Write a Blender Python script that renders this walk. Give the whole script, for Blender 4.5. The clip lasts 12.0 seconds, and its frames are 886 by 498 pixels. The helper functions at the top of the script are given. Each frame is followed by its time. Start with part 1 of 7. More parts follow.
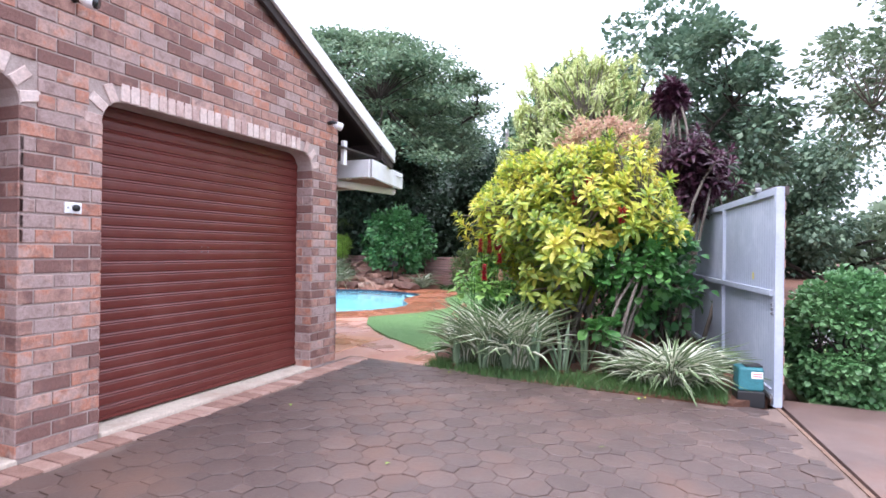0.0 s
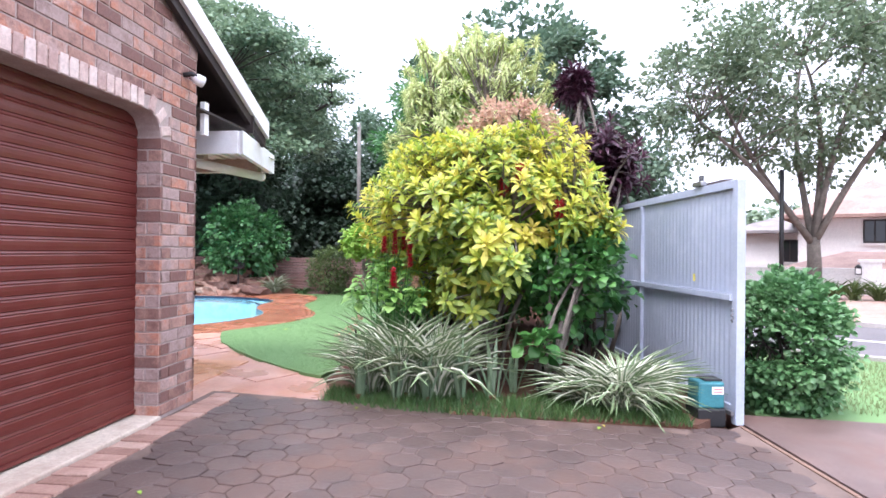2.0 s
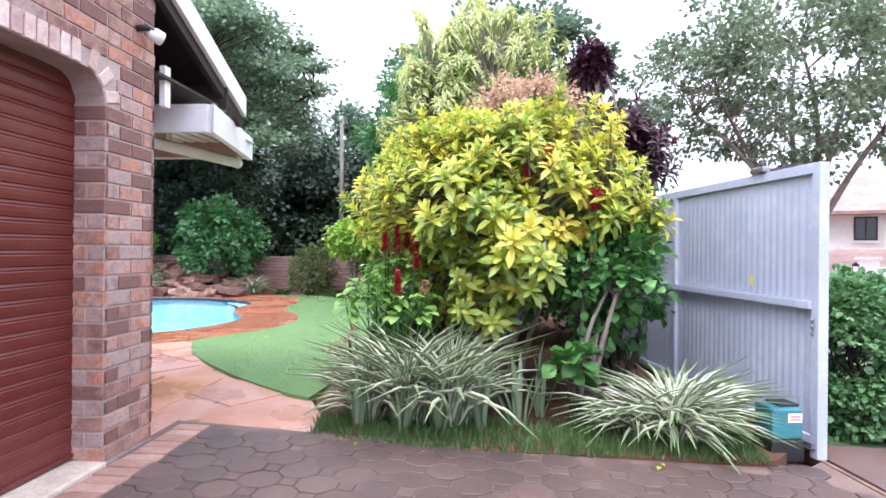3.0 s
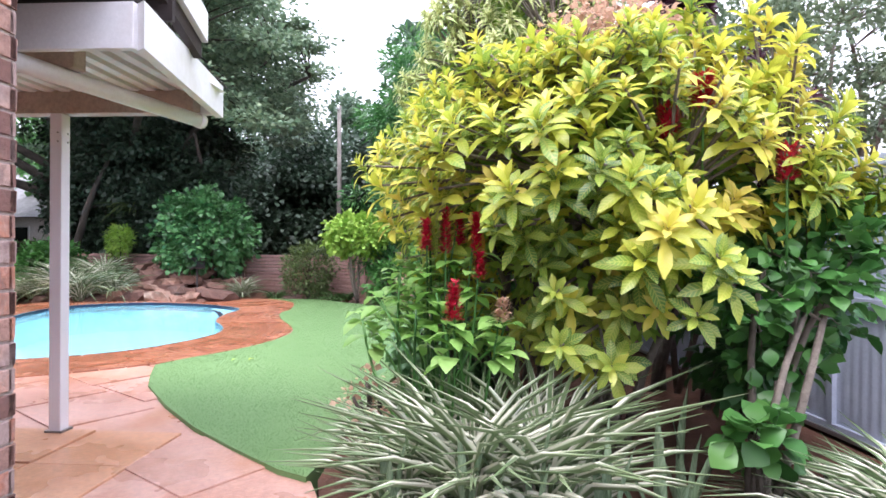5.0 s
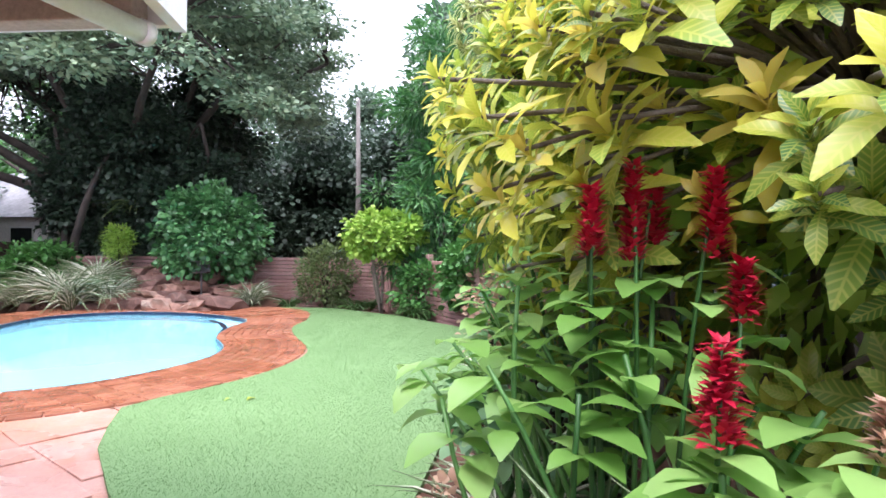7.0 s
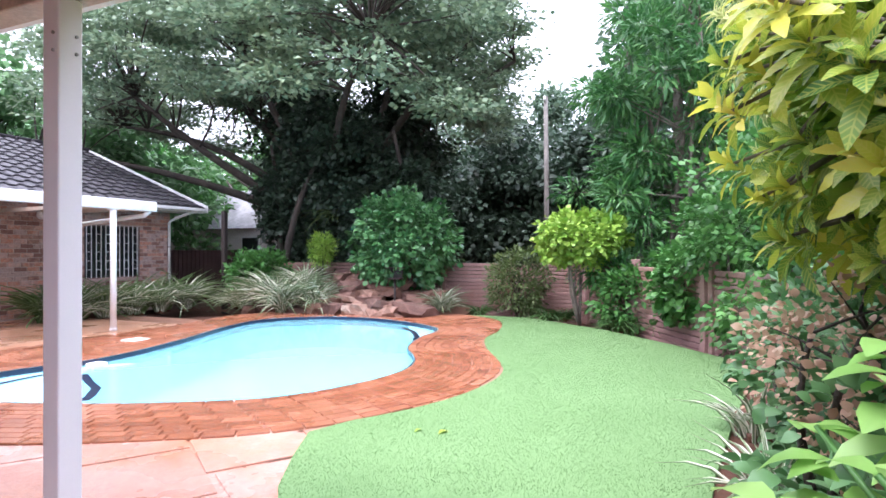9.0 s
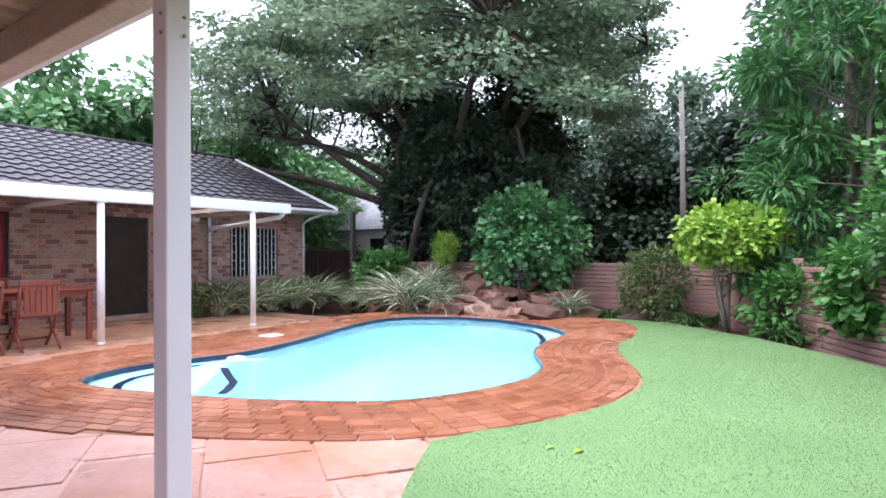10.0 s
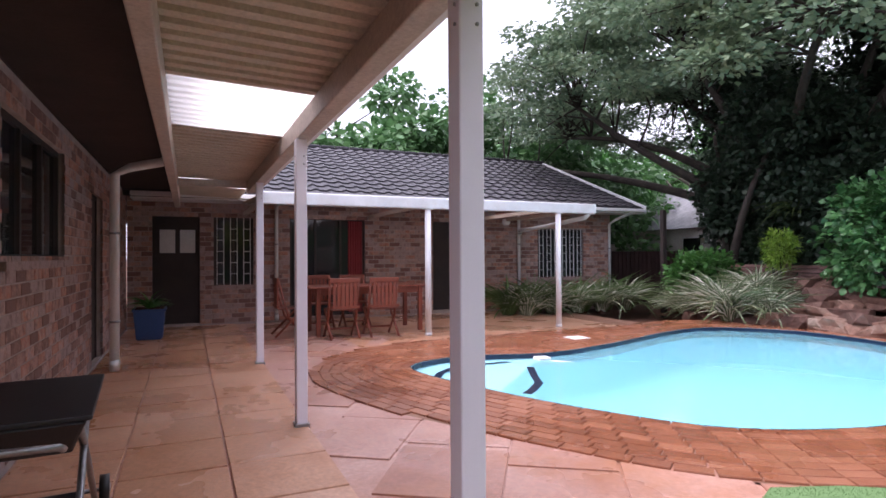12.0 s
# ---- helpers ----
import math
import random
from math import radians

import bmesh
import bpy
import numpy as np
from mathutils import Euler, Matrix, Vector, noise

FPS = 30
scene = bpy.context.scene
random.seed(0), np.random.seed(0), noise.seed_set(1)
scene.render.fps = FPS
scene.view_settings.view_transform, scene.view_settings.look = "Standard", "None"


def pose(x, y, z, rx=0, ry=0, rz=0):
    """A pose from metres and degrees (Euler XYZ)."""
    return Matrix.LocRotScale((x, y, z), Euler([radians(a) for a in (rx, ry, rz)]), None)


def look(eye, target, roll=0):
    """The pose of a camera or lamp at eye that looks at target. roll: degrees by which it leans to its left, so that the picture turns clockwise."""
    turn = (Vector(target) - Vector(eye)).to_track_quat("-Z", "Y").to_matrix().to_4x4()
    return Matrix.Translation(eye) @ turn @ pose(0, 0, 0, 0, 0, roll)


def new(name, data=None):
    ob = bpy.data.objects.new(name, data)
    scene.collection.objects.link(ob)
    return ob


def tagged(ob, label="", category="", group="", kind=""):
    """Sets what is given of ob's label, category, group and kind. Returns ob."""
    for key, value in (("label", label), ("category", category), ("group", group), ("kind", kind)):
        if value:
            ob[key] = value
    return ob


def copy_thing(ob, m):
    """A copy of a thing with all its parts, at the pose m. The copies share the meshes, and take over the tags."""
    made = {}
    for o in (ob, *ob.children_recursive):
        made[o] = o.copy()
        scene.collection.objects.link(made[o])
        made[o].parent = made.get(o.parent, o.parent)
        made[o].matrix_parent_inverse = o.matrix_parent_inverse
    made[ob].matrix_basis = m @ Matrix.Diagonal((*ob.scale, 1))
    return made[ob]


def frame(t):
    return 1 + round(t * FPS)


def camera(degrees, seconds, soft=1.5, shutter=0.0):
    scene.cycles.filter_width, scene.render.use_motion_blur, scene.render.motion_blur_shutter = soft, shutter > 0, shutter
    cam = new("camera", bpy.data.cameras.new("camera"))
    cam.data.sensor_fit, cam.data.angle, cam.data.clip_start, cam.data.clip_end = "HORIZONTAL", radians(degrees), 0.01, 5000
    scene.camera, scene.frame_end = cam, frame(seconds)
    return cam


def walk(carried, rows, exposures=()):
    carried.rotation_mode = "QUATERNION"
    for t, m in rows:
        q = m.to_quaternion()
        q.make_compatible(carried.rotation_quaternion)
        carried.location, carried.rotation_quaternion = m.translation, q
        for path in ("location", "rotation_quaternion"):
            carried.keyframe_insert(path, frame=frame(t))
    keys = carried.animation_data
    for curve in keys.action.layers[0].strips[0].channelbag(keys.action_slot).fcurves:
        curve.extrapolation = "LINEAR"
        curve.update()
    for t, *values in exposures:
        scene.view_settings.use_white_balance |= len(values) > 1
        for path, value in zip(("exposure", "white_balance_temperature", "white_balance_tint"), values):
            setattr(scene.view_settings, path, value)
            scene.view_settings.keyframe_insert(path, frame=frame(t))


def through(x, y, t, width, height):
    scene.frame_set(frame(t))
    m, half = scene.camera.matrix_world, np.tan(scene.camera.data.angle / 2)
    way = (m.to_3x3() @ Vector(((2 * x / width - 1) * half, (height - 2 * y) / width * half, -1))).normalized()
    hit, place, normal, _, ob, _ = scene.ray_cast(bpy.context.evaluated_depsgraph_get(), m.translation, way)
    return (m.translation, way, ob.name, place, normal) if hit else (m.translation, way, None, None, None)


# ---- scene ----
cam = camera(75.66, 12.0, soft=1.6)
# seconds, place of the eye, yaw, pitch, roll
ROWS = [
    (0.0, 0.302, -0.371, 1.285, 22.01, 0.07, -0.74),
    (0.5, 0.005, -0.215, 1.292, 15.57, 0.21, -0.72),
    (1.0, -0.255, 0.006, 1.285, 9.36, 0.24, -0.68),
    (1.5, -0.490, 0.330, 1.290, 7.20, 0.26, -0.63),
    (2.0, -0.712, 0.679, 1.282, 5.89, 0.20, -0.63),
    (2.5, -0.889, 1.071, 1.276, 4.49, 0.05, -0.61),
    (3.0, -1.052, 1.518, 1.284, 3.97, 0.02, -0.55),
    (3.2, -1.121, 1.706, 1.277, 3.90, -0.06, -0.53),
    (5.0, -1.589, 3.234, 1.274, 3.54, -0.22, -0.43),
    (5.5, -1.701, 3.709, 1.269, 3.72, -0.24, -0.34),
    (6.0, -1.838, 4.108, 1.266, 3.94, -0.19, -0.34),
    (6.5, -1.964, 4.479, 1.269, 4.45, -0.00, -0.35),
    (6.7, -2.015, 4.639, 1.263, 4.64, -0.03, -0.37),
    (8.3, -2.354, 5.359, 1.326, 12.67, 0.25, -0.42),
    (8.5, -2.396, 5.448, 1.316, 14.95, 0.30, -0.24),
    (9.0, -2.468, 5.695, 1.286, 23.57, 0.30, 0.17),
    (9.5, -2.570, 5.853, 1.270, 30.02, 0.29, 0.28),
    (10.0, -2.669, 5.990, 1.270, 35.80, 0.36, 0.36),
    (10.5, -2.754, 6.088, 1.269, 43.06, 0.42, 0.54),
    (11.0, -2.812, 6.143, 1.268, 52.63, 0.55, 0.46),
    (11.5, -2.849, 6.172, 1.264, 60.40, 0.66, 0.35),
    (12.0, -2.878, 6.186, 1.267, 65.87, 0.68, 0.34),
]
EXPOSURES = [(0.0, 1.1, 6050, 17), (2.0, 1.25, 6050, 18), (5.0, 1.25, 6250, 19), (6.5, 1.3, 6200, 21), (8.5, 1.45, 6150, 22), (9.5, 1.3, 6050, 19), (10.5, 1.0, 6200, 19), (12.0, 0.5, 6350, 26)]
walk(cam, [(t, pose(x, y, z, 90 + pitch, roll, yaw)) for t, x, y, z, yaw, pitch, roll in ROWS], EXPOSURES)

# ---- sky and sun: a bright overcast day ----
world = bpy.data.worlds.new("overcast_sky")
scene.world = world
world.use_nodes = True
wn, wl = world.node_tree.nodes, world.node_tree.links
sky = wn.new("ShaderNodeTexSky")
sky.sky_type, sky.sun_disc = "NISHITA", False
sky.sun_elevation, sky.sun_rotation = radians(62), radians(200)
sky.air_density, sky.dust_density, sky.ozone_density = 1.0, 8.0, 0.4
pale = wn.new("ShaderNodeMix")
pale.data_type = "RGBA"
pale.inputs["Factor"].default_value = 0.82
pale.inputs["B"].default_value = (11.2, 11.8, 13.2, 1)
wl.new(sky.outputs["Color"], pale.inputs["A"])
toward = wn.new("ShaderNodeTexCoord")
axes = wn.new("ShaderNodeSeparateXYZ")
wl.new(toward.outputs["Generated"], axes.inputs[0])
grade = wn.new("ShaderNodeMapRange")
grade.inputs["From Min"].default_value, grade.inputs["From Max"].default_value = 0.0, 1.0
grade.inputs["To Min"].default_value, grade.inputs["To Max"].default_value = 0.6, 1.25
wl.new(axes.outputs["Z"], grade.inputs["Value"])
dome = wn.new("ShaderNodeMix")
dome.data_type, dome.blend_type = "RGBA", "MULTIPLY"
dome.inputs["Factor"].default_value = 1.0
wl.new(pale.outputs["Result"], dome.inputs["A"])
wl.new(grade.outputs["Result"], dome.inputs["B"])
wl.new(dome.outputs["Result"], wn["Background"].inputs["Color"])
wn["Background"].inputs["Strength"].default_value = 0.15
sun_data = bpy.data.lights.new("sun", "SUN")
sun_data.energy, sun_data.angle, sun_data.color = 1.5, radians(25), (1.0, 0.98, 0.96)
sun = new("sun", sun_data)
sun.matrix_world = look((-6, -14, 30), (0, 0, 0))


# ---- materials ----
def nodes_of(name):
    m = bpy.data.materials.new(name)
    m.use_nodes = True
    return m, m.node_tree.nodes, m.node_tree.links, m.node_tree.nodes["Principled BSDF"]


def ramp(n, stops):
    r = n.new("ShaderNodeValToRGB")
    while len(r.color_ramp.elements) < len(stops):
        r.color_ramp.elements.new(0.5)
    for e, (p, c) in zip(r.color_ramp.elements, stops):
        e.position, e.color = p, (*c, 1)
    return r


def noise_node(n, l, vec, scale, detail=4, rough=0.6):
    t = n.new("ShaderNodeTexNoise")
    t.inputs["Scale"].default_value, t.inputs["Detail"].default_value, t.inputs["Roughness"].default_value = scale, detail, rough
    l.new(vec, t.inputs["Vector"])
    return t


def mixed(n, l, factor, a, b, blend="MIX"):
    m = n.new("ShaderNodeMix")
    m.data_type, m.blend_type = "RGBA", blend
    for key, v in (("Factor", factor), ("A", a), ("B", b)):
        if isinstance(v, (int, float)):
            m.inputs[key].default_value = v
        elif isinstance(v, tuple):
            m.inputs[key].default_value = (*v, 1)
        else:
            l.new(v, m.inputs[key])
    return m.outputs["Result"]


def surface(name, stops, scale=3.0, fine=40.0, rough=0.7, bump=0.3, metal=0.0, piece=0.0, island=0.0, stain=None, stain_scale=0.7, wet=0.0, depth=0.01, grain_by=1.0):
    """A solid surface: colours of a coarse noise, darker and lighter grain, a stain of its own colour, relief;
    piece and island: how far each object or each loose bit moves along the colours."""
    m, n, l, p = nodes_of(name)
    pos = n.new("ShaderNodeNewGeometry")
    coarse = noise_node(n, l, pos.outputs["Position"], scale)
    value = coarse.outputs["Fac"]
    if piece or island:
        if piece:
            src = n.new("ShaderNodeObjectInfo").outputs["Random"]
        else:
            src = pos.outputs["Random Per Island"]
        k = piece or island
        mul = n.new("ShaderNodeMath")
        mul.operation = "MULTIPLY_ADD"
        l.new(src, mul.inputs[0])
        mul.inputs[1].default_value, mul.inputs[2].default_value = k, -k / 2
        add = n.new("ShaderNodeMath")
        l.new(value, add.inputs[0])
        l.new(mul.outputs[0], add.inputs[1])
        value = add.outputs[0]
    r = ramp(n, stops)
    l.new(value, r.inputs["Fac"])
    grain = noise_node(n, l, pos.outputs["Position"], fine, 5, 0.7)
    g = ramp(n, [(0.25, (1 - 0.28 * grain_by,) * 3), (0.75, (1 + 0.18 * grain_by,) * 3)])
    l.new(grain.outputs["Fac"], g.inputs["Fac"])
    col = mixed(n, l, 1.0, r.outputs["Color"], g.outputs["Color"], "MULTIPLY")
    if stain:
        s = noise_node(n, l, pos.outputs["Position"], stain_scale, 6, 0.65)
        sr = ramp(n, [(0.5, (0, 0, 0)), (0.68, (0.75, 0.75, 0.75))])
        l.new(s.outputs["Fac"], sr.inputs["Fac"])
        col = mixed(n, l, sr.outputs["Color"], col, stain)
    l.new(col, p.inputs["Base Color"])
    p.inputs["Metallic"].default_value = metal
    if wet:
        w = noise_node(n, l, pos.outputs["Position"], 0.9, 4)
        wr = ramp(n, [(0.4, (rough - wet,) * 3), (0.62, (rough,) * 3)])
        l.new(w.outputs["Fac"], wr.inputs["Fac"])
        l.new(wr.outputs["Color"], p.inputs["Roughness"])
    else:
        p.inputs["Roughness"].default_value = rough
    b = n.new("ShaderNodeBump")
    b.inputs["Strength"].default_value, b.inputs["Distance"].default_value = bump, depth
    l.new(grain.outputs["Fac"], b.inputs["Height"])
    l.new(b.outputs["Normal"], p.inputs["Normal"])
    return m


def leaf(name, stops, edge=None, edge_at=0.55, vein=None, rough=0.45, through=0.3, scale=1.2, by_object=0.0):
    """Leaves: colour by a noise over the plant and by leaf; a margin or veins drawn along each leaf."""
    m, n, l, p = nodes_of(name)
    geo = n.new("ShaderNodeNewGeometry")
    coarse = noise_node(n, l, geo.outputs["Position"], scale, 3)
    add = n.new("ShaderNodeMath")
    add.operation = "MULTIPLY_ADD"
    l.new(geo.outputs["Random Per Island"], add.inputs[0])
    add.inputs[1].default_value = 0.5
    l.new(coarse.outputs["Fac"], add.inputs[2])
    own = n.new("ShaderNodeMath")
    own.operation = "MULTIPLY_ADD"
    l.new(n.new("ShaderNodeObjectInfo").outputs["Random"], own.inputs[0])
    own.inputs[1].default_value = by_object
    l.new(add.outputs[0], own.inputs[2])
    sub = n.new("ShaderNodeMath")
    sub.operation = "SUBTRACT"
    l.new(own.outputs[0], sub.inputs[0])
    sub.inputs[1].default_value = 0.25 + by_object / 2
    r = ramp(n, stops)
    l.new(sub.outputs[0], r.inputs["Fac"])
    col = r.outputs["Color"]
    if edge or vein:
        uv = n.new("ShaderNodeUVMap")
        uv.uv_map = "leaf"
        sep = n.new("ShaderNodeSeparateXYZ")
        l.new(uv.outputs["UV"], sep.inputs[0])
        off = n.new("ShaderNodeMath")
        off.operation = "ABSOLUTE"
        l.new(sep.outputs["X"], off.inputs[0])
        if edge:
            er = ramp(n, [(edge_at - 0.08, (0, 0, 0)), (edge_at + 0.08, (1, 1, 1))])
            l.new(off.outputs[0], er.inputs["Fac"])
            col = mixed(n, l, er.outputs["Color"], col, edge)
        if vein:
            tilt = n.new("ShaderNodeMath")
            tilt.operation = "MULTIPLY_ADD"
            l.new(off.outputs[0], tilt.inputs[0])
            tilt.inputs[1].default_value = -0.16
            l.new(sep.outputs["Y"], tilt.inputs[2])
            tooth = n.new("ShaderNodeMath")
            tooth.operation = "PINGPONG"
            l.new(tilt.outputs[0], tooth.inputs[0])
            tooth.inputs[1].default_value = 0.05
            vr = ramp(n, [(0.008, (1, 1, 1)), (0.022, (0, 0, 0))])
            l.new(tooth.outputs[0], vr.inputs["Fac"])
            mid = ramp(n, [(0.05, (1, 1, 1)), (0.12, (0, 0, 0))])
            l.new(off.outputs[0], mid.inputs["Fac"])
            both = mixed(n, l, 1.0, vr.outputs["Color"], mid.outputs["Color"], "LIGHTEN")
            fade = mixed(n, l, 1.0, both, (0.42, 0.42, 0.42), "MULTIPLY")
            col = mixed(n, l, fade, col, vein)
    l.new(col, p.inputs["Base Color"])
    p.inputs["Roughness"].default_value = rough
    tr = n.new("ShaderNodeBsdfTranslucent")
    l.new(col, tr.inputs["Color"])
    mix = n.new("ShaderNodeMixShader")
    mix.inputs[0].default_value = through
    l.new(p.outputs[0], mix.inputs[1])
    l.new(tr.outputs[0], mix.inputs[2])
    l.new(mix.outputs[0], n["Material Output"].inputs["Surface"])
    return m


def plain(name, color, rough=0.5, metal=0.0):
    return surface(name, [(0.3, tuple(c * 0.9 for c in color)), (0.7, tuple(min(1, c * 1.06) for c in color))], scale=2.2, fine=60, rough=rough, bump=0.08, metal=metal, depth=0.003)


BRICK_TONES = [(0.02, (0.2, 0.1, 0.085)), (0.22, (0.33, 0.185, 0.15)), (0.42, (0.43, 0.25, 0.205)), (0.56, (0.45, 0.19, 0.125)), (0.72, (0.49, 0.31, 0.26)), (0.95, (0.38, 0.27, 0.25))]
BRICK = surface("face_brick", BRICK_TONES, scale=11, fine=55, rough=0.85, bump=0.7, piece=1.5, stain=(0.17, 0.1, 0.09), stain_scale=12, depth=0.012)
BRICK_I = surface("face_brick_wall", BRICK_TONES, scale=11, fine=55, rough=0.85, bump=0.7, island=1.5, stain=(0.17, 0.1, 0.09), stain_scale=12, depth=0.012)
SOLDIER = surface("pale_soldier_brick", [(0.2, (0.42, 0.28, 0.25)), (0.5, (0.58, 0.44, 0.4)), (0.8, (0.66, 0.54, 0.5))], scale=8, fine=50, rough=0.85, bump=0.5, piece=0.6)
MORTAR = surface("mortar", [(0.3, (0.34, 0.26, 0.24)), (0.7, (0.46, 0.38, 0.35))], scale=6, fine=90, rough=0.95, bump=0.6)
PAVER = surface("octagon_paver", [(0.15, (0.058, 0.039, 0.035)), (0.5, (0.084, 0.056, 0.05)), (0.85, (0.125, 0.082, 0.07))], scale=1.4, fine=45, rough=0.62, bump=0.6, piece=0.28, stain=(0.125, 0.066, 0.046), stain_scale=0.9, wet=0.2)
PAVER_I = surface("octagon_paver_far", [(0.15, (0.058, 0.039, 0.035)), (0.5, (0.084, 0.056, 0.05)), (0.85, (0.125, 0.082, 0.07))], scale=1.4, fine=45, rough=0.62, bump=0.6, island=0.28, stain=(0.125, 0.066, 0.046), stain_scale=0.9, wet=0.2)
JOINT = surface("paver_joint_sand", [(0.3, (0.1, 0.068, 0.056)), (0.7, (0.17, 0.115, 0.095))], scale=2, fine=60, rough=0.9, bump=0.6)
EDGING = surface("edge_brick", [(0.2, (0.24, 0.13, 0.1)), (0.5, (0.34, 0.2, 0.16)), (0.8, (0.42, 0.28, 0.23))], scale=5, fine=60, rough=0.75, bump=0.5, piece=0.6)
CEMENT = surface("cement_apron", [(0.3, (0.46, 0.38, 0.31)), (0.7, (0.58, 0.5, 0.42))], scale=3, fine=45, rough=0.85, bump=0.4, stain=(0.36, 0.25, 0.2), stain_scale=2)
DOOR_RED = surface("oxblood_steel", [(0.3, (0.1, 0.017, 0.013)), (0.7, (0.125, 0.022, 0.017))], scale=1.5, fine=120, rough=0.42, bump=0.08, stain=(0.13, 0.035, 0.028), stain_scale=3)
WHITE = surface("white_paint", [(0.3, (0.7, 0.7, 0.72)), (0.7, (0.82, 0.82, 0.83))], scale=2.5, fine=70, rough=0.5, bump=0.1, stain=(0.62, 0.6, 0.57), stain_scale=1.6, grain_by=0.3)
LILAC = surface("post_white_paint", [(0.3, (0.74, 0.71, 0.78)), (0.7, (0.8, 0.77, 0.84))], scale=1.2, fine=220, rough=0.5, bump=0.02, stain=(0.7, 0.66, 0.7), stain_scale=0.8, grain_by=0.12)
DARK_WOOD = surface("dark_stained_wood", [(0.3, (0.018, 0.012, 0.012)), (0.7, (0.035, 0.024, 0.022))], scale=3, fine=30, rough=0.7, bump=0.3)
BEAM = surface("cream_beam", [(0.3, (0.42, 0.33, 0.27)), (0.7, (0.52, 0.43, 0.36))], scale=3, fine=40, rough=0.6, bump=0.15)
SHEET = surface("corrugated_sheet", [(0.3, (0.46, 0.38, 0.29)), (0.7, (0.6, 0.51, 0.41))], scale=1.5, fine=40, rough=0.55, bump=0.1)
GATE = surface("blue_grey_gate_paint", [(0.3, (0.33, 0.37, 0.47)), (0.7, (0.4, 0.44, 0.54))], scale=1.5, fine=50, rough=0.5, bump=0.12, stain=(0.45, 0.49, 0.58), stain_scale=4, grain_by=0.5)
TEAL = plain("teal_plastic", (0.035, 0.17, 0.2), 0.4)
BLACK = plain("black_plastic", (0.012, 0.012, 0.014), 0.5)
LABEL = plain("white_label", (0.8, 0.78, 0.78), 0.5)
PINK = plain("red_print", (0.6, 0.12, 0.14), 0.6)
YELLOW = plain("yellow_paint_spot", (0.7, 0.6, 0.12), 0.7)
IRON = plain("grey_steel", (0.3, 0.3, 0.31), 0.4, 0.8)
RUST = surface("rusty_track_steel", [(0.3, (0.11, 0.06, 0.042)), (0.7, (0.2, 0.12, 0.085))], scale=6, fine=60, rough=0.8, bump=0.3)
TILE = surface("roof_tile", [(0.2, (0.02, 0.019, 0.025)), (0.5, (0.036, 0.033, 0.041)), (0.8, (0.06, 0.055, 0.065))], scale=2, fine=40, rough=0.55, bump=0.4, piece=0.3)
RED_TILE = surface("terracotta_roof", [(0.3, (0.25, 0.15, 0.125)), (0.7, (0.38, 0.25, 0.21))], scale=1.2, fine=12, rough=0.8, bump=0.6)
PLASTER = surface("white_plaster", [(0.3, (0.72, 0.69, 0.67)), (0.7, (0.84, 0.81, 0.79))], scale=0.6, fine=25, rough=0.9, bump=0.2)
SLAB = surface("pink_stone_slab", [(0.2, (0.36, 0.16, 0.11)), (0.5, (0.47, 0.25, 0.19)), (0.8, (0.56, 0.34, 0.28))], scale=1.3, fine=30, rough=0.5, bump=0.35, piece=0.4, stain=(0.4, 0.17, 0.08), stain_scale=1.1, wet=0.3)
PATIO = surface("orange_patio_slab", [(0.2, (0.42, 0.19, 0.1)), (0.5, (0.54, 0.28, 0.165)), (0.8, (0.62, 0.36, 0.24))], scale=1.1, fine=30, rough=0.5, bump=0.3, piece=0.35, stain=(0.4, 0.17, 0.08), stain_scale=0.8, wet=0.32)
DECK = surface("pool_deck_brick", [(0.2, (0.19, 0.06, 0.028)), (0.5, (0.27, 0.095, 0.046)), (0.8, (0.35, 0.14, 0.075))], scale=1.6, fine=50, rough=0.46, bump=0.3, piece=0.5, stain=(0.3, 0.13, 0.07), stain_scale=1.3, wet=0.34)
DECK_I = surface("pool_deck_brick_far", [(0.2, (0.19, 0.06, 0.028)), (0.5, (0.27, 0.095, 0.046)), (0.8, (0.35, 0.14, 0.075))], scale=1.6, fine=50, rough=0.46, bump=0.3, island=0.5, stain=(0.3, 0.13, 0.07), stain_scale=1.3, wet=0.34)
DECK_JOINT = surface("deck_joint", [(0.3, (0.2, 0.09, 0.05)), (0.7, (0.33, 0.18, 0.12))], scale=3, fine=60, rough=0.8, bump=0.4)
POOL = surface("pool_plaster", [(0.3, (0.4, 0.8, 0.9)), (0.7, (0.48, 0.86, 0.94))], scale=0.5, fine=20, rough=0.7, bump=0.05)
STEP_POOL = surface("pool_step_plaster", [(0.3, (0.82, 0.92, 0.95)), (0.7, (0.88, 0.95, 0.97))], scale=0.8, fine=20, rough=0.7, bump=0.05)
NAVY = plain("navy_pool_tile", (0.01, 0.02, 0.05), 0.25)
DAMP_DRIVE = surface("damp_drive", [(0.2, (0.08, 0.05, 0.045)), (0.5, (0.13, 0.085, 0.075)), (0.8, (0.18, 0.12, 0.105))], scale=1.2, fine=40, rough=0.7, bump=0.5, stain=(0.15, 0.075, 0.05), stain_scale=0.9, wet=0.2)
SOIL = surface("red_soil", [(0.2, (0.06, 0.025, 0.015)), (0.5, (0.11, 0.045, 0.026)), (0.8, (0.17, 0.08, 0.05))], scale=1.5, fine=25, rough=0.95, bump=0.8, depth=0.03)
TURF = surface("turf_ground", [(0.3, (0.122, 0.225, 0.08)), (0.7, (0.15, 0.262, 0.102))], scale=0.8, fine=220, rough=0.9, bump=0.2, grain_by=0.5)
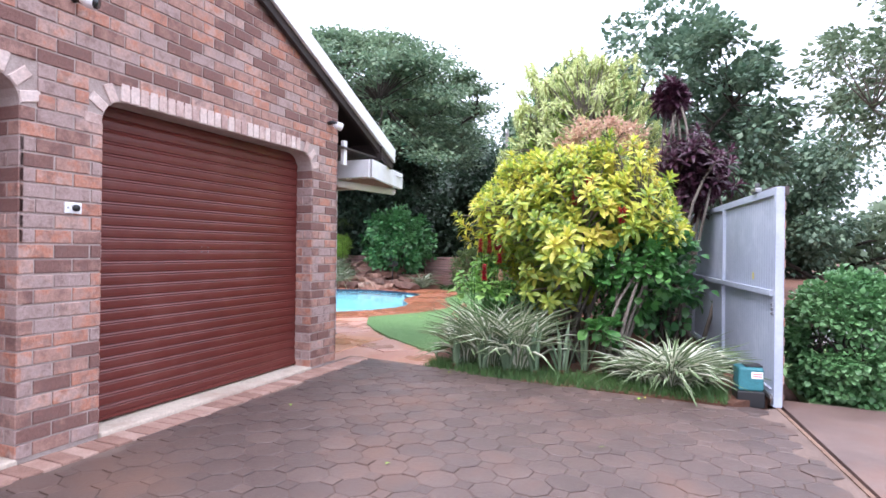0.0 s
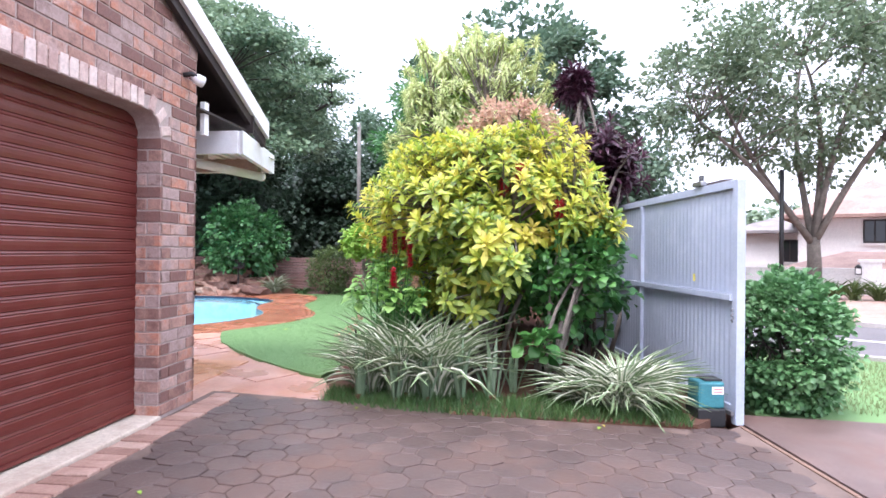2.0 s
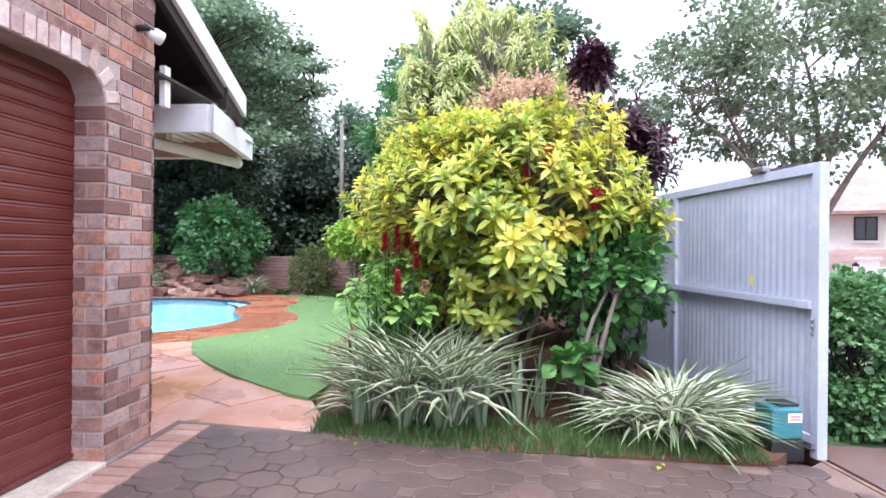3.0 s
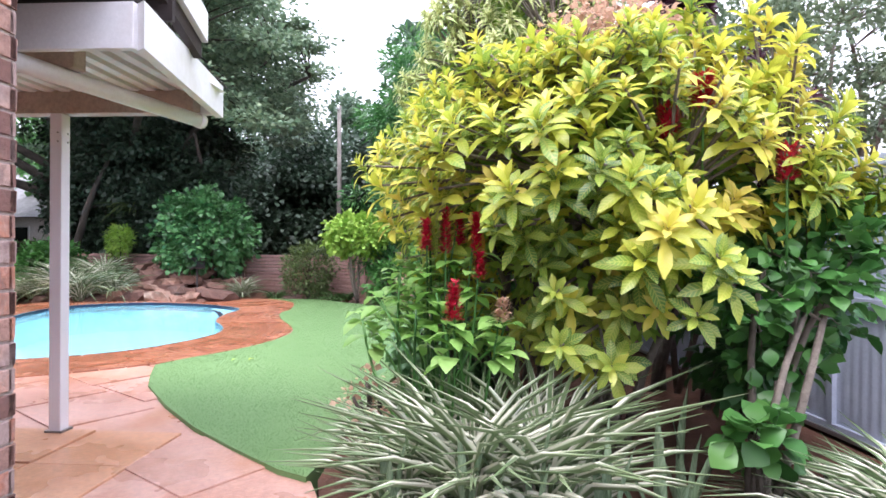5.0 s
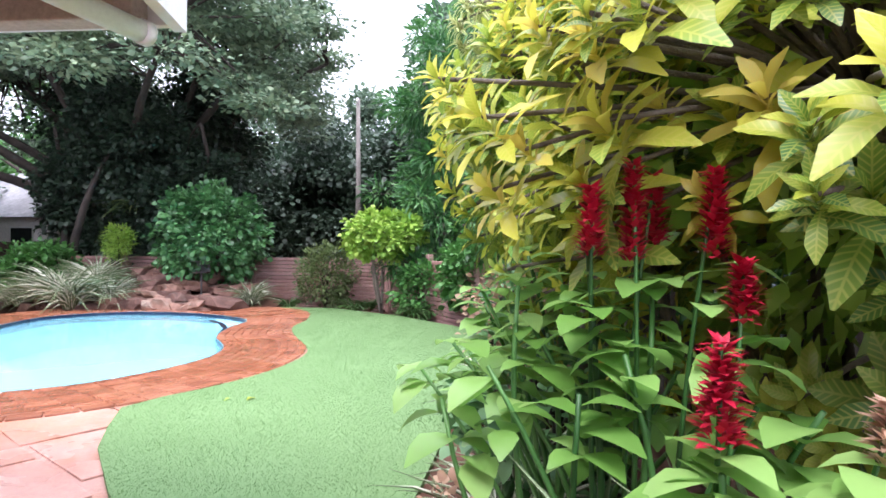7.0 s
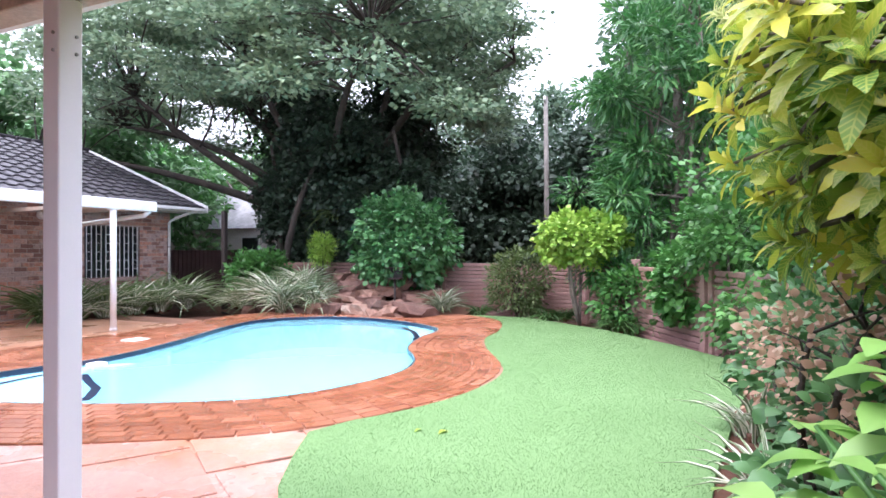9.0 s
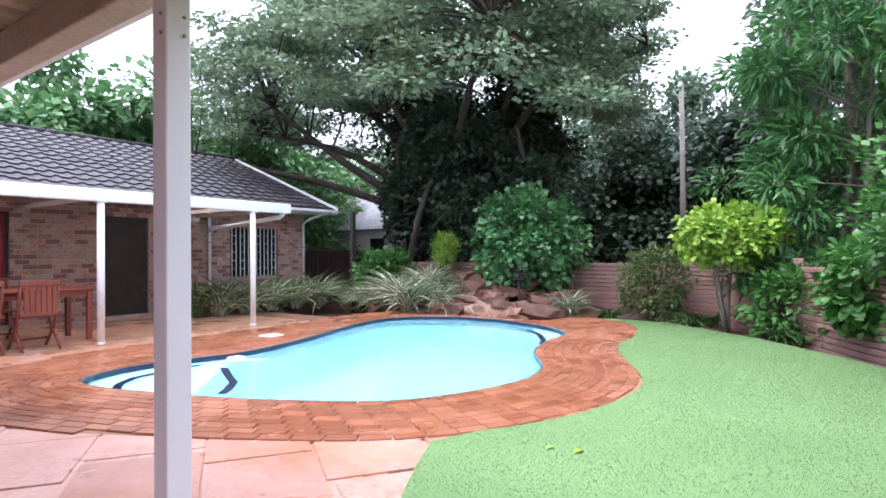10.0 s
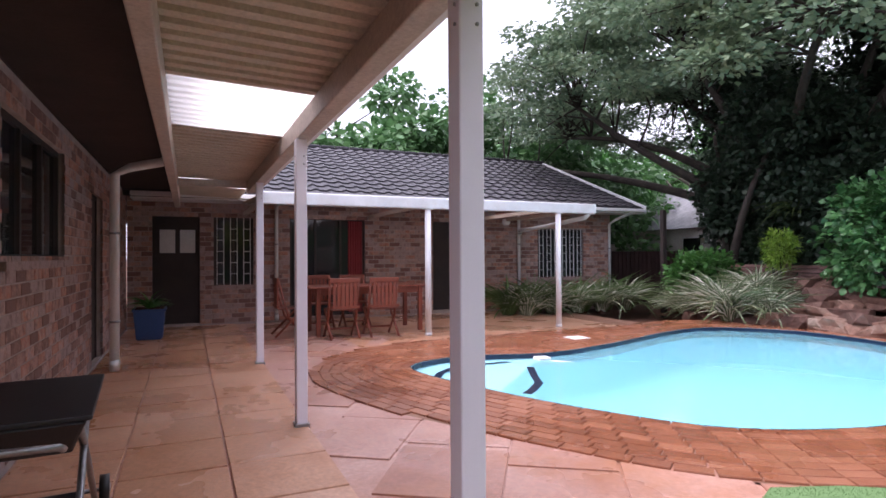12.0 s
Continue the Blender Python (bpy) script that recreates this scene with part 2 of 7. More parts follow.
ASPHALT = surface("asphalt", [(0.3, (0.1, 0.09, 0.095)), (0.7, (0.15, 0.135, 0.14))], scale=0.5, fine=60, rough=0.75, bump=0.3)
KERB = surface("kerb_concrete", [(0.3, (0.3, 0.27, 0.25)), (0.7, (0.4, 0.37, 0.35))], scale=2, fine=40, rough=0.9, bump=0.4)
ROCK = surface("rough_red_rock", [(0.15, (0.07, 0.035, 0.028)), (0.45, (0.17, 0.09, 0.07)), (0.65, (0.27, 0.15, 0.11)), (0.9, (0.33, 0.25, 0.2))], scale=2.5, fine=14, rough=0.9, bump=0.9, piece=0.5, depth=0.04)
PRECAST = surface("precast_wall_plank", [(0.2, (0.2, 0.11, 0.1)), (0.5, (0.29, 0.17, 0.155)), (0.8, (0.36, 0.24, 0.22))], scale=1.2, fine=30, rough=0.85, bump=0.4, piece=0.25, stain=(0.2, 0.085, 0.055), stain_scale=1.2)
FENCE = surface("dark_brown_fence", [(0.3, (0.03, 0.014, 0.013)), (0.7, (0.055, 0.026, 0.024))], scale=2, fine=30, rough=0.7, bump=0.3)
BARK = surface("grey_bark", [(0.2, (0.09, 0.075, 0.065)), (0.5, (0.16, 0.135, 0.115)), (0.8, (0.25, 0.22, 0.19))], scale=3, fine=18, rough=0.9, bump=0.9, depth=0.03)
DARK_BARK = surface("dark_bark", [(0.3, (0.03, 0.024, 0.02)), (0.7, (0.07, 0.055, 0.045))], scale=3, fine=18, rough=0.9, bump=0.9, depth=0.03)
POLE = surface("weathered_pole", [(0.3, (0.12, 0.11, 0.1)), (0.7, (0.2, 0.185, 0.165))], scale=2, fine=25, rough=0.85, bump=0.4)
TABLE_WOOD = surface("red_brown_teak", [(0.3, (0.17, 0.035, 0.018)), (0.7, (0.25, 0.06, 0.03))], scale=4, fine=30, rough=0.45, bump=0.2)
BLUE = plain("blue_glaze", (0.025, 0.07, 0.2), 0.35)
CURTAIN = plain("red_curtain", (0.2, 0.02, 0.025), 0.85)
# pale colour standing in for daylight in the door's upper panes
LIT_PANE = plain("lit_pane_white", (0.55, 0.53, 0.52), 0.9)
INSIDE = plain("dim_room_wall", (0.12, 0.08, 0.07), 0.9)
SKYLIGHT = leaf("translucent_sheet", [(0.3, (0.86, 0.83, 0.78)), (0.7, (0.92, 0.9, 0.86))], through=0.75)
CAR = plain("black_car_paint", (0.012, 0.012, 0.015), 0.2)
CHROME = plain("chrome", (0.6, 0.6, 0.6), 0.2, 1.0)
RED_PETAL = leaf("red_petal", [(0.2, (0.38, 0.008, 0.03)), (0.8, (0.6, 0.02, 0.06))], through=0.25)
L_CROTON = leaf("croton_leaf", [(0.08, (0.05, 0.15, 0.03)), (0.3, (0.17, 0.3, 0.04)), (0.48, (0.37, 0.45, 0.05)), (0.68, (0.58, 0.58, 0.07)), (0.9, (0.66, 0.55, 0.12))], vein=(0.6, 0.57, 0.13), rough=0.4, through=0.42, by_object=0.62)
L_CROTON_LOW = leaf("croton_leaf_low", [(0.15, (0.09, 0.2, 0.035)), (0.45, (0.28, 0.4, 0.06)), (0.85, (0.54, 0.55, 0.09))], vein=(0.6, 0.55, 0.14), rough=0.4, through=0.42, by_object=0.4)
L_PALE = leaf("pale_striped_leaf", [(0.2, (0.26, 0.36, 0.1)), (0.8, (0.4, 0.48, 0.17))], edge=(0.72, 0.74, 0.4), edge_at=0.4, rough=0.5)
L_FLAX = leaf("striped_grass_leaf", [(0.2, (0.13, 0.2, 0.09)), (0.8, (0.24, 0.32, 0.17))], edge=(0.74, 0.74, 0.62), edge_at=0.48, rough=0.45, through=0.2)
L_AGAP = leaf("border_strap_leaf", [(0.2, (0.1, 0.18, 0.06)), (0.8, (0.2, 0.3, 0.12))], rough=0.45)
L_SANS = leaf("banded_sword_leaf", [(0.2, (0.06, 0.12, 0.06)), (0.8, (0.15, 0.22, 0.13))], vein=(0.3, 0.36, 0.25), rough=0.45, through=0.1)
L_MONDO = leaf("dark_grass_leaf", [(0.2, (0.035, 0.09, 0.025)), (0.8, (0.09, 0.18, 0.05))], rough=0.5)
L_BRIGHT = leaf("bright_green_leaf", [(0.2, (0.14, 0.31, 0.06)), (0.5, (0.25, 0.46, 0.12)), (0.9, (0.38, 0.58, 0.2))], rough=0.35, through=0.45)
L_GREEN = leaf("green_leaf", [(0.2, (0.03, 0.11, 0.025)), (0.5, (0.065, 0.2, 0.045)), (0.9, (0.13, 0.3, 0.08))], rough=0.4)
L_HEDGE = leaf("hedge_leaf", [(0.2, (0.05, 0.14, 0.05)), (0.5, (0.1, 0.23, 0.085)), (0.9, (0.2, 0.36, 0.16))], rough=0.45)
L_DEEP = leaf("deep_green_leaf", [(0.2, (0.035, 0.12, 0.04)), (0.5, (0.07, 0.2, 0.065)), (0.9, (0.14, 0.31, 0.12))], rough=0.35)
# leaf colour darkened to carry the shade below the acacia canopy
L_SHADE_DARK = leaf("shade_darkened_leaf", [(0.2, (0.018, 0.036, 0.021)), (0.5, (0.03, 0.058, 0.034)), (0.9, (0.056, 0.095, 0.056))], rough=0.5)
L_ACACIA = leaf("acacia_leaf", [(0.2, (0.1, 0.165, 0.105)), (0.5, (0.165, 0.245, 0.15)), (0.9, (0.28, 0.37, 0.22))], rough=0.55, scale=0.5)
L_STREET = leaf("street_tree_leaf", [(0.2, (0.09, 0.14, 0.08)), (0.5, (0.15, 0.21, 0.125)), (0.9, (0.22, 0.29, 0.17))], rough=0.5)
L_BLUE = leaf("blue_green_leaf", [(0.2, (0.07, 0.13, 0.085)), (0.5, (0.12, 0.19, 0.125)), (0.9, (0.19, 0.27, 0.165))], rough=0.5)
L_BAMBOO = leaf("narrow_green_leaf", [(0.2, (0.025, 0.1, 0.03)), (0.5, (0.055, 0.18, 0.05)), (0.9, (0.13, 0.3, 0.085))], rough=0.45)
L_LIME = leaf("lime_leaf", [(0.2, (0.14, 0.3, 0.04)), (0.5, (0.25, 0.42, 0.06)), (0.9, (0.36, 0.5, 0.1))], rough=0.45)
L_OLIVE = leaf("olive_leaf", [(0.2, (0.06, 0.1, 0.03)), (0.8, (0.13, 0.18, 0.06))], rough=0.55)
L_PURPLE = leaf("purple_leaf", [(0.2, (0.035, 0.012, 0.022)), (0.5, (0.07, 0.022, 0.045)), (0.9, (0.13, 0.06, 0.08))], rough=0.4)
L_PINKISH = leaf("dry_pink_leaf", [(0.2, (0.38, 0.22, 0.15)), (0.5, (0.55, 0.36, 0.26)), (0.9, (0.62, 0.48, 0.34))], rough=0.6, through=0.45)
L_VERGE = leaf("verge_blade", [(0.2, (0.17, 0.215, 0.095)), (0.5, (0.23, 0.27, 0.13)), (0.9, (0.3, 0.335, 0.17))], rough=0.7, through=0.6, scale=0.6)
L_TURF = leaf("lawn_blade", [(0.2, (0.117, 0.216, 0.078)), (0.5, (0.14, 0.252, 0.098)), (0.9, (0.168, 0.285, 0.124))], rough=0.7, through=0.6, scale=0.6)


def glass_material():
    m, n, l, p = nodes_of("window_glass")
    p.inputs["Base Color"].default_value = (0.02, 0.022, 0.025, 1)
    p.inputs["Roughness"].default_value = 0.04
    return m


def water_material():
    m, n, l, p = nodes_of("pool_water")
    n.remove(p)
    clear = n.new("ShaderNodeBsdfTransparent")
    clear.inputs["Color"].default_value = (0.8, 0.96, 0.98, 1)
    gloss = n.new("ShaderNodeBsdfGlossy")
    gloss.inputs["Roughness"].default_value = 0.06
    fres = n.new("ShaderNodeFresnel")
    fres.inputs["IOR"].default_value = 1.2
    geo = n.new("ShaderNodeNewGeometry")
    rip = noise_node(n, l, geo.outputs["Position"], 3.0, 3)
    b = n.new("ShaderNodeBump")
    b.inputs["Strength"].default_value, b.inputs["Distance"].default_value = 0.12, 0.02
    l.new(rip.outputs["Fac"], b.inputs["Height"])
    l.new(b.outputs["Normal"], gloss.inputs["Normal"])
    cloudy = n.new("ShaderNodeBsdfDiffuse")
    cloudy.inputs["Color"].default_value = (0.34, 0.78, 0.9, 1)
    body = n.new("ShaderNodeMixShader")
    body.inputs[0].default_value = 0.42
    l.new(clear.outputs[0], body.inputs[1])
    l.new(cloudy.outputs[0], body.inputs[2])
    mix = n.new("ShaderNodeMixShader")
    l.new(fres.outputs[0], mix.inputs[0])
    l.new(body.outputs[0], mix.inputs[1])
    l.new(gloss.outputs[0], mix.inputs[2])
    l.new(mix.outputs[0], n["Material Output"].inputs["Surface"])
    return m


GLASS, WATER = glass_material(), water_material()


# ---- mesh tools ----
def mesh_of(name, verts, faces, material, smooth=False, uv=None):
    me = bpy.data.meshes.new(name)
    me.from_pydata([tuple(v) for v in verts], [], faces)
    me.materials.append(material)
    if smooth:
        me.polygons.foreach_set("use_smooth", [True] * len(me.polygons))
    if uv is not None:
        lay = me.uv_layers.new(name="leaf")
        idx = np.empty(len(me.loops), dtype=np.int32)
        me.loops.foreach_get("vertex_index", idx)
        lay.data.foreach_set("uv", np.asarray(uv, dtype=np.float32)[idx].ravel())
    me.update()
    return me


def fast_mesh(name, verts, tris, material, uv=None, smooth=False):
    """A mesh from arrays of corners and of faces with equally many corners."""
    me = bpy.data.meshes.new(name)
    k = tris.shape[1]
    me.vertices.add(len(verts))
    me.vertices.foreach_set("co", verts.astype(np.float32).ravel())
    me.loops.add(tris.size)
    me.loops.foreach_set("vertex_index", tris.astype(np.int32).ravel())
    me.polygons.add(len(tris))
    me.polygons.foreach_set("loop_start", np.arange(0, tris.size, k, dtype=np.int32))
    if smooth:
        me.polygons.foreach_set("use_smooth", np.ones(len(tris), dtype=bool))
    me.materials.append(material)
    if uv is not None:
        lay = me.uv_layers.new(name="leaf")
        lay.data.foreach_set("uv", uv[tris.ravel()].astype(np.float32).ravel())
    me.update(calc_edges=True)
    return me


def empty(name, at=(0, 0, 0), turn=0.0):
    ob = new(name)
    ob.matrix_basis = pose(*at, 0, 0, turn)
    return ob


def put(name, me, parent=None, label="", m=None):
    ob = new(name, me)
    if parent is not None:
        ob.parent = parent
    if m is not None:
        ob.matrix_basis = m
    if label:
        ob["label"] = label
    return ob


def part(name, bm, material, parent=None, label="", m=None, smooth=False):
    me = bpy.data.meshes.new(name)
    bm.to_mesh(me)
    bm.free()
    me.materials.append(material)
    if smooth:
        me.polygons.foreach_set("use_smooth", [True] * len(me.polygons))
    return put(name, me, parent, label, m)


def add_box(bm, x0, x1, y0, y1, z0, z1, bevel=0.0):
    res = bmesh.ops.create_cube(bm, size=1.0)
    for v in res["verts"]:
        v.co = Vector(((x0 + x1) / 2 + v.co.x * (x1 - x0), (y0 + y1) / 2 + v.co.y * (y1 - y0), (z0 + z1) / 2 + v.co.z * (z1 - z0)))
    if bevel:
        es = list({e for v in res["verts"] for e in v.link_edges})
        bmesh.ops.bevel(bm, geom=es, offset=bevel, segments=2, affect="EDGES", profile=0.5)


def box(name, x0, x1, y0, y1, z0, z1, material, parent=None, label="", bevel=0.0, m=None):
    bm = bmesh.new()
    add_box(bm, x0, x1, y0, y1, z0, z1, bevel)
    return part(name, bm, material, parent, label, m)


def tube_mesh(name, pts, radii, material, sides=10, smooth=True, caps=True):
    """A tube along points, with a radius at each."""
    pts = [Vector(p) for p in pts]
    if not isinstance(radii, (list, tuple)):
        radii = [radii] * len(pts)
    verts, faces = [], []
    side = None
    for i, p in enumerate(pts):
        d = (pts[min(i + 1, len(pts) - 1)] - pts[max(i - 1, 0)]).normalized()
        if side is None:
            side = d.orthogonal().normalized()
        side = (side - d * side.dot(d)).normalized()
        up = d.cross(side)
        for k in range(sides):
            a = 2 * math.pi * k / sides
            verts.append(p + radii[i] * (math.cos(a) * side + math.sin(a) * up))
    for i in range(len(pts) - 1):
        for k in range(sides):
            a, b = i * sides + k, i * sides + (k + 1) % sides
            faces.append((a, b, b + sides, a + sides))
    if caps:
        faces.append(tuple(reversed(range(sides))))
        faces.append(tuple(range((len(pts) - 1) * sides, len(pts) * sides)))
    return verts, faces


def tube(name, pts, radii, material, parent=None, label="", sides=10, m=None):
    v, f = tube_mesh(name, pts, radii, material, sides)
    return put(name, mesh_of(name, v, f, material, True), parent, label, m)


def prism(name, outline, z0, z1, material, parent=None, label="", m=None):
    """A flat piece with the given outline (x, y), from z0 up to z1."""
    n = len(outline)
    verts = [(x, y, z0) for x, y in outline] + [(x, y, z1) for x, y in outline]
    faces = [tuple(range(n, 2 * n)), tuple(reversed(range(n)))] + [(i, (i + 1) % n, n + (i + 1) % n, n + i) for i in range(n)]
    return put(name, mesh_of(name, verts, faces, material), parent, label, m)


def smooth_loop(points, steps=8):
    """A closed smooth curve through points."""
    out, n = [], len(points)
    for i in range(n):
        p0, p1, p2, p3 = (Vector(points[(i + k) % n]) for k in (-1, 0, 1, 2))
        for s in range(steps):
            t = s / steps
            out.append(0.5 * ((2 * p1) + (p2 - p0) * t + (2 * p0 - 5 * p1 + 4 * p2 - p3) * t * t + (3 * p1 - p0 - 3 * p2 + p3) * t ** 3))
    return [(p.x, p.y) for p in out]


def inside(x, y, loop):
    """Whether points lie inside a closed outline (arrays)."""
    x, y = np.asarray(x, float), np.asarray(y, float)
    res = np.zeros(x.shape, bool)
    n = len(loop)
    for i in range(n):
        (x1, y1), (x2, y2) = loop[i], loop[(i + 1) % n]
        if y1 == y2:
            continue
        cross = ((y1 > y) != (y2 > y)) & (x < (x2 - x1) * (y - y1) / (y2 - y1) + x1)
        res ^= cross
    return res


def drop(x):
    """The height of the driveway, which falls a little from the garage to the gate."""
    return -0.018 * min(max(x + 2.5, 0.0), 6.0)

# ---- ground ----
GX, BACK, WING = -3.25, 5.19, -14.5      # garage front, wall under the pergola, wall of the far wing
POOL_LOOP = smooth_loop([(-8.8, 8.48), (-7.6, 8.8), (-6.6, 9.25), (-5.8, 9.85), (-5.38, 10.9), (-5.48, 11.75), (-6.0, 12.6), (-6.24, 13.45), (-6.42, 14.5), (-7.7, 15.25), (-9.1, 15.3), (-10.0, 14.5), (-9.95, 13.4), (-9.4, 11.8), (-9.12, 10.5), (-9.35, 9.5), (-9.25, 8.8)], 6)
DECK_LOOP = smooth_loop([(-9.15, 7.42), (-8.2, 7.47), (-7.3, 7.75), (-6.35, 8.25), (-5.4, 8.8), (-4.75, 9.55), (-4.36, 10.5), (-4.34, 11.6), (-4.95, 12.85), (-5.28, 13.7), (-5.35, 14.6), (-5.8, 15.9), (-6.8, 16.6), (-8.5, 16.4), (-10.4, 16.0), (-11.1, 14.6), (-10.95, 13.0), (-10.9, 11.0), (-10.75, 9.0), (-10.1, 7.9)], 6)
bm = bmesh.new()
rim = [bm.verts.new((x, y, -0.2)) for x, y in POOL_LOOP]
far = [bm.verts.new((x, y, -0.2)) for x, y in ((-400, -400), (400, -400), (400, 400), (-400, 400))]
ring = [bm.edges.new((r[i], r[(i + 1) % len(r)])) for r in (rim, far) for i in range(len(r))]
bmesh.ops.triangle_fill(bm, use_beauty=True, edges=ring)
tagged(part("ground", bm, SOIL), "bare red earth reaching to the horizon", "ground", kind="structure")
LAWN = [p for p in DECK_LOOP if p[1] > 9.3 and p[0] > -6.75]
LAWN += [(-5.4, 16.5), (-3.85, 15.35), (-2.75, 14.15), (-2.05, 13.2), (-1.95, 12.0), (-2.2, 10.4), (-2.35, 9.3), (-2.42, 8.5), (-2.5, 7.4), (-2.48, 6.7), (-2.52, 6.3), (-2.72, 6.4), (-3.1, 6.7), (-3.55, 7.08), (-4.05, 7.6), (-4.55, 8.2), (-4.78, 8.62), (-4.98, 9.05)]
prism("lawn", LAWN, -0.19, 0.008, TURF)
tagged(bpy.data.objects["lawn"], "short bright green lawn beside the pool", "lawn", kind="structure")


def blades(name, n, loop, x0, x1, y0, y1, zf, material, h=(0.02, 0.045), seed=1, block=None, wide=(0.003, 0.006)):
    rng = np.random.default_rng(seed)
    x, y = rng.uniform(x0, x1, n), rng.uniform(y0, y1, n)
    ok = inside(x, y, loop)
    if block is not None:
        ok &= ~inside(x, y, block)
    x, y = x[ok], y[ok]
    n = len(x)
    a, hh, w = rng.uniform(0, 6.28, n), rng.uniform(*h, n), rng.uniform(*wide, n)
    lean = rng.uniform(-0.6, 0.6, (n, 2)) * hh[:, None]
    z = np.full(n, zf) if np.isscalar(zf) else zf(x, y)
    v = np.zeros((n, 3, 3))
    v[:, 0] = np.c_[x - np.cos(a) * w, y - np.sin(a) * w, z]
    v[:, 1] = np.c_[x + np.cos(a) * w, y + np.sin(a) * w, z]
    v[:, 2] = np.c_[x + lean[:, 0], y + lean[:, 1], z + hh]
    return fast_mesh(name, v.reshape(-1, 3), np.arange(3 * n).reshape(n, 3), material)


lawn_grass = put("lawn_grass", blades("lawn_grass", 480000, LAWN, -6.2, -1.5, 5.7, 16.5, 0.007, L_TURF, (0.005, 0.012), seed=3, wide=(0.0012, 0.0025)))
tagged(lawn_grass, "dense short blades of bright green lawn grass", "grass", kind="stuff")


# ---- brickwork ----
CH, BL, JT = 0.091, 0.236, 0.012          # course height, brick length with joint, joint


def courses(u0, u1, z0, z1, holes=(), top=None):
    """Bricks (u, z, length) of a wall in stretcher bond, cut at its ends and openings."""
    out = []
    k = 0
    z = z0
    while z + CH * 0.6 < z1:
        spans = [(u0, u1)]
        if top:
            lo, hi = top(z + CH)
            spans = [(max(u0, lo), min(u1, hi))]
        for a, b, c, d in holes:
            if z + CH * 0.5 > c and z + CH * 0.5 < d:
                spans = [s for p, q in spans for s in ((p, min(q, a)), (max(p, b), q)) if s[1] - s[0] > 0.03]
        for p, q in spans:
            u = math.floor(p / BL) * BL + (k % 2) * BL / 2 - BL
            while u < q:
                a, b = max(u, p), min(u + BL - JT, q)
                if b - a > 0.035:
                    out.append((a, z, b - a))
                u += BL
        z += CH
        k += 1
    return out


def brick_box(length, height=CH - JT, deep=0.03, wob=0.0, rng=None):
    """A brick with its face at y = 0 towards -y, from (0, 0) to (length, height), with worn corners."""
    j = (lambda s: rng.uniform(-s, s)) if rng else (lambda s: 0.0)
    e = 0.004
    f = [(e + j(wob), 0, e + j(wob)), (length - e + j(wob), 0, e + j(wob)), (length - e + j(wob), 0, height - e + j(wob)), (e + j(wob), 0, height - e + j(wob))]
    s = [(0, e, 0), (length, e, 0), (length, e, height), (0, e, height)]
    b = [(0, deep, 0), (length, deep, 0), (length, deep, height), (0, deep, height)]
    v = f + s + b
    faces = [(0, 1, 2, 3)]
    for base in (0, 4):
        for i in range(4):
            k = (i + 1) % 4
            faces.append((base + k, base + i, base + 4 + i, base + 4 + k))
    return v, faces


BRICK_MESHES = {}


def brick_piece(length, parent, m, material=None, name="brick", height=CH - JT):
    key = (round(length, 2), round(height, 3), material)
    if key not in BRICK_MESHES:
        v, f = brick_box(key[0], height, wob=0.003, rng=random.Random(len(BRICK_MESHES)))
        BRICK_MESHES[key] = mesh_of(name, v, f, material or BRICK)
    return put(name, BRICK_MESHES[key], parent, m=m)


LATER = []


def joined_bricks(name, items, place, parent, material=None, near=None, single=None, count=260):
    """Bricks too many to pick apart, as one mesh; place maps (u, out, z) to the world. The nearest ones are kept for single pieces."""
    if near:
        items = sorted(items, key=near)
        LATER.extend((ln, parent, single(u, z, ln)) for u, z, ln in items[:count])
        items = items[count:]
    V, F = [], []
    rng = random.Random(5)
    for u, z, ln in items:
        v, f = brick_box(ln, wob=0.002, rng=rng)
        o = len(V)
        push = rng.uniform(-0.002, 0.003)
        V += [place(u + x, -y + push, z + h) for x, y, h in v]
        F += [tuple(o + i for i in q) for q in f]
    ob = put(name, mesh_of(name, V, F, material or BRICK_I), parent)
    ob["kind"] = "stuff"
    return ob


# ---- the garage: gable wall with two roller doors ----
EAVE_Y, EAVE_Z, SLOPE, RIDGE_Y = 6.08, 2.73, 0.45, 2.05
BARGE_Y, BARGE_Z = 6.42, 2.575
RIDGE_Z = EAVE_Z + SLOPE * (EAVE_Y - RIDGE_Y)


def roof_under(y):
    return RIDGE_Z - SLOPE * abs(y - RIDGE_Y) - 0.16


D1 = (2.31, 4.70, 0.0, 2.28)
D2 = (-0.62, 1.79, 0.0, 2.28)
WALL_Y0 = -1.1


def rounded_opening(a, b, top, r=0.17):
    """The outline of a door opening with rounded upper corners, from foot to foot."""
    pts = [(a, -0.1)]
    for k in range(7):
        t = math.pi / 2 * k / 6
        pts.append((a + r - r * math.cos(t), top - r + r * math.sin(t)))
    for k in range(7):
        t = math.pi / 2 * k / 6
        pts.append((b - r + r * math.sin(t), top - r + r * math.cos(t)))
    return pts + [(b, -0.1)]


front = empty("wall_garage_front")
tagged(front, "red-brown face brick gable wall with rounded garage openings", "wall", kind="structure")
ys = {WALL_Y0, BACK, RIDGE_Y}
for a, b, c, d in (D1, D2):
    ys |= {a, a + 1e-4, b, b - 1e-4} | {round(y, 4) for y, z in rounded_opening(a, b, d)[2:-2]}
ys = sorted(ys)


def foot(y):
    for a, b, c, d in (D1, D2):
        if a < y < b:
            r = 0.17
            e = min(y - a, b - y)
            return d if e >= r else d - r + math.sqrt(max(0.0, r * r - (r - e) ** 2))
    return -0.1


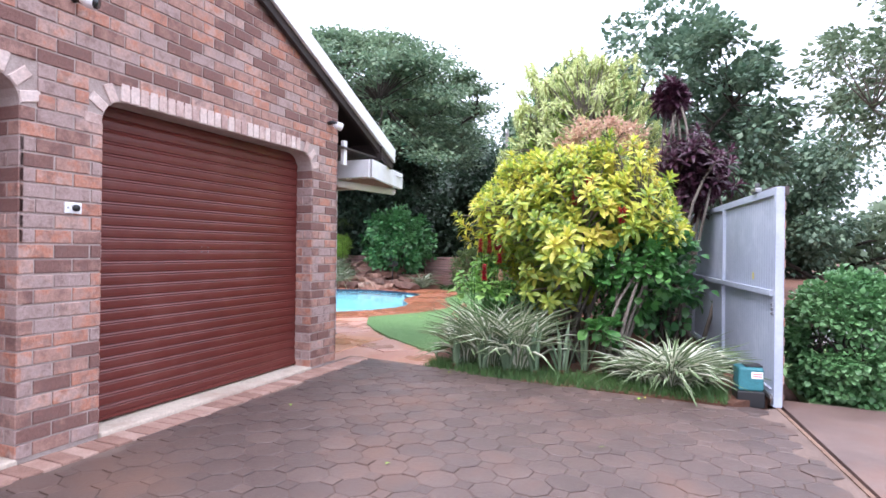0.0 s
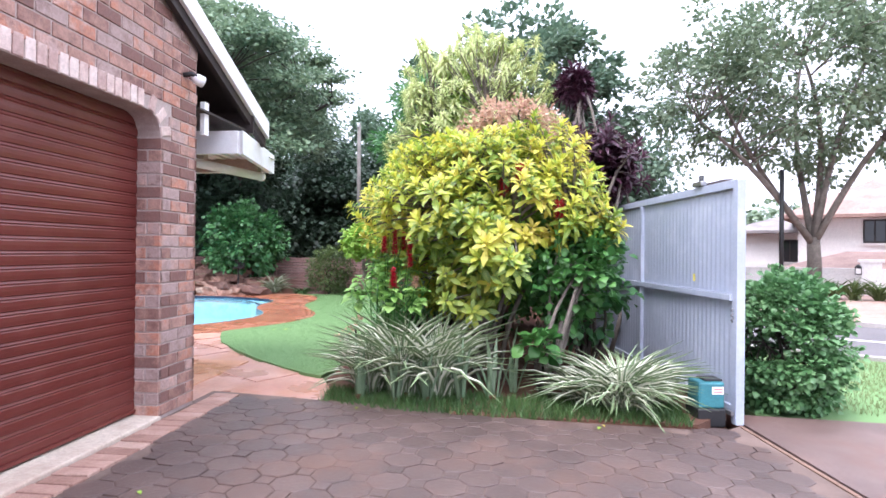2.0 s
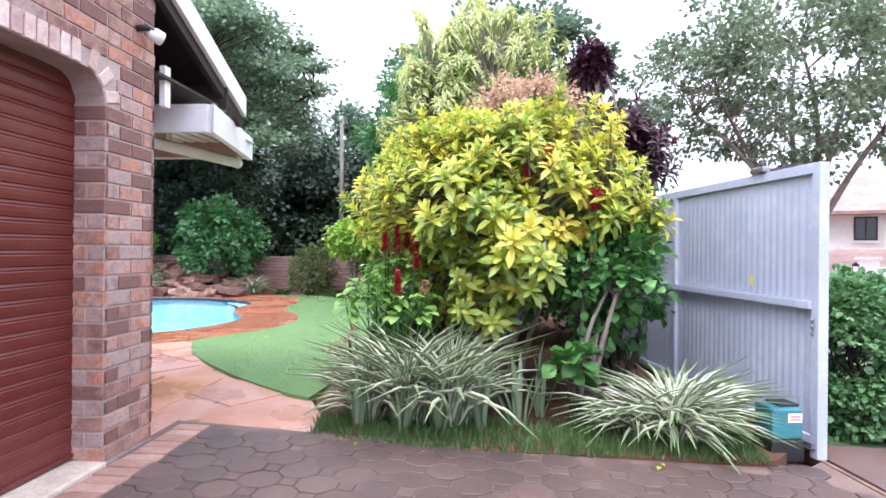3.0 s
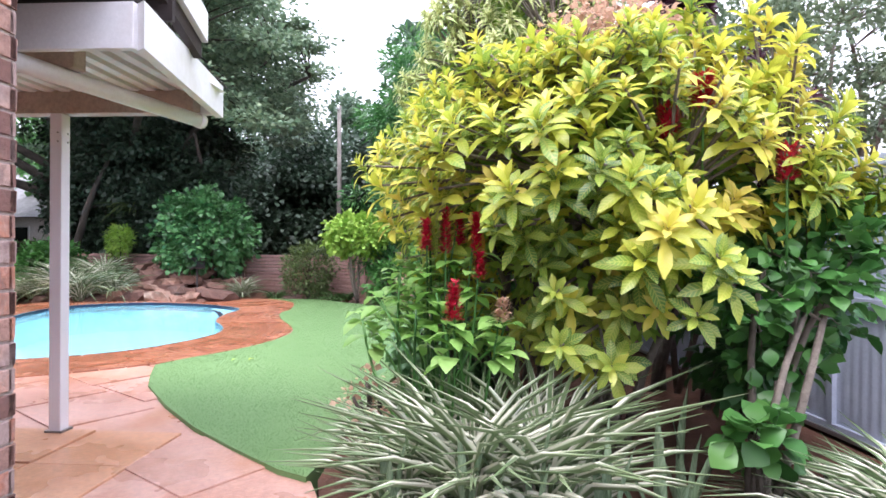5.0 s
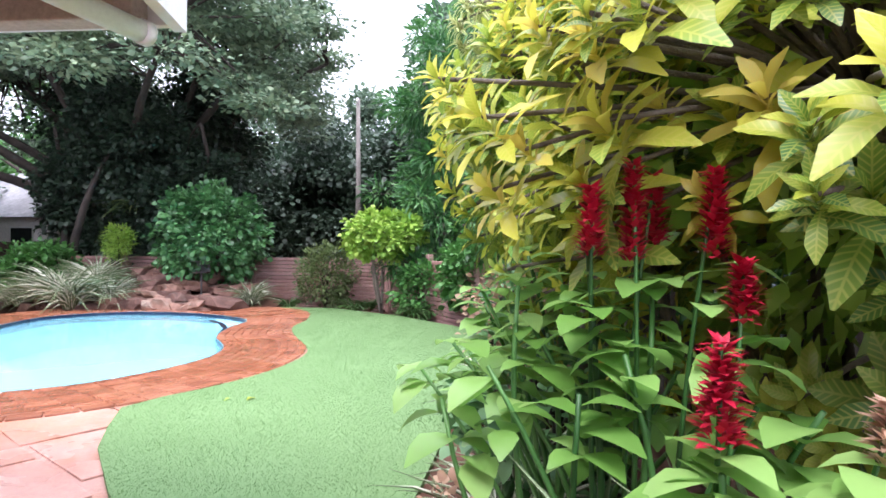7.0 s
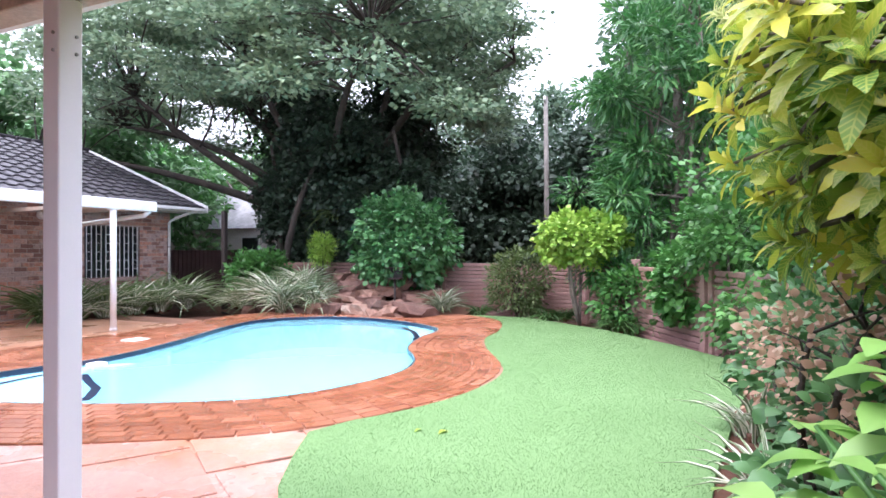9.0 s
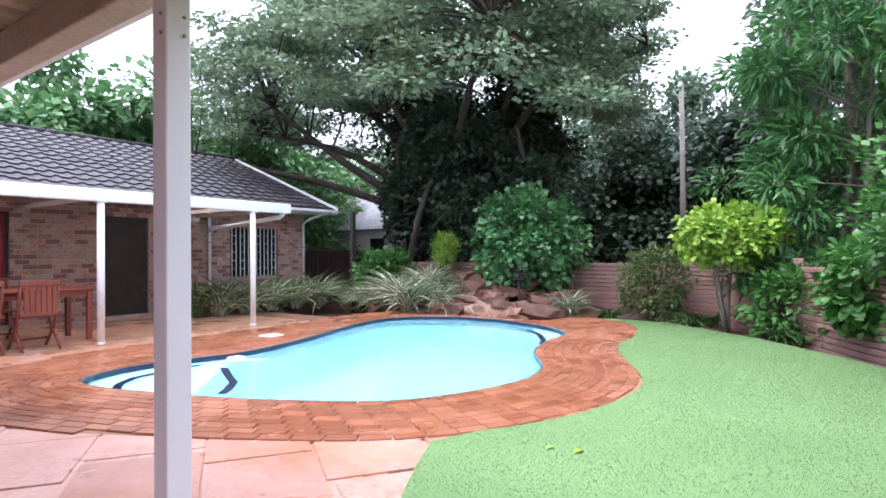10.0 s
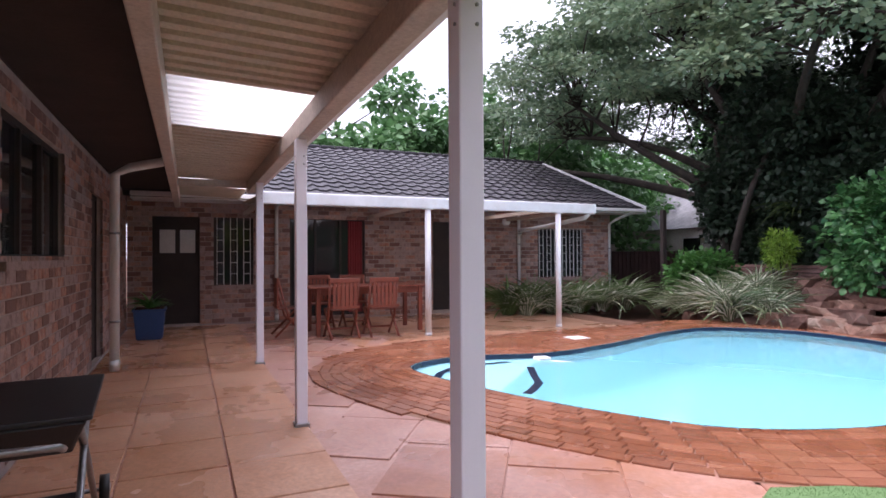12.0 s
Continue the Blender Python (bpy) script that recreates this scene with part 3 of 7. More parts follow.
V, F = [], []
for y0, y1 in zip(ys, ys[1:]):
    mid = (y0 + y1) / 2
    open_ = foot(mid) > 0
    z0, z1 = (foot(y0 + 5e-5), foot(y1 - 5e-5)) if open_ else (-0.1, -0.1)
    o = len(V)
    for x in (GX - 0.008, GX - 0.2):
        V += [(x, y0, z0), (x, y1, z1), (x, y1, roof_under(y1)), (x, y0, roof_under(y0))]
    F += [(o, o + 1, o + 2, o + 3), (o + 7, o + 6, o + 5, o + 4), (o, o + 4, o + 5, o + 1), (o + 1, o + 5, o + 6, o + 2), (o + 3, o + 2, o + 6, o + 7), (o, o + 3, o + 7, o + 4)]
put("mortar", mesh_of("mortar", V, F, MORTAR), front)


def gable(z):
    half = (RIDGE_Z - 0.16 - z) / SLOPE
    return RIDGE_Y - half, RIDGE_Y + half


HEAD = 0.135
holes = [(a - 0.0, b + 0.0, c - 1, d) for a, b, c, d in (D1, D2)]
heads = [(a + 0.06, b - 0.06, 2.27, 2.28 + HEAD) for a, b, c, d in (D1, D2)]
corner_cut = [(a - 0.1, a + 0.2, 2.1, 2.28 + HEAD) for a, b, c, d in (D1, D2)] + [(b - 0.2, b + 0.1, 2.1, 2.28 + HEAD) for a, b, c, d in (D1, D2)]
all_bricks = courses(WALL_Y0, BACK, 0.02, 4.6, holes + heads + corner_cut, gable)
near = sorted(all_bricks, key=lambda b: abs(b[0] - 4.2) + 0.9 * abs(b[1] - 1.6))
rest = near[210:]
NEAR_BRICKS = near[:210]
joined_bricks("brickwork", rest, lambda u, o, z: (GX + o, u, z), front)
# pale soldier bricks round the heads of the openings
SOLDIERS = []
for a, b, c, d in (D1, D2):
    r = 0.17
    path = []
    for k in range(3):
        t = math.pi / 2 * (k + 0.1) / 3
        path.append((a + r - r * math.cos(t), 2.28 - r + r * math.sin(t), math.pi / 2 - t))
    u = a + r
    while u < b - r - 0.05:
        path.append((u, 2.28, 0.0))
        u += 0.079
    for k in range(3):
        t = math.pi / 2 * (k + 0.55) / 3
        path.append((b - r + r * math.sin(t), 2.28 - r + r * math.cos(t), -t))
    SOLDIERS += path

# reveals of the openings, in brick
for a, b, c, d in (D1, D2):
    for y, sign in ((a, 1), (b, -1)):
        V, F, rng = [], [], random.Random(int(y * 100))
        z, k = 0.02, 0
        while z < 2.1:
            for p, q in (((GX - 0.2, GX - 0.115), (GX - 0.103, GX)) if k % 2 else ((GX - 0.2, GX),)):
                v, f = brick_box(q - p - 0.003, wob=0.002, rng=rng)
                o = len(V)
                V += [(p + x, y + sign * (0.006 - dy), z + h) for x, dy, h in v] if sign > 0 else [(q - x, y - 0.006 + dy, z + h) for x, dy, h in v]
                F += [tuple(o + i for i in fq) for fq in f]
            z += CH
            k += 1
        ob = put("reveal_brickwork", mesh_of("reveal_brickwork", V, F, BRICK_I), front)
        ob["kind"] = "stuff"


def roller_door(a, b):
    door = empty("garage_door", (GX - 0.195, (a + b) / 2, 0.06))
    tagged(door, "closed oxblood-red ribbed steel garage door", "garage door", group="garage doors")
    w, pitch = (b - a) / 2 - 0.004, 0.0855
    prof = [(0.0, 0.0), (0.007, 0.004), (0.009, 0.03), (0.008, 0.056), (0.004, 0.063), (0.008, 0.071), (0.002, 0.081), (0.0, 0.0855)]
    v = [(x, -w, z) for x, z in prof] + [(x, w, z) for x, z in prof]
    n = len(prof)
    f = [(i, n + i, n + i + 1, i + 1) for i in range(n - 1)]
    me = mesh_of("slat", v, f, DOOR_RED)
    for k in range(26):
        put("slat", me, door, m=pose(0, 0, k * pitch))
    box("door_backing", -0.02, -0.003, -w, w, 0, 2.23, DOOR_RED, door)
    box("bottom_rail", -0.005, 0.02, -w, w, -0.012, 0.012, DOOR_RED, door)
    lock = bmesh.new()
    for dy in (-0.035, 0.035):
        for dz in (-0.02, 0.02):
            add_box(lock, 0.012, 0.018, dy - 0.004, dy + 0.004, dz - 0.004, dz + 0.004)
    part("lock_rivet", lock, IRON, door, "four small steel lock rivets", pose(0, -0.1, 1.2))
    return door


roller_door(D1[0], D1[1])
roller_door(D2[0], D2[1])
for a, b, c, d in (D1, D2):
    bm = bmesh.new()
    add_box(bm, GX - 0.3, GX + 0.03, a + 0.004, b - 0.004, -0.1, 0.032, 0.012)
    tagged(part("threshold", bm, CEMENT), "pale cement threshold under the garage door", "threshold", kind="structure")
box("garage_back_dark", GX - 0.6, GX - 0.55, WALL_Y0, BACK - 0.3, 0, 2.6, INSIDE)
tagged(bpy.data.objects["garage_back_dark"], "plain inner wall behind the garage doors", "wall", kind="structure")

# keypad on the pier between the doors
keypad = empty("keypad", (GX, 2.11, 1.52))
tagged(keypad, "small white switch plate with a black button on the brick pier", "switch plate")
box("plate", 0, 0.012, -0.055, 0.055, -0.035, 0.035, WHITE, keypad, bevel=0.003)
tube("button", [(0.012, 0.012, 0), (0.03, 0.012, 0)], 0.022, BLACK, keypad, "black push button")
tube("screw", [(0.012, -0.035, 0), (0.015, -0.035, 0)], 0.006, IRON, keypad)

# roof of the garage block
roof = empty("roof_garage")
tagged(roof, "low gable roof with dark soffit and white barge boards", "roof", kind="structure")
for s in (1, -1):
    y1 = RIDGE_Y + s * (EAVE_Y - RIDGE_Y)
    v = []
    for x in (GX + 0.07, -18.0):
        for y, z in ((RIDGE_Y, RIDGE_Z), (y1, EAVE_Z)):
            v += [(x, y, z), (x, y, z - 0.12)]
    f = [(0, 2, 6, 4), (1, 5, 7, 3), (0, 1, 3, 2), (4, 6, 7, 5), (2, 3, 7, 6), (0, 4, 5, 1)]
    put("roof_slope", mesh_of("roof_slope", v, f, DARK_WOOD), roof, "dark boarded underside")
    v = []
    b1 = RIDGE_Y + s * (BARGE_Y - RIDGE_Y)
    for x in (GX + 0.07, GX + 0.105):
        for y, z in ((RIDGE_Y, RIDGE_Z + 0.03), (b1, BARGE_Z + 0.03)):
            v += [(x, y, z), (x, y, z - 0.17)]
    put("barge_board", mesh_of("barge_board", v, f, WHITE), roof, "white painted barge board")
    # dark strip standing in for the roof underside and its shadow on the wall
    v = []
    for x in (GX + 0.02, GX + 0.068):
        for y, z in ((RIDGE_Y, RIDGE_Z - 0.13), (b1, BARGE_Z - 0.13)):
            v += [(x, y, z), (x, y, z - 0.1)]
    put("barge_backing", mesh_of("barge_backing", v, f, DARK_WOOD), roof, "dark strip for the roof underside and shadow behind the barge board")
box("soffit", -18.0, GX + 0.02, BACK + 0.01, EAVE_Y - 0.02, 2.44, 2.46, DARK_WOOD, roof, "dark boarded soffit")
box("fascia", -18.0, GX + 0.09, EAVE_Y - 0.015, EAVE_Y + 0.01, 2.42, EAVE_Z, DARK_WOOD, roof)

# ---- wall under the pergola, with a window and a door ----
back = empty("wall_back")
tagged(back, "dim red face brick house wall along the covered patio", "wall", kind="structure")
W3 = (-8.9, -7.0, 1.25, 2.2)
DR = (-11.4, -10.45, 0.0, 2.05)


def wall_with_holes(name, along, u0, u1, z0, z1, p0, p1, holes, material, parent):
    """A wall between p0 and p1 on the other axis, cut into blocks round its openings."""
    us = sorted({u0, u1, *[h[0] for h in holes], *[h[1] for h in holes]})
    bm = bmesh.new()
    for a, b in zip(us, us[1:]):
        cuts = sorted([(h[2], h[3]) for h in holes if h[0] <= a and h[1] >= b])
        z = z0
        for c, d in cuts + [(z1, z1)]:
            if c - z > 0.001:
                if along == "x":
                    add_box(bm, a, b, p0, p1, z, c)
                else:
                    add_box(bm, p0, p1, a, b, z, c)
            z = d
    return part(name, bm, material, parent)


wall_with_holes("mortar", "x", WING, GX - 0.215, -0.1, 2.44, BACK - 0.22, BACK - 0.008, [W3, DR], MORTAR, back)
joined_bricks("brickwork", courses(WING, GX, 0.02, 2.44, [(a, b, c, d) for a, b, c, d in (W3, DR)]), lambda u, o, z: (u, BACK + o, z), back, None, lambda b: abs(b[0] + 7.5) + abs(b[1] - 0.9), lambda u, z, ln: pose(u + ln, BACK, z, 0, 0, 180))


def window(name, label, along, u0, u1, z0, z1, face, out, bars=0):
    """A window in a wall; face is the wall's outer plane, out the sign of its outside."""
    win = empty(name)
    tagged(win, label, "window", kind="structure")

    def bx(nm, a, b, d0, d1, c, d, mat, lab=""):
        lo, hi = sorted((face + out * d0, face + out * d1))
        if along == "x":
            return box(nm, a, b, lo, hi, c, d, mat, win, lab)
        return box(nm, lo, hi, a, b, c, d, mat, win, lab)

    t = 0.045
    bx("window_frame", u0, u1, -0.1, -0.05, z1 - t, z1, DARK_WOOD)
    bx("window_frame", u0, u1, -0.1, -0.05, z0, z0 + t, DARK_WOOD)
    n = max(2, round((u1 - u0) / 0.6))
    for k in range(n + 1):
        c = u0 + (u1 - u0) * k / n
        c = min(max(c, u0 + t / 2), u1 - t / 2)
        bx("mullion", c - t / 2, c + t / 2, -0.1, -0.05, z0 + t, z1 - t, DARK_WOOD)
    for k in range(n):
        a, b = u0 + (u1 - u0) * k / n + t / 2, u0 + (u1 - u0) * (k + 1) / n - t / 2
        bx("pane", a, b, -0.085, -0.08, z0 + t, z1 - t, GLASS)
    bx("window_sill", u0 - 0.03, u1 + 0.03, -0.1, 0.03, z0 - 0.06, z0 - 0.002, BRICK_I)
    for k in range(bars):
        c = u0 + (u1 - u0) * (k + 0.5) / bars
        bx("burglar_bar", c - 0.006, c + 0.006, -0.03, -0.018, z0, z1, WHITE, "thin white burglar bar")
    if bars:
        for k in range(1, 6):
            z = z0 + (z1 - z0) * k / 6
            for s in range(0, bars - 1, 2):
                a = u0 + (u1 - u0) * (s + 0.5) / bars
                b = u0 + (u1 - u0) * (s + 1.5) / bars
                bx("burglar_bar", a, b, -0.028, -0.02, z - 0.005, z + 0.005, WHITE)
    return win


window("window_1", "dark timber window in the shaded brick wall", "x", *W3, BACK, 1)


def plain_door(name, label, along, u0, u1, z0, z1, face, out, material):
    d = empty(name)
    tagged(d, label, "door", kind="structure")
    for nm, a, b, c, e, dep in (("door_frame", u0, u0 + 0.06, z0, z1, 0.05), ("door_frame", u1 - 0.06, u1, z0, z1, 0.05), ("door_frame", u0 + 0.06, u1 - 0.06, z1 - 0.06, z1, 0.05), ("door_leaf", u0 + 0.06, u1 - 0.06, z0, z1 - 0.06, 0.04)):
        lo, hi = sorted((face - out * 0.12, face - out * (0.12 - dep)))
        if along == "x":
            box(nm, a, b, lo, hi, c, e, material, d)
        else:
            box(nm, lo, hi, a, b, c, e, material, d)
    return d


plain_door("door_1", "dark wooden door in the shaded brick wall", "x", *DR, BACK, 1, DARK_WOOD)

# ---- the far wing ----
wing = empty("wall_wing")
tagged(wing, "red-brown face brick wall of the house wing behind the patio", "wall", kind="structure")
W4, W5 = (6.64, 7.36, 0.73, 2.02), (13.9, 15.25, 0.72, 1.9)
SL, D2W, D3W = (8.05, 9.6, 0.06, 2.06), (11.15, 12.0, 0.06, 2.05), (5.6, 6.4, 0.03, 2.03)
WZ = 2.36
wall_with_holes("mortar", "y", BACK + 0.01, 16.1, -0.1, WZ, WING - 0.22, WING - 0.008, [W4, W5, SL, D2W, D3W], MORTAR, wing)
joined_bricks("brickwork", courses(BACK + 0.01, 16.1, 0.02, WZ, [W4, W5, SL, D2W, D3W]), lambda u, o, z: (WING + o, u, z), wing, None, lambda b: abs(b[0] - 10.3) + 0.5 * abs(b[1] - 1.2), lambda u, z, ln: pose(WING, u, z, 0, 0, 90))
box("end_wall", WING - 8.0, WING - 0.23, 15.88, 16.1, -0.1, WZ, BRICK_I, wing)
window("window_2", "barred window with lace curtain under the patio roof", "y", *W4, WING, 1, bars=6)
window("window_3", "wide window with white burglar bars", "y", *W5, WING, 1, bars=12)
window("window_4", "large glass sliding door to the patio", "y", *SL, WING, 1)
plain_door("door_2", "dark open doorway from the patio", "y", *D2W, WING, 1, DARK_WOOD)
door3 = plain_door("door_3", "dark stable door with two small panes", "y", *D3W, WING, 1, DARK_WOOD)
# panes painted pale to look like a lit window in the dark door
for a in (5.72, 6.06):
    box("pane", WING - 0.078, WING - 0.07, a, a + 0.26, 1.35, 1.78, LIT_PANE, door3, "upper pane coloured pale for the lit window")
folds = [(WING - 0.065 + 0.008 * math.sin(k * 1.25), 9.25 + 0.0105 * k) for k in range(31)]
outline = folds + [(x - 0.006, y) for x, y in reversed(folds)]
tagged(prism("curtain", outline, 0.1, 2.0, CURTAIN), "red curtain drawn beside the sliding door", "curtain")

# tiled roof of the wing
wing_roof = empty("roof_wing")
tagged(wing_roof, "dark grey tiled house roof with white gutter and barge", "roof", kind="structure")
RX, RZ, EX, EZ = -18.4, 4.22, -13.85, 2.42
Y0R, Y1R = 1.5, 16.62
for s in (1, -1):
    ex = RX + s * (EX - RX)
    v = []
    for y in (Y0R, Y1R):
        v += [(RX, y, RZ), (RX, y, RZ - 0.1), (ex, y, EZ), (ex, y, EZ - 0.1)]
    f = [(0, 2, 6, 4), (1, 5, 7, 3), (0, 1, 3, 2), (4, 6, 7, 5), (2, 3, 7, 6), (0, 4, 5, 1)]
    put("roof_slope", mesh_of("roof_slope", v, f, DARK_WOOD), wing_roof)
# tiles: rolled pans laid course over course
TW, TL = 0.3, 0.34
run = math.hypot(RX - EX, RZ - EZ)
rows_n = int(run / TL) + 1
ux, uz = (RX - EX) / run, (RZ - EZ) / run
prof = [(0.0, 0.0), (0.05, 0.03), (0.11, 0.036), (0.16, 0.012), (0.24, 0.006), (0.295, 0.006)]


def tile_shape(length):
    """One rolled tile: x up the slope, y along the eaves, z out of the roof."""
    v = [(-0.04, dy, h + 0.045) for dy, h in prof] + [(length, dy, h + 0.012) for dy, h in prof] + [(-0.04, dy, 0.0) for dy, h in prof]
    f = [(k, k + 1, 7 + k, 6 + k) for k in range(5)] + [(k + 1, k, 12 + k, 13 + k) for k in range(5)]
    return v, f


tv, tf = tile_shape(TL)
tile_me = mesh_of("roof_tile", tv, tf, TILE)
slope_m = Matrix(((ux, 0, uz, 0), (0, 1, 0, 0), (uz, 0, -ux, 0), (0, 0, 0, 1)))
V, F = [], []
TILES = []
for r in range(rows_n):
    y = 4.5
    while y + TW < Y1R + 0.02:
        m = Matrix.Translation((EX + ux * r * TL, y, EZ + uz * r * TL)) @ slope_m
        if r < 8 and y > 6.6:
            TILES.append(m)
        elif (r + 1) * TL <= run + 0.05:
            o = len(V)
            V += [tuple(m @ Vector(p)) for p in tv]
            F += [tuple(o + k for k in fq) for fq in tf]
        y += TW
ob = put("roof_tile_field", mesh_of("roof_tile_field", V, F, TILE), wing_roof)
ob["kind"] = "stuff"
f = [(0, 2, 6, 4), (1, 5, 7, 3), (0, 1, 3, 2), (4, 6, 7, 5), (2, 3, 7, 6), (0, 4, 5, 1)]
bm = bmesh.new()
k = Y0R
while k < Y1R:
    add_box(bm, RX - 0.11, RX + 0.11, k, k + 0.38, RZ - 0.02, RZ + 0.075, 0.03)
    k += 0.4
ob = part("ridge_tile", bm, TILE, wing_roof)
ob["kind"] = "stuff"
for s in (1, -1):
    ex = RX + s * (EX - RX)
    v = []
    for y in (Y1R, Y1R + 0.04):
        v += [(RX, y, RZ + 0.06), (RX, y, RZ - 0.1), (ex + 0.05 * s, y, EZ + 0.05), (ex + 0.05 * s, y, EZ - 0.13)]
    put("barge_board", mesh_of("barge_board", v, f, WHITE), wing_roof, "white barge board")
put("gable", mesh_of("gable", [(EX, 16.0, 2.3), (2 * RX - EX, 16.0, 2.3), (RX, 16.0, RZ - 0.1)], [(0, 1, 2)], PLASTER), wing_roof)
box("gutter", EX, EX + 0.1, 5.3, Y1R, EZ - 0.1, EZ - 0.02, WHITE, wing_roof, "white eaves gutter", bevel=0.015)
box("soffit", WING + 0.0, EX, 5.3, Y1R, EZ - 0.13, EZ - 0.11, WHITE, wing_roof)


def downpipe(label, pts, r=0.035):
    p = empty("downpipe")
    tagged(p, label, "downpipe", group="downpipes")
    tube("pipe", pts, r, WHITE, p)
    x, y, z = pts[-1]
    tube("shoe", [(x, y, z + 0.12), (x, y, z + 0.02)], r * 1.15, WHITE, p)
    for t in (0.3, 0.75):
        a, b = Vector(pts[-2]), Vector(pts[-1])
        c = a.lerp(b, t)
        tube("bracket", [(c.x, c.y, c.z - 0.012), (c.x, c.y, c.z + 0.012)], r * 1.25, IRON, p)
    return p


downpipe("cream downpipe on the shaded patio wall", [(-9.9, 6.0, 2.34), (-10.15, 5.6, 2.28), (-10.24, 5.44, 2.2), (-10.24, 5.44, 0.0)], 0.05)
downpipe("white downpipe on the wing wall", [(WING + 0.7, 7.78, 2.3), (WING + 0.12, 7.78, 2.25), (WING + 0.08, 7.78, 2.15), (WING + 0.08, 7.78, 0.02)])
downpipe("white downpipe beside the barred window", [(WING + 0.08, 13.32, 2.3), (WING + 0.08, 13.32, 2.1), (WING + 0.08, 13.32, 0.2)])
downpipe("white downpipe at the corner of the wing", [(EX + 0.05, 16.3, EZ - 0.08), (WING + 0.3, 16.05, 2.16), (WING + 0.07, 16.02, 2.05), (WING + 0.07, 16.02, 0.0)])
downpipe("white outlet pipe under the patio roof gutter", [(-11.33, 12.9, 2.02), (-11.5, 12.95, 1.96), (-13.5, 13.25, 1.87), (-14.35, 13.32, 1.85), (-14.38, 13.32, 1.75)], 0.045)


# ---- pergola along the back wall ----
PY, PZ = 7.0, 2.18
perg = empty("patio_roof", (0, 0, 0))
tagged(perg, "white-edged lean-to patio roof with corrugated sheets", "patio roof", kind="structure")


def corrugated(name, x0, x1, y0, y1, z0, z1, material, parent, label="", along="y", wave=0.076, amp=0.009, ribbed=False):
    """A profiled sheet, wavy or with flat-sided ribs that run along x or y."""
    V = []
    lo, hi = (x0, x1) if along == "y" else (y0, y1)
    if ribbed:
        steps = [(0.0, -amp), (0.5, -amp), (0.6, amp), (0.9, amp)]
        cuts = [(lo + (k + f) * wave, w) for k in range(int((hi - lo) / wave) + 1) for f, w in steps if lo + (k + f) * wave < hi]
    else:
        n = max(2, int((hi - lo) / (wave / 6)))
        cuts = [(lo + (hi - lo) * k / n, amp * math.sin(2 * math.pi * (lo + (hi - lo) * k / n) / wave)) for k in range(n)]
    cuts.append((hi, -amp))
    for c, w in cuts:
        V += [(c, y0, z0 + w), (c, y1, z1 + w)] if along == "y" else [(x0, c, z0 + w), (x1, c, z1 + w)]
    F = [(2 * k, 2 * k + 1, 2 * k + 3, 2 * k + 2) for k in range(len(cuts) - 1)]
    return put(name, mesh_of(name, V, F, material, not ribbed), parent, label)


lights_x = [(-8.0, -6.62), (-12.2, -11.35)]
edges = [-3.42] + [v for a, b in sorted(lights_x, reverse=True) for v in (b, a)] + [-14.2]
for a, b in zip(edges, edges[1:]):
    is_light = any(abs(a - q) < 0.01 and abs(b - p) < 0.01 for p, q in lights_x)
    corrugated("skylight_sheet" if is_light else "roof_sheet", b, a, 6.02, 7.04, PZ + 0.2, PZ + 0.16, SKYLIGHT if is_light else SHEET, perg, "translucent white skylight sheet" if is_light else "", wave=0.15, amp=0.022, ribbed=True)
box("outer_beam", -11.3, -3.5, 6.94, 7.05, PZ - 0.02, PZ + 0.135, BEAM, perg, "cream painted front beam", bevel=0.008)
box("inner_beam", -14.2, -3.62, 5.98, 6.07, PZ - 0.02, PZ + 0.17, BEAM, perg, "cream painted rear beam", bevel=0.008)
box("front_fascia", -11.3, -3.42, 7.052, 7.09, PZ - 0.01, PZ + 0.2, WHITE, perg, "white front fascia", bevel=0.006)
v = [(x, y, z) for z in (PZ - 0.02, PZ + 0.195) for x, y in ((-3.37, 7.11), (-3.42, 7.1), (-3.16, 5.76), (-3.1, 5.72))]
put("end_fascia", mesh_of("end_fascia", v, [(3, 2, 1, 0), (4, 5, 6, 7), (0, 1, 5, 4), (1, 2, 6, 5), (2, 3, 7, 6), (3, 0, 4, 7)], WHITE), perg, "white end fascia")
box("end_board", -5.0, -3.15, 5.72, 5.757, PZ - 0.02, PZ + 0.193, WHITE, perg, "white end board", bevel=0.004)
corrugated("roof_sheet", -4.9, -3.3, 5.76, 7.0, PZ + 0.16, PZ + 0.145, WHITE, perg, "white ribbed sheet", wave=0.12, amp=0.02, ribbed=True)
for x in [-11.2]:
    box("cross_joist", x - 0.03, x + 0.03, 6.07, 6.95, PZ + 0.04, PZ + 0.135, BEAM, perg)
tube("gutter_pipe", [(-3.47, 6.97, PZ - 0.07), (-3.62, 6.3, PZ - 0.065), (-3.78, 5.55, PZ - 0.06)], 0.045, WHITE, perg, "white round gutter pipe")
tube("gutter_cap", [(-3.463, 6.99, PZ - 0.07), (-3.472, 6.95, PZ - 0.07)], 0.051, WHITE, perg)
box("hanger", -3.3, -3.26, 5.33, 5.4, PZ + 0.08, PZ + 0.36, WHITE, perg, "white hanger plate")


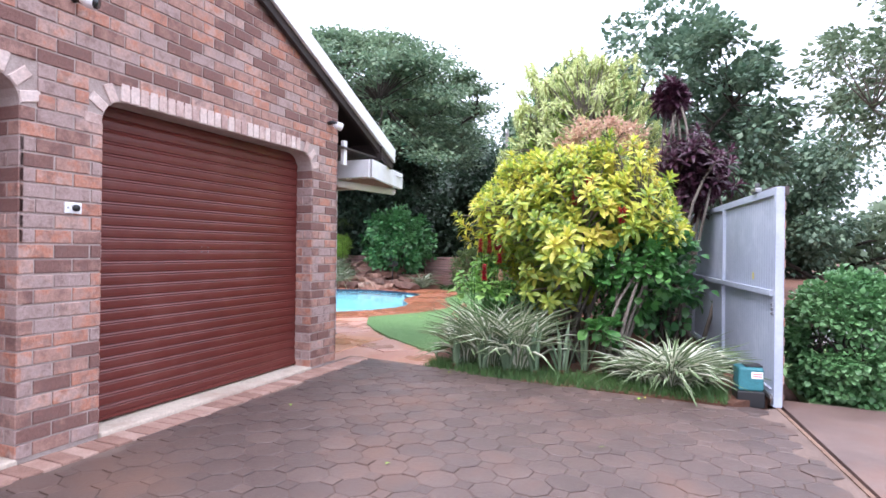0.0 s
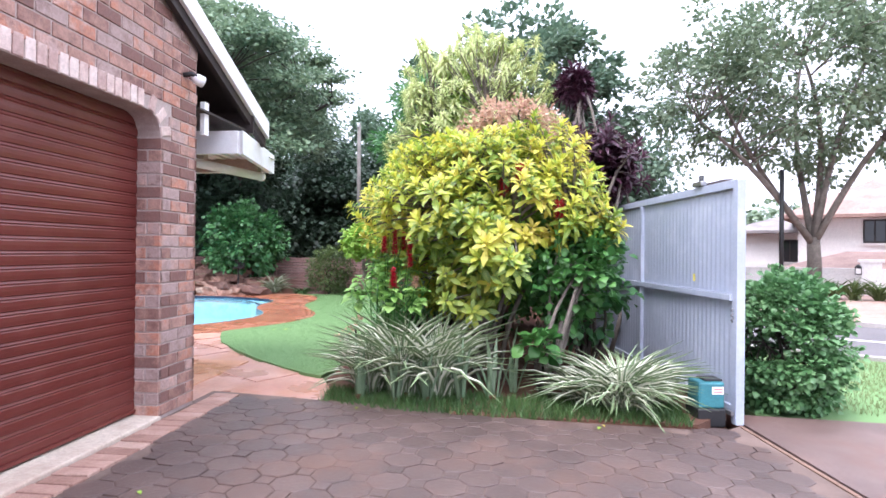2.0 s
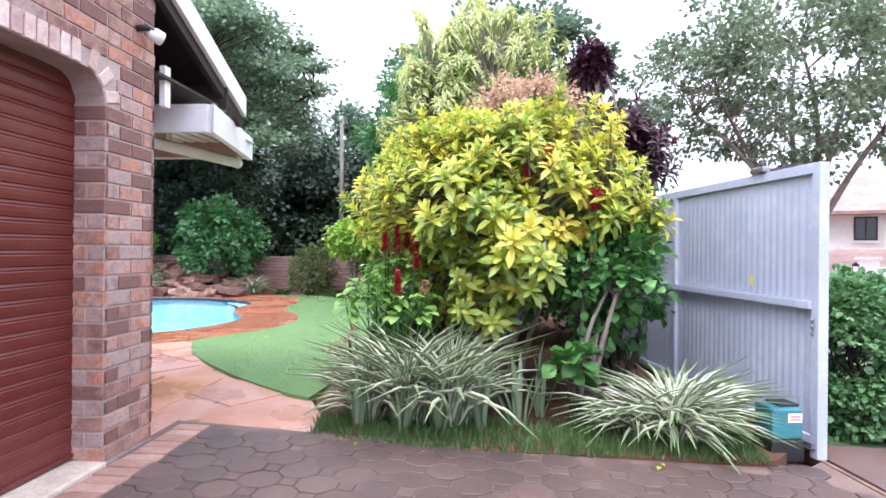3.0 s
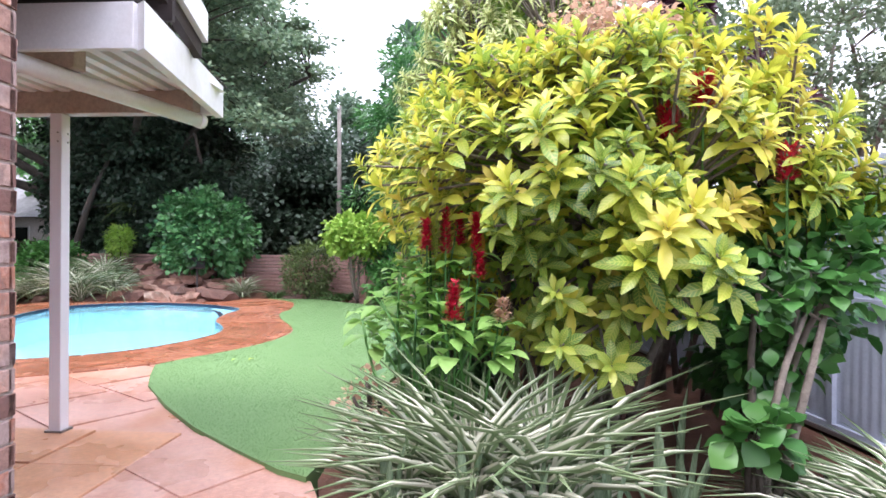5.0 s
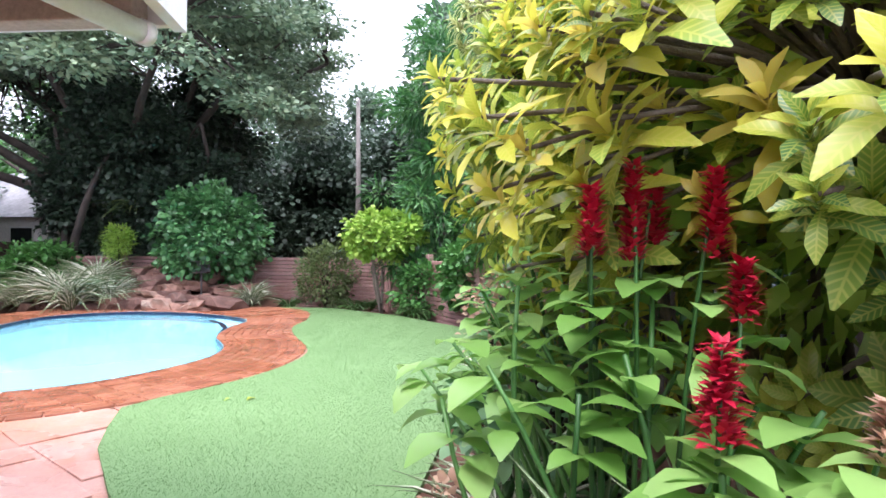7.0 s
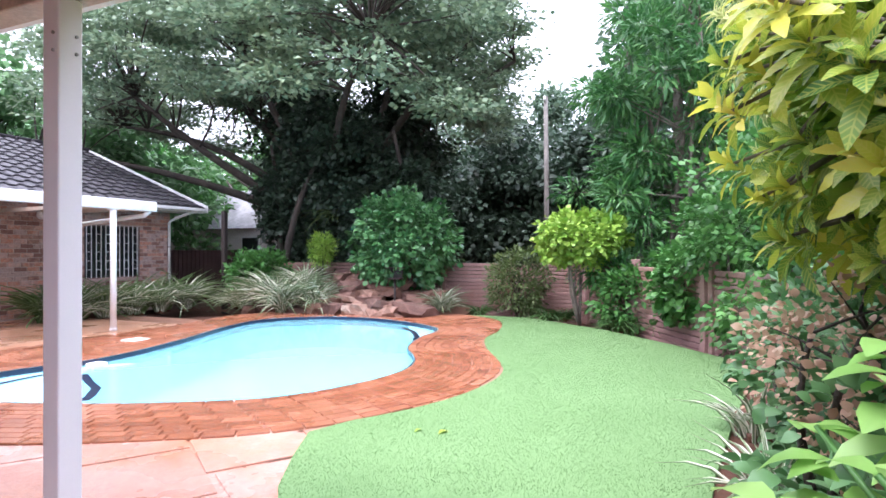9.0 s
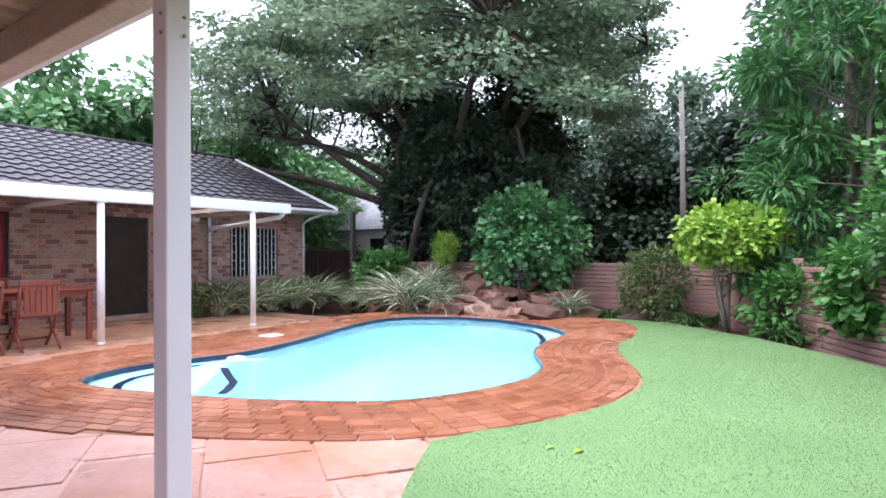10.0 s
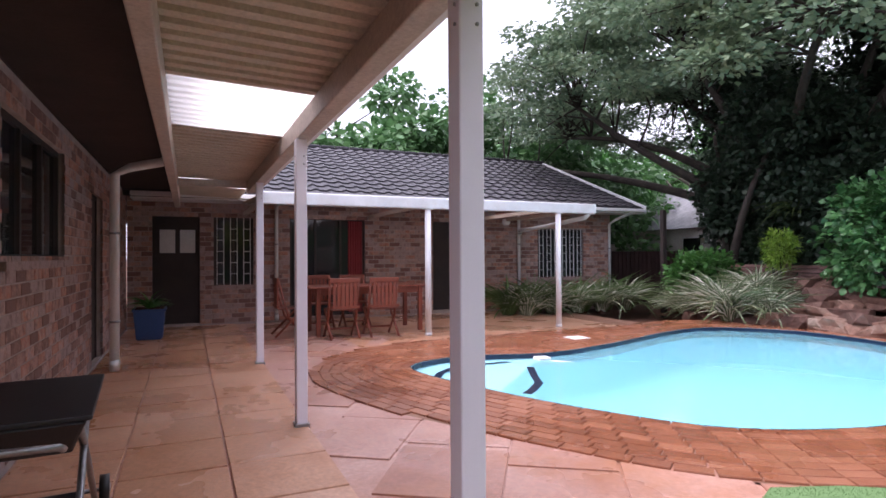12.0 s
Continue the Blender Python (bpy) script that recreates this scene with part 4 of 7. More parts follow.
def square_post(x, y, top, size=0.1):
    p = empty("patio_post", (x, y, 0))
    tagged(p, "square white-painted timber post carrying the patio roof", "post", group="patio roof posts")
    h = size / 2
    box("shaft", -h, h, -h, h, -0.02, top, LILAC, p, bevel=0.006)
    box("foot_plate", -h - 0.02, h + 0.02, -h - 0.012, h + 0.012, -0.03, 0.008, IRON, p)
    for dz in (0.13, 0.19):
        tube("bolt_head", [(h - 0.002, 0.018, top - dz), (h + 0.006, 0.018, top - dz)], 0.006, IRON, p, sides=8)
        tube("bolt_head", [(0.018, -h + 0.002, top - dz), (0.018, -h - 0.006, top - dz)], 0.006, IRON, p, sides=8)
    return p


for x, y in ((-4.45, 6.97), (-7.29, 6.975), (-10.05, 6.98)):
    square_post(x, y, PZ - 0.021, 0.084)

lean = empty("veranda_roof")
tagged(lean, "white-edged veranda roof over the dining patio", "veranda roof", kind="structure")
FX = -11.33
box("fascia", FX - 0.03, FX + 0.05, 7.1, 13.05, 2.02, 2.2, WHITE, lean, "white fascia gutter", bevel=0.02)
spans = [7.1, 8.3, 9.3, 11.4, 12.3, 13.05]
for k, (a, b) in enumerate(zip(spans, spans[1:])):
    lit = k in (1, 3)
    corrugated("skylight_sheet" if lit else "roof_sheet", WING + 0.02, FX - 0.04, a, b, 2.29, 2.15, SKYLIGHT if lit else SHEET, lean, "translucent white skylight sheet" if lit else "", along="x", wave=0.1, amp=0.012)
for y in (7.2, 9.71, 12.23, 12.98):
    box("rafter", WING + 0.02, FX - 0.035, y - 0.03, y + 0.03, 2.06, 2.13, BEAM, lean)


def round_post(x, y, top):
    p = empty("veranda_post", (x, y, 0))
    tagged(p, "round white steel post at the edge of the veranda", "post", group="veranda posts")
    tube("shaft", [(0, 0, -0.02), (0, 0, top)], 0.05, WHITE, p, sides=14)
    tube("collar", [(0, 0, 0), (0, 0, 0.03)], 0.062, WHITE, p, sides=14)
    box("head_plate", -0.06, 0.06, -0.06, 0.06, top - 0.012, top, WHITE, p)
    return p


for y in (9.71, 12.23):
    round_post(FX, y, 2.02)

# security lamp on the garage corner, and one above the pier
def flood_lamp(at, turn):
    lamp = empty("security_lamp", at, turn)
    tagged(lamp, "white spherical security lamp on a dark bracket at the eaves", "lamp", group="security lamps")
    tube("arm", [(0, 0, 0), (0.06, 0, 0.02), (0.1, 0, 0.0)], 0.02, BLACK, lamp)
    tube("shade", [(0.07, 0, 0.0), (0.1, 0.02, -0.01), (0.15, 0.04, -0.025)], [0.025, 0.044, 0.046], WHITE, lamp, "white bell-shaped shade", sides=14)
    tube("lens", [(0.147, 0.039, -0.024), (0.158, 0.043, -0.027)], 0.038, GLASS, lamp)
    return lamp


flood_lamp((GX, 4.98, 2.66), 35)
flood_lamp((GX, 2.1, 2.84), 0)
bulk = empty("wall_lamp", (WING, 12.99, 2.05))
tagged(bulk, "round white bulkhead lamp on the veranda wall", "lamp")
tube("base", [(-0.012, 0, 0), (0.03, 0, 0)], 0.08, WHITE, bulk, sides=16)
tube("globe", [(0.03, 0, 0), (0.06, 0, 0), (0.11, 0, 0), (0.14, 0, 0)], [0.06, 0.085, 0.08, 0.03], PLASTER, bulk, "opal glass globe", sides=16)

# ---- boundary wall of precast planks ----
def precast_wall(name, x0, y0, x1, y1, h, bays):
    w = empty(name)
    tagged(w, "low red-brown precast plank boundary wall", "wall", kind="structure")
    d = Vector((x1 - x0, y1 - y0))
    ln = d.length / bays
    ang = math.degrees(math.atan2(d.y, d.x))
    pm = bmesh.new()
    add_box(pm, 0, ln - 0.1, -0.025, 0.025, 0, 0.075, 0.012)
    me = bpy.data.meshes.new("plank")
    pm.to_mesh(me)
    pm.free()
    me.materials.append(PRECAST)
    for b in range(bays + 1):
        px, py = x0 + d.x * b / bays, y0 + d.y * b / bays
        box("wall_post", -0.06, 0.06, -0.06, 0.06, -0.2, h + 0.03, PRECAST, w, bevel=0.01, m=pose(px, py, 0, 0, 0, ang))
        if b < bays:
            ox, oy = d.normalized() * 0.05
            for k in range(int((h + 0.15) / 0.085)):
                put("plank", me, w, m=pose(px + ox, py + oy, -0.15 + k * 0.085, 0, 0, ang))
    return w


precast_wall("wall_boundary_1", -12.5, 17.75, -4.5, 17.75, 1.12, 5)
precast_wall("wall_boundary_2", -4.4, 17.6, -2.3, 14.2, 1.12, 2)
precast_wall("wall_boundary_3", -2.2, 14.1, -0.6, 10.2, 1.12, 2)

# ---- the dark fence beyond the wing, and what stands behind it ----
fence = empty("fence", (0, 0, 0))
tagged(fence, "dark brown timber fence beyond the house", "fence", kind="structure")
k = 0
while k < 36:
    box("slat", WING - 0.9 + 0.0, WING - 0.9 + 0.02, 16.15 + 0, 16.29, -0.1, 1.36, FENCE, fence, m=pose(0.12 * k * 0.35, 0.14 * k * 0.75, 0))
    k += 1
far_house = empty("neighbour_house", (-21.5, 25.5, 0))
tagged(far_house, "white neighbour house with a grey tiled roof", "house")
box("wall", -4, 2.2, 0, 5, -0.2, 2.4, PLASTER, far_house)
v = [(-4.5, -0.5, 2.35), (2.8, -0.5, 2.35), (2.8, 5.5, 2.35), (-4.5, 5.5, 2.35), (-4.5, 2.5, 4.4), (2.8, 2.5, 4.4)]
put("roof", mesh_of("roof", v, [(0, 1, 5, 4), (2, 3, 4, 5), (1, 2, 5), (3, 0, 4), (3, 2, 1, 0)], surface("grey_far_roof", [(0.3, (0.2, 0.2, 0.22)), (0.7, (0.32, 0.32, 0.34))], fine=8, rough=0.8)), far_house)
fw = box("window", 0.6, 1.6, -0.06, -0.01, 1.1, 2.0, WHITE, far_house)
box("pane", 0.66, 1.54, -0.07, -0.061, 1.16, 1.94, GLASS, fw)
box("pole_dark", -0.05, 0.05, -0.05, 0.05, -0.2, 2.3, DARK_WOOD, m=pose(-12.9, 16.3, 0))
tagged(bpy.data.objects["pole_dark"], "dark timber clothes-line pole beside the fence", "pole")
bpy.data.objects["pole_dark"].name = "garden_pole"

# ---- the pool ----
pool = empty("swimming_pool")
tagged(pool, "kidney-shaped swimming pool full of clear turquoise water", "swimming pool", kind="structure")
n = len(POOL_LOOP)


def shrink(loop, d):
    """The outline moved inwards by d."""
    out, m = [], len(loop)
    for i in range(m):
        a, b = Vector(loop[i - 1]), Vector(loop[(i + 1) % m])
        t = (b - a).normalized()
        out.append((loop[i][0] - t.y * d, loop[i][1] + t.x * d))
    return out


# walls and floor of the basin
rim, low = POOL_LOOP, shrink(POOL_LOOP, 0.12)
verts = [(x, y, 0.0) for x, y in rim] + [(x, y, -0.62) for x, y in rim]
bm = bmesh.new()
vs = [bm.verts.new(v) for v in verts]
for i in range(n):
    k = (i + 1) % n
    bm.faces.new((vs[i], vs[k], vs[n + k], vs[n + i]))
bm.faces.new(vs[n:])
bmesh.ops.triangulate(bm, faces=[f for f in bm.faces if len(f.verts) > 4])
part("basin", bm, POOL, pool, "pale blue plastered basin")
tile_in = shrink(rim, 0.012)
verts = [(x, y, 0.0) for x, y in tile_in] + [(x, y, -0.17) for x, y in tile_in]
put("tile_band", mesh_of("tile_band", verts, [(i, (i + 1) % n, n + (i + 1) % n, n + i) for i in range(n)], NAVY), pool, "band of navy blue tiles at the waterline")
w_in = shrink(rim, 0.014)
bm = bmesh.new()
bm.faces.new([bm.verts.new((x, y, -0.06)) for x, y in w_in])
bmesh.ops.triangulate(bm, faces=bm.faces[:])
water = part("water", bm, WATER, pool, "calm turquoise water")
# shallow steps at the near end and a ledge at the far tip


def pool_step(loop_clip, z, name):
    pts = [p for p in shrink(rim, 0.03) if inside([p[0]], [p[1]], loop_clip)[0]]
    c = (sum(p[0] for p in pts) / len(pts), sum(p[1] for p in pts) / len(pts))
    pts.sort(key=lambda p: math.atan2(p[1] - c[1], p[0] - c[0]))
    return prism(name, pts, -0.61, z, STEP_POOL, pool, "pale plastered pool step")


pool_step([(-10, 8), (-7.1, 8), (-8.3, 10.5), (-10, 10.5)], -0.07, "step")
pool_step([(-7.3, 13.6), (-6.0, 13.6), (-6.0, 15.2), (-7.3, 15.2)], -0.07, "step")


def tile_line(pts):
    v = []
    for x, y in pts:
        v += [(x - 0.035, y - 0.03, 0), (x + 0.035, y + 0.03, 0)]
    return v


for z, line in ((-0.064, [(-8.65, 9.9), (-8.22, 9.67), (-7.9, 9.52), (-7.67, 9.3), (-7.55, 9.15)]), (-0.064, [(-8.52, 8.62), (-8.8, 8.8), (-8.98, 9.03), (-9.05, 9.45), (-9.05, 9.85)]), (-0.064, [(-7.2, 14.75), (-6.8, 14.35), (-6.45, 13.8), (-6.35, 13.5)])):
    v = [(x, y, z) for x, y, _ in tile_line(line)]
    top = [(x, y, z + 0.006) for x, y, _ in v]
    m = len(v)
    put("step_edge_tile", mesh_of("step_edge_tile", top, [(2 * i, 2 * i + 1, 2 * i + 3, 2 * i + 2) for i in range(len(line) - 1)], NAVY), pool, "curved navy tile line on the step edge")
# skimmer lid and floating fitting
sk = empty("skimmer", (-9.02, 10.32, -0.09))
tagged(sk, "small white pool skimmer at the water's edge", "skimmer")
box("body", -0.09, 0.07, -0.09, 0.09, -0.05, 0.06, WHITE, sk, bevel=0.015)
tube("float_ring", [(0.1, 0.02, 0), (0.2, 0.08, 0.01), (0.32, 0.26, 0.0)], 0.03, WHITE, sk)
lid = empty("weir_lid", (-10.0, 11.6, 0.0))
tagged(lid, "square cream cover set in the pool deck", "cover")
box("plate", -0.14, 0.14, -0.14, 0.14, -0.02, 0.012, PLASTER, lid, bevel=0.004)
box("finger_hole", -0.02, 0.02, -0.02, 0.02, 0.011, 0.014, BLACK, lid)

# ---- bed of the deck and the coping ring ----
bm = bmesh.new()
outer = [bm.verts.new((x, y, -0.012)) for x, y in DECK_LOOP]
inner = [bm.verts.new((x, y, -0.012)) for x, y in POOL_LOOP]
eo = [bm.edges.new((outer[i], outer[(i + 1) % len(outer)])) for i in range(len(outer))]
ei = [bm.edges.new((inner[i], inner[(i + 1) % len(inner)])) for i in range(len(inner))]
bmesh.ops.triangle_fill(bm, use_beauty=True, edges=eo + ei)
for f in bm.faces:
    if f.normal.z < 0:
        f.normal_flip()
deck = part("pool_deck", bm, DECK_JOINT)
tagged(deck, "wet orange-red brick paving round the pool", "paving", kind="structure")

# ---- patio slabs ----
patio = empty("patio")
tagged(patio, "wet pinkish stone slab patio with open joints", "patio", kind="structure")
box("bed", WING, -3.2, BACK, 8.4, -0.19, -0.024, SLAB, patio)
box("veranda_bed", WING, -10.4, 8.41, 13.3, -0.19, -0.012, PATIO, patio, "smooth orange veranda floor")
prism("corner_bed", [(-4.9, 8.41), (-4.9, 9.1), (-5.5, 9.2), (-6.3, 8.41)], -0.19, -0.024, SLAB, patio)
prism("path_bed", [(-3.2, 5.5), (-2.25, 5.44), (-2.3, 5.9), (-2.5, 6.32), (-3.0, 6.7), (-3.2, 6.9)], -0.19, -0.024, SLAB, patio)
box("veranda_strip", WING, -10.9, 13.31, 14.0, -0.19, -0.02, DECK_JOINT, patio)

# ---- sliding gate, its motor and the brick pier behind it ----
GATE_TURN = Matrix.Translation((1.17, 5.40, 0)) @ Matrix.Rotation(radians(8), 4, "Z") @ Matrix.Translation((-1.17, -5.40, 0))
gate = empty("sliding_gate", (1.17, 5.40, -0.07), 8)
tagged(gate, "open pale blue-grey corrugated steel sliding gate", "gate")
GL = 5.2
box("end_stile", -0.035, 0.035, 0, 0.07, 0, 1.95, GATE, gate, bevel=0.004)
box("top_rail", -0.035, 0.035, 0.07, GL, 1.88, 1.95, GATE, gate, bevel=0.004)
box("middle_rail", -0.055, -0.02, 0.07, GL, 0.98, 1.03, GATE, gate)
box("bottom_rail", -0.035, 0.035, 0.07, GL, 0.06, 0.14, GATE, gate)
for y in (1.95, 3.9):
    box("stile", -0.045, -0.01, y, y + 0.05, 0.14, 1.88, GATE, gate)
V = []
cnt = int((GL - 0.08) / 0.019)
for k in range(cnt + 1):
    y = 0.07 + (GL - 0.08) * k / cnt
    w = 0.0035 * math.sin(2 * math.pi * y / 0.076)
    V += [(w - 0.008, y, 0.14), (w - 0.008, y, 1.88)]
put("corrugated_panel", mesh_of("corrugated_panel", V, [(2 * k, 2 * k + 1, 2 * k + 3, 2 * k + 2) for k in range(cnt)], GATE, True), gate)
box("guide_roller", -0.06, 0.0, 0.55, 0.72, 1.955, 2.0, IRON, gate, "steel guide roller bracket", bevel=0.01)
tube("roller", [(-0.03, 0.6, 1.95), (-0.03, 0.6, 2.05)], 0.022, BLACK, gate)
for dz in (0.84, 0.88, 0.92):
    tube("lock_ring", [(-0.04, 0.035, dz), (-0.055, 0.045, dz - 0.015), (-0.04, 0.05, dz - 0.03)], 0.006, IRON, gate)
box("paint_spot", -0.021, -0.0195, 0.72, 0.76, 1.1, 1.17, YELLOW, gate, "small yellow paint spot", m=pose(0, 0, 0))
box("gear_rack", -0.06, -0.036, 0.02, GL, 0.07, 0.1, IRON, gate, "steel gear rack")
TRACK_TURN = Matrix.Translation((1.17, 5.40, 0)) @ Matrix.Rotation(radians(5.5), 4, "Z") @ Matrix.Translation((-1.17, -5.40, 0))
track = box("gate_track", 1.155, 1.185, -3.0, 5.5, -0.1, -0.068, RUST, m=TRACK_TURN)
tagged(track, "rusty steel gate track sunk in the driveway", "gate track", kind="structure")

motor = empty("gate_motor", (0.95, 5.5, -0.1), 8)
tagged(motor, "teal and black plastic gate motor box beside the gate", "gate motor")
box("base", -0.115, 0.115, -0.09, 0.13, 0, 0.15, BLACK, motor, bevel=0.012)
box("cover", -0.105, 0.105, -0.085, 0.12, 0.15, 0.36, TEAL, motor, "teal plastic cover", bevel=0.018)
box("lid", -0.04, 0.105, -0.05, 0.1, 0.36, 0.375, BLACK, motor, bevel=0.006)
sticker = box("sticker", 0.0, 0.095, -0.0875, -0.0855, 0.265, 0.325, LABEL, motor, "white sticker with unreadable print")
for z in (0.28, 0.3):
    box("print_line", 0.012, 0.085, -0.0895, -0.0878, z, z + 0.009, PINK, sticker)

pier = empty("gate_pier")
tagged(pier, "brick gate pier standing behind the open gate", "pier", kind="structure")
pier.matrix_basis = GATE_TURN
box("mortar", 1.216, 1.325, 5.78, 6.2, -0.15, 1.86, MORTAR, pier)
PIER_BRICKS = courses(1.212, 1.33, -0.12, 1.8)
box("pier_cap", 1.212, 1.345, 5.74, 6.25, 1.84, 1.92, surface("dark_cap", [(0.3, (0.05, 0.035, 0.035)), (0.7, (0.08, 0.06, 0.06))]), pier)
street_wall = box("wall_street", 1.216, 1.32, 6.2, 17.0, -0.15, 1.75, BRICK_I, m=GATE_TURN)
tagged(street_wall, "brick boundary wall along the street", "wall", kind="structure")

# ---- table and chairs on the veranda ----
def dining_table(at, turn):
    t = empty("patio_table", at, turn)
    tagged(t, "long red-brown teak patio table under the veranda", "table")
    for k in range(8):
        box("top_slat", -1.0, 1.0, -0.44 + 0.11 * k, -0.335 + 0.11 * k, 0.75, 0.78, TABLE_WOOD, t, bevel=0.005)
    box("apron", -0.92, 0.92, -0.38, -0.35, 0.65, 0.749, TABLE_WOOD, t)
    box("apron", -0.92, 0.92, 0.35, 0.38, 0.65, 0.749, TABLE_WOOD, t)
    for x in (-0.9, 0.84):
        for y in (-0.4, 0.34):
            box("leg", x, x + 0.07, y, y + 0.07, 0, 0.749, TABLE_WOOD, t, bevel=0.006)
    return t


dining_table((-12.35, 8.95, 0.0), 90)


def make_chair():
    c = empty("patio_chair")
    tagged(c, "red-brown slatted teak folding chair at the table", "chair", group="chairs round the patio table")
    for k in range(5):
        box("seat_slat", -0.22, 0.22, -0.2 + 0.085 * k, -0.125 + 0.085 * k, 0.43, 0.45, TABLE_WOOD, c, bevel=0.004)
    for k in range(6):
        box("back_slat", -0.19 + 0.065 * k, -0.14 + 0.065 * k, 0.205, 0.225, 0.5, 0.86, TABLE_WOOD, c)
    box("top_rail", -0.24, 0.24, 0.2, 0.235, 0.86, 0.93, TABLE_WOOD, c, bevel=0.008)
    box("lower_rail", -0.24, 0.24, 0.2, 0.235, 0.46, 0.5, TABLE_WOOD, c)
    for x in (-0.24, 0.205):
        tube("leg", [(x + 0.017, -0.24, 0), (x + 0.017, 0.05, 0.3), (x + 0.017, 0.215, 0.9)], 0.02, TABLE_WOOD, c, sides=6)
        tube("leg", [(x + 0.017, 0.26, 0), (x + 0.017, -0.18, 0.43)], 0.02, TABLE_WOOD, c, sides=6)
    box("stretcher", -0.22, 0.22, -0.17, -0.14, 0.1, 0.13, TABLE_WOOD, c)
    return c


chair = make_chair()
chair.matrix_basis = pose(-11.75, 8.4, 0, 0, 0, -90)
for x, y, a in ((-11.75, 9.04, -90), (-12.95, 8.3, 90), (-12.95, 8.95, 90), (-12.35, 7.7, 180)):
    copy_thing(chair, pose(x, y, 0, 0, 0, a))

# ---- blue planter with a small plant ----
pot = empty("planter", (-12.9, 5.65, 0))
tagged(pot, "square tapered blue planter with a small green plant", "planter")
bm = bmesh.new()
add_box(bm, -0.22, 0.22, -0.22, 0.22, 0, 0.46)
for v in bm.verts:
    if v.co.z < 0.1:
        v.co.x *= 0.82
        v.co.y *= 0.82
bmesh.ops.bevel(bm, geom=bm.edges[:], offset=0.015, segments=2, affect="EDGES")
part("tub", bm, BLUE, pot)
box("rim", -0.235, 0.235, -0.235, 0.235, 0.44, 0.475, BLUE, pot, bevel=0.01)
box("compost", -0.2, 0.2, -0.2, 0.2, 0.45, 0.478, SOIL, pot)

# ---- barbecue trolley by the wall ----
bbq = empty("barbecue", (-5.5, 5.65, -0.05), 4)
tagged(bbq, "black barbecue grill on a wheeled tubular steel stand", "barbecue")
bm = bmesh.new()
add_box(bm, -0.3, 0.42, -0.27, 0.2, 0.66, 0.78, 0.012)
for v in bm.verts:
    if v.co.z < 0.7:
        v.co.x *= 0.86
        v.co.y *= 0.8
part("fire_pan", bm, BLACK, bbq)
box("lid_rim", -0.32, 0.44, -0.29, 0.22, 0.782, 0.8, BLACK, bbq, bevel=0.004)
for y in (-0.22, 0.16):
    tube("leg", [(-0.78, y, 0.06), (-0.3, y, 0.42), (0.1, y, 0.68)], 0.014, IRON, bbq)
    tube("leg", [(0.44, y, 0.02), (0.12, y, 0.42), (-0.22, y, 0.67)], 0.014, IRON, bbq)
tube("axle", [(-0.8, -0.27, 0.12), (-0.8, 0.22, 0.12)], 0.01, IRON, bbq)
for y in (-0.27, 0.2):
    w = tube("wheel", [(-0.8, y - 0.022, 0.122), (-0.8, y + 0.022, 0.122)], 0.072, BLACK, bbq, sides=20)
    tube("hub", [(-0.8, y - 0.026, 0.122), (-0.8, y + 0.026, 0.122)], 0.022, IRON, w, sides=10)
tube("handle", [(0.44, -0.2, 0.7), (0.56, -0.2, 0.74), (0.58, -0.03, 0.75), (0.56, 0.14, 0.74), (0.44, 0.14, 0.7)], 0.012, IRON, bbq)
box("shelf", -0.2, 0.2, -0.2, 0.14, 0.32, 0.335, BLACK, bbq)

# ---- utility pole ----
pole = empty("utility_pole", (-8.05, 29.2, 0))
tagged(pole, "weathered wooden utility pole beyond the garden", "pole")
tube("shaft", [(0, 0, -0.2), (0.05, 0, 3.5), (0.02, 0, 7.75)], [0.12, 0.105, 0.085], POLE, pole)
tube("insulator", [(0.0, -0.13, 7.55), (0.0, -0.13, 7.75)], 0.05, WHITE, pole)

# small bird box on the round shrub's bank
bird = empty("garden_ornament", (-8.15, 16.2, 0))
tagged(bird, "small dark open-fronted box on a garden stake", "garden box")
tube("stake", [(0, 0, -0.15), (0, 0, 0.72)], 0.02, DARK_WOOD, bird)
box("box_back", -0.15, 0.15, 0.06, 0.08, 0.72, 0.95, DARK_WOOD, bird)
box("box_floor", -0.15, 0.15, -0.08, 0.06, 0.72, 0.74, FENCE, bird)
box("box_roof", -0.18, 0.18, -0.1, 0.1, 0.95, 0.97, FENCE, bird)

# ---- street side ----
RU, RN, RO = Vector((0.857, -0.515)), Vector((0.515, 0.857)), Vector((-0.71, 0.68))


def street(u, w):
    """A place on the street: u along it, w away from the gate."""
    p = RO + RU * u + RN * w
    return (p.x, p.y)


verge = prism("verge", [(1.5, 5.9), (2.4, 5.7), (3.6, 6.4), street(6, 9.3), street(-2.6, 9.5), (1.5, 10.3)], -0.19, -0.11, TURF)
tagged(verge, "grass verge along the street", "grass verge", kind="structure")
apron = prism("driveway_apron", [(1.98, -3.0), (9.0, -3.0), street(11, 9.2), street(6.1, 9.2), (3.7, 6.35), (2.4, 5.65), (1.2, 5.75)], -0.19, -0.075, DAMP_DRIVE)
tagged(apron, "damp brown earth drive outside the gate", "drive", kind="structure")
road = prism("road", [street(-3, 9.6), street(60, 9.6), street(60, 14.2), street(-3, 14.2)], -0.19, -0.15, ASPHALT)
tagged(road, "grey asphalt road outside the gate", "road", kind="structure")
line = prism("road_line", [street(-3, 11.85), street(60, 11.85), street(60, 11.97), street(-3, 11.97)], -0.15, -0.146, WHITE)
tagged(line, "worn white line along the road", "road marking", kind="structure")
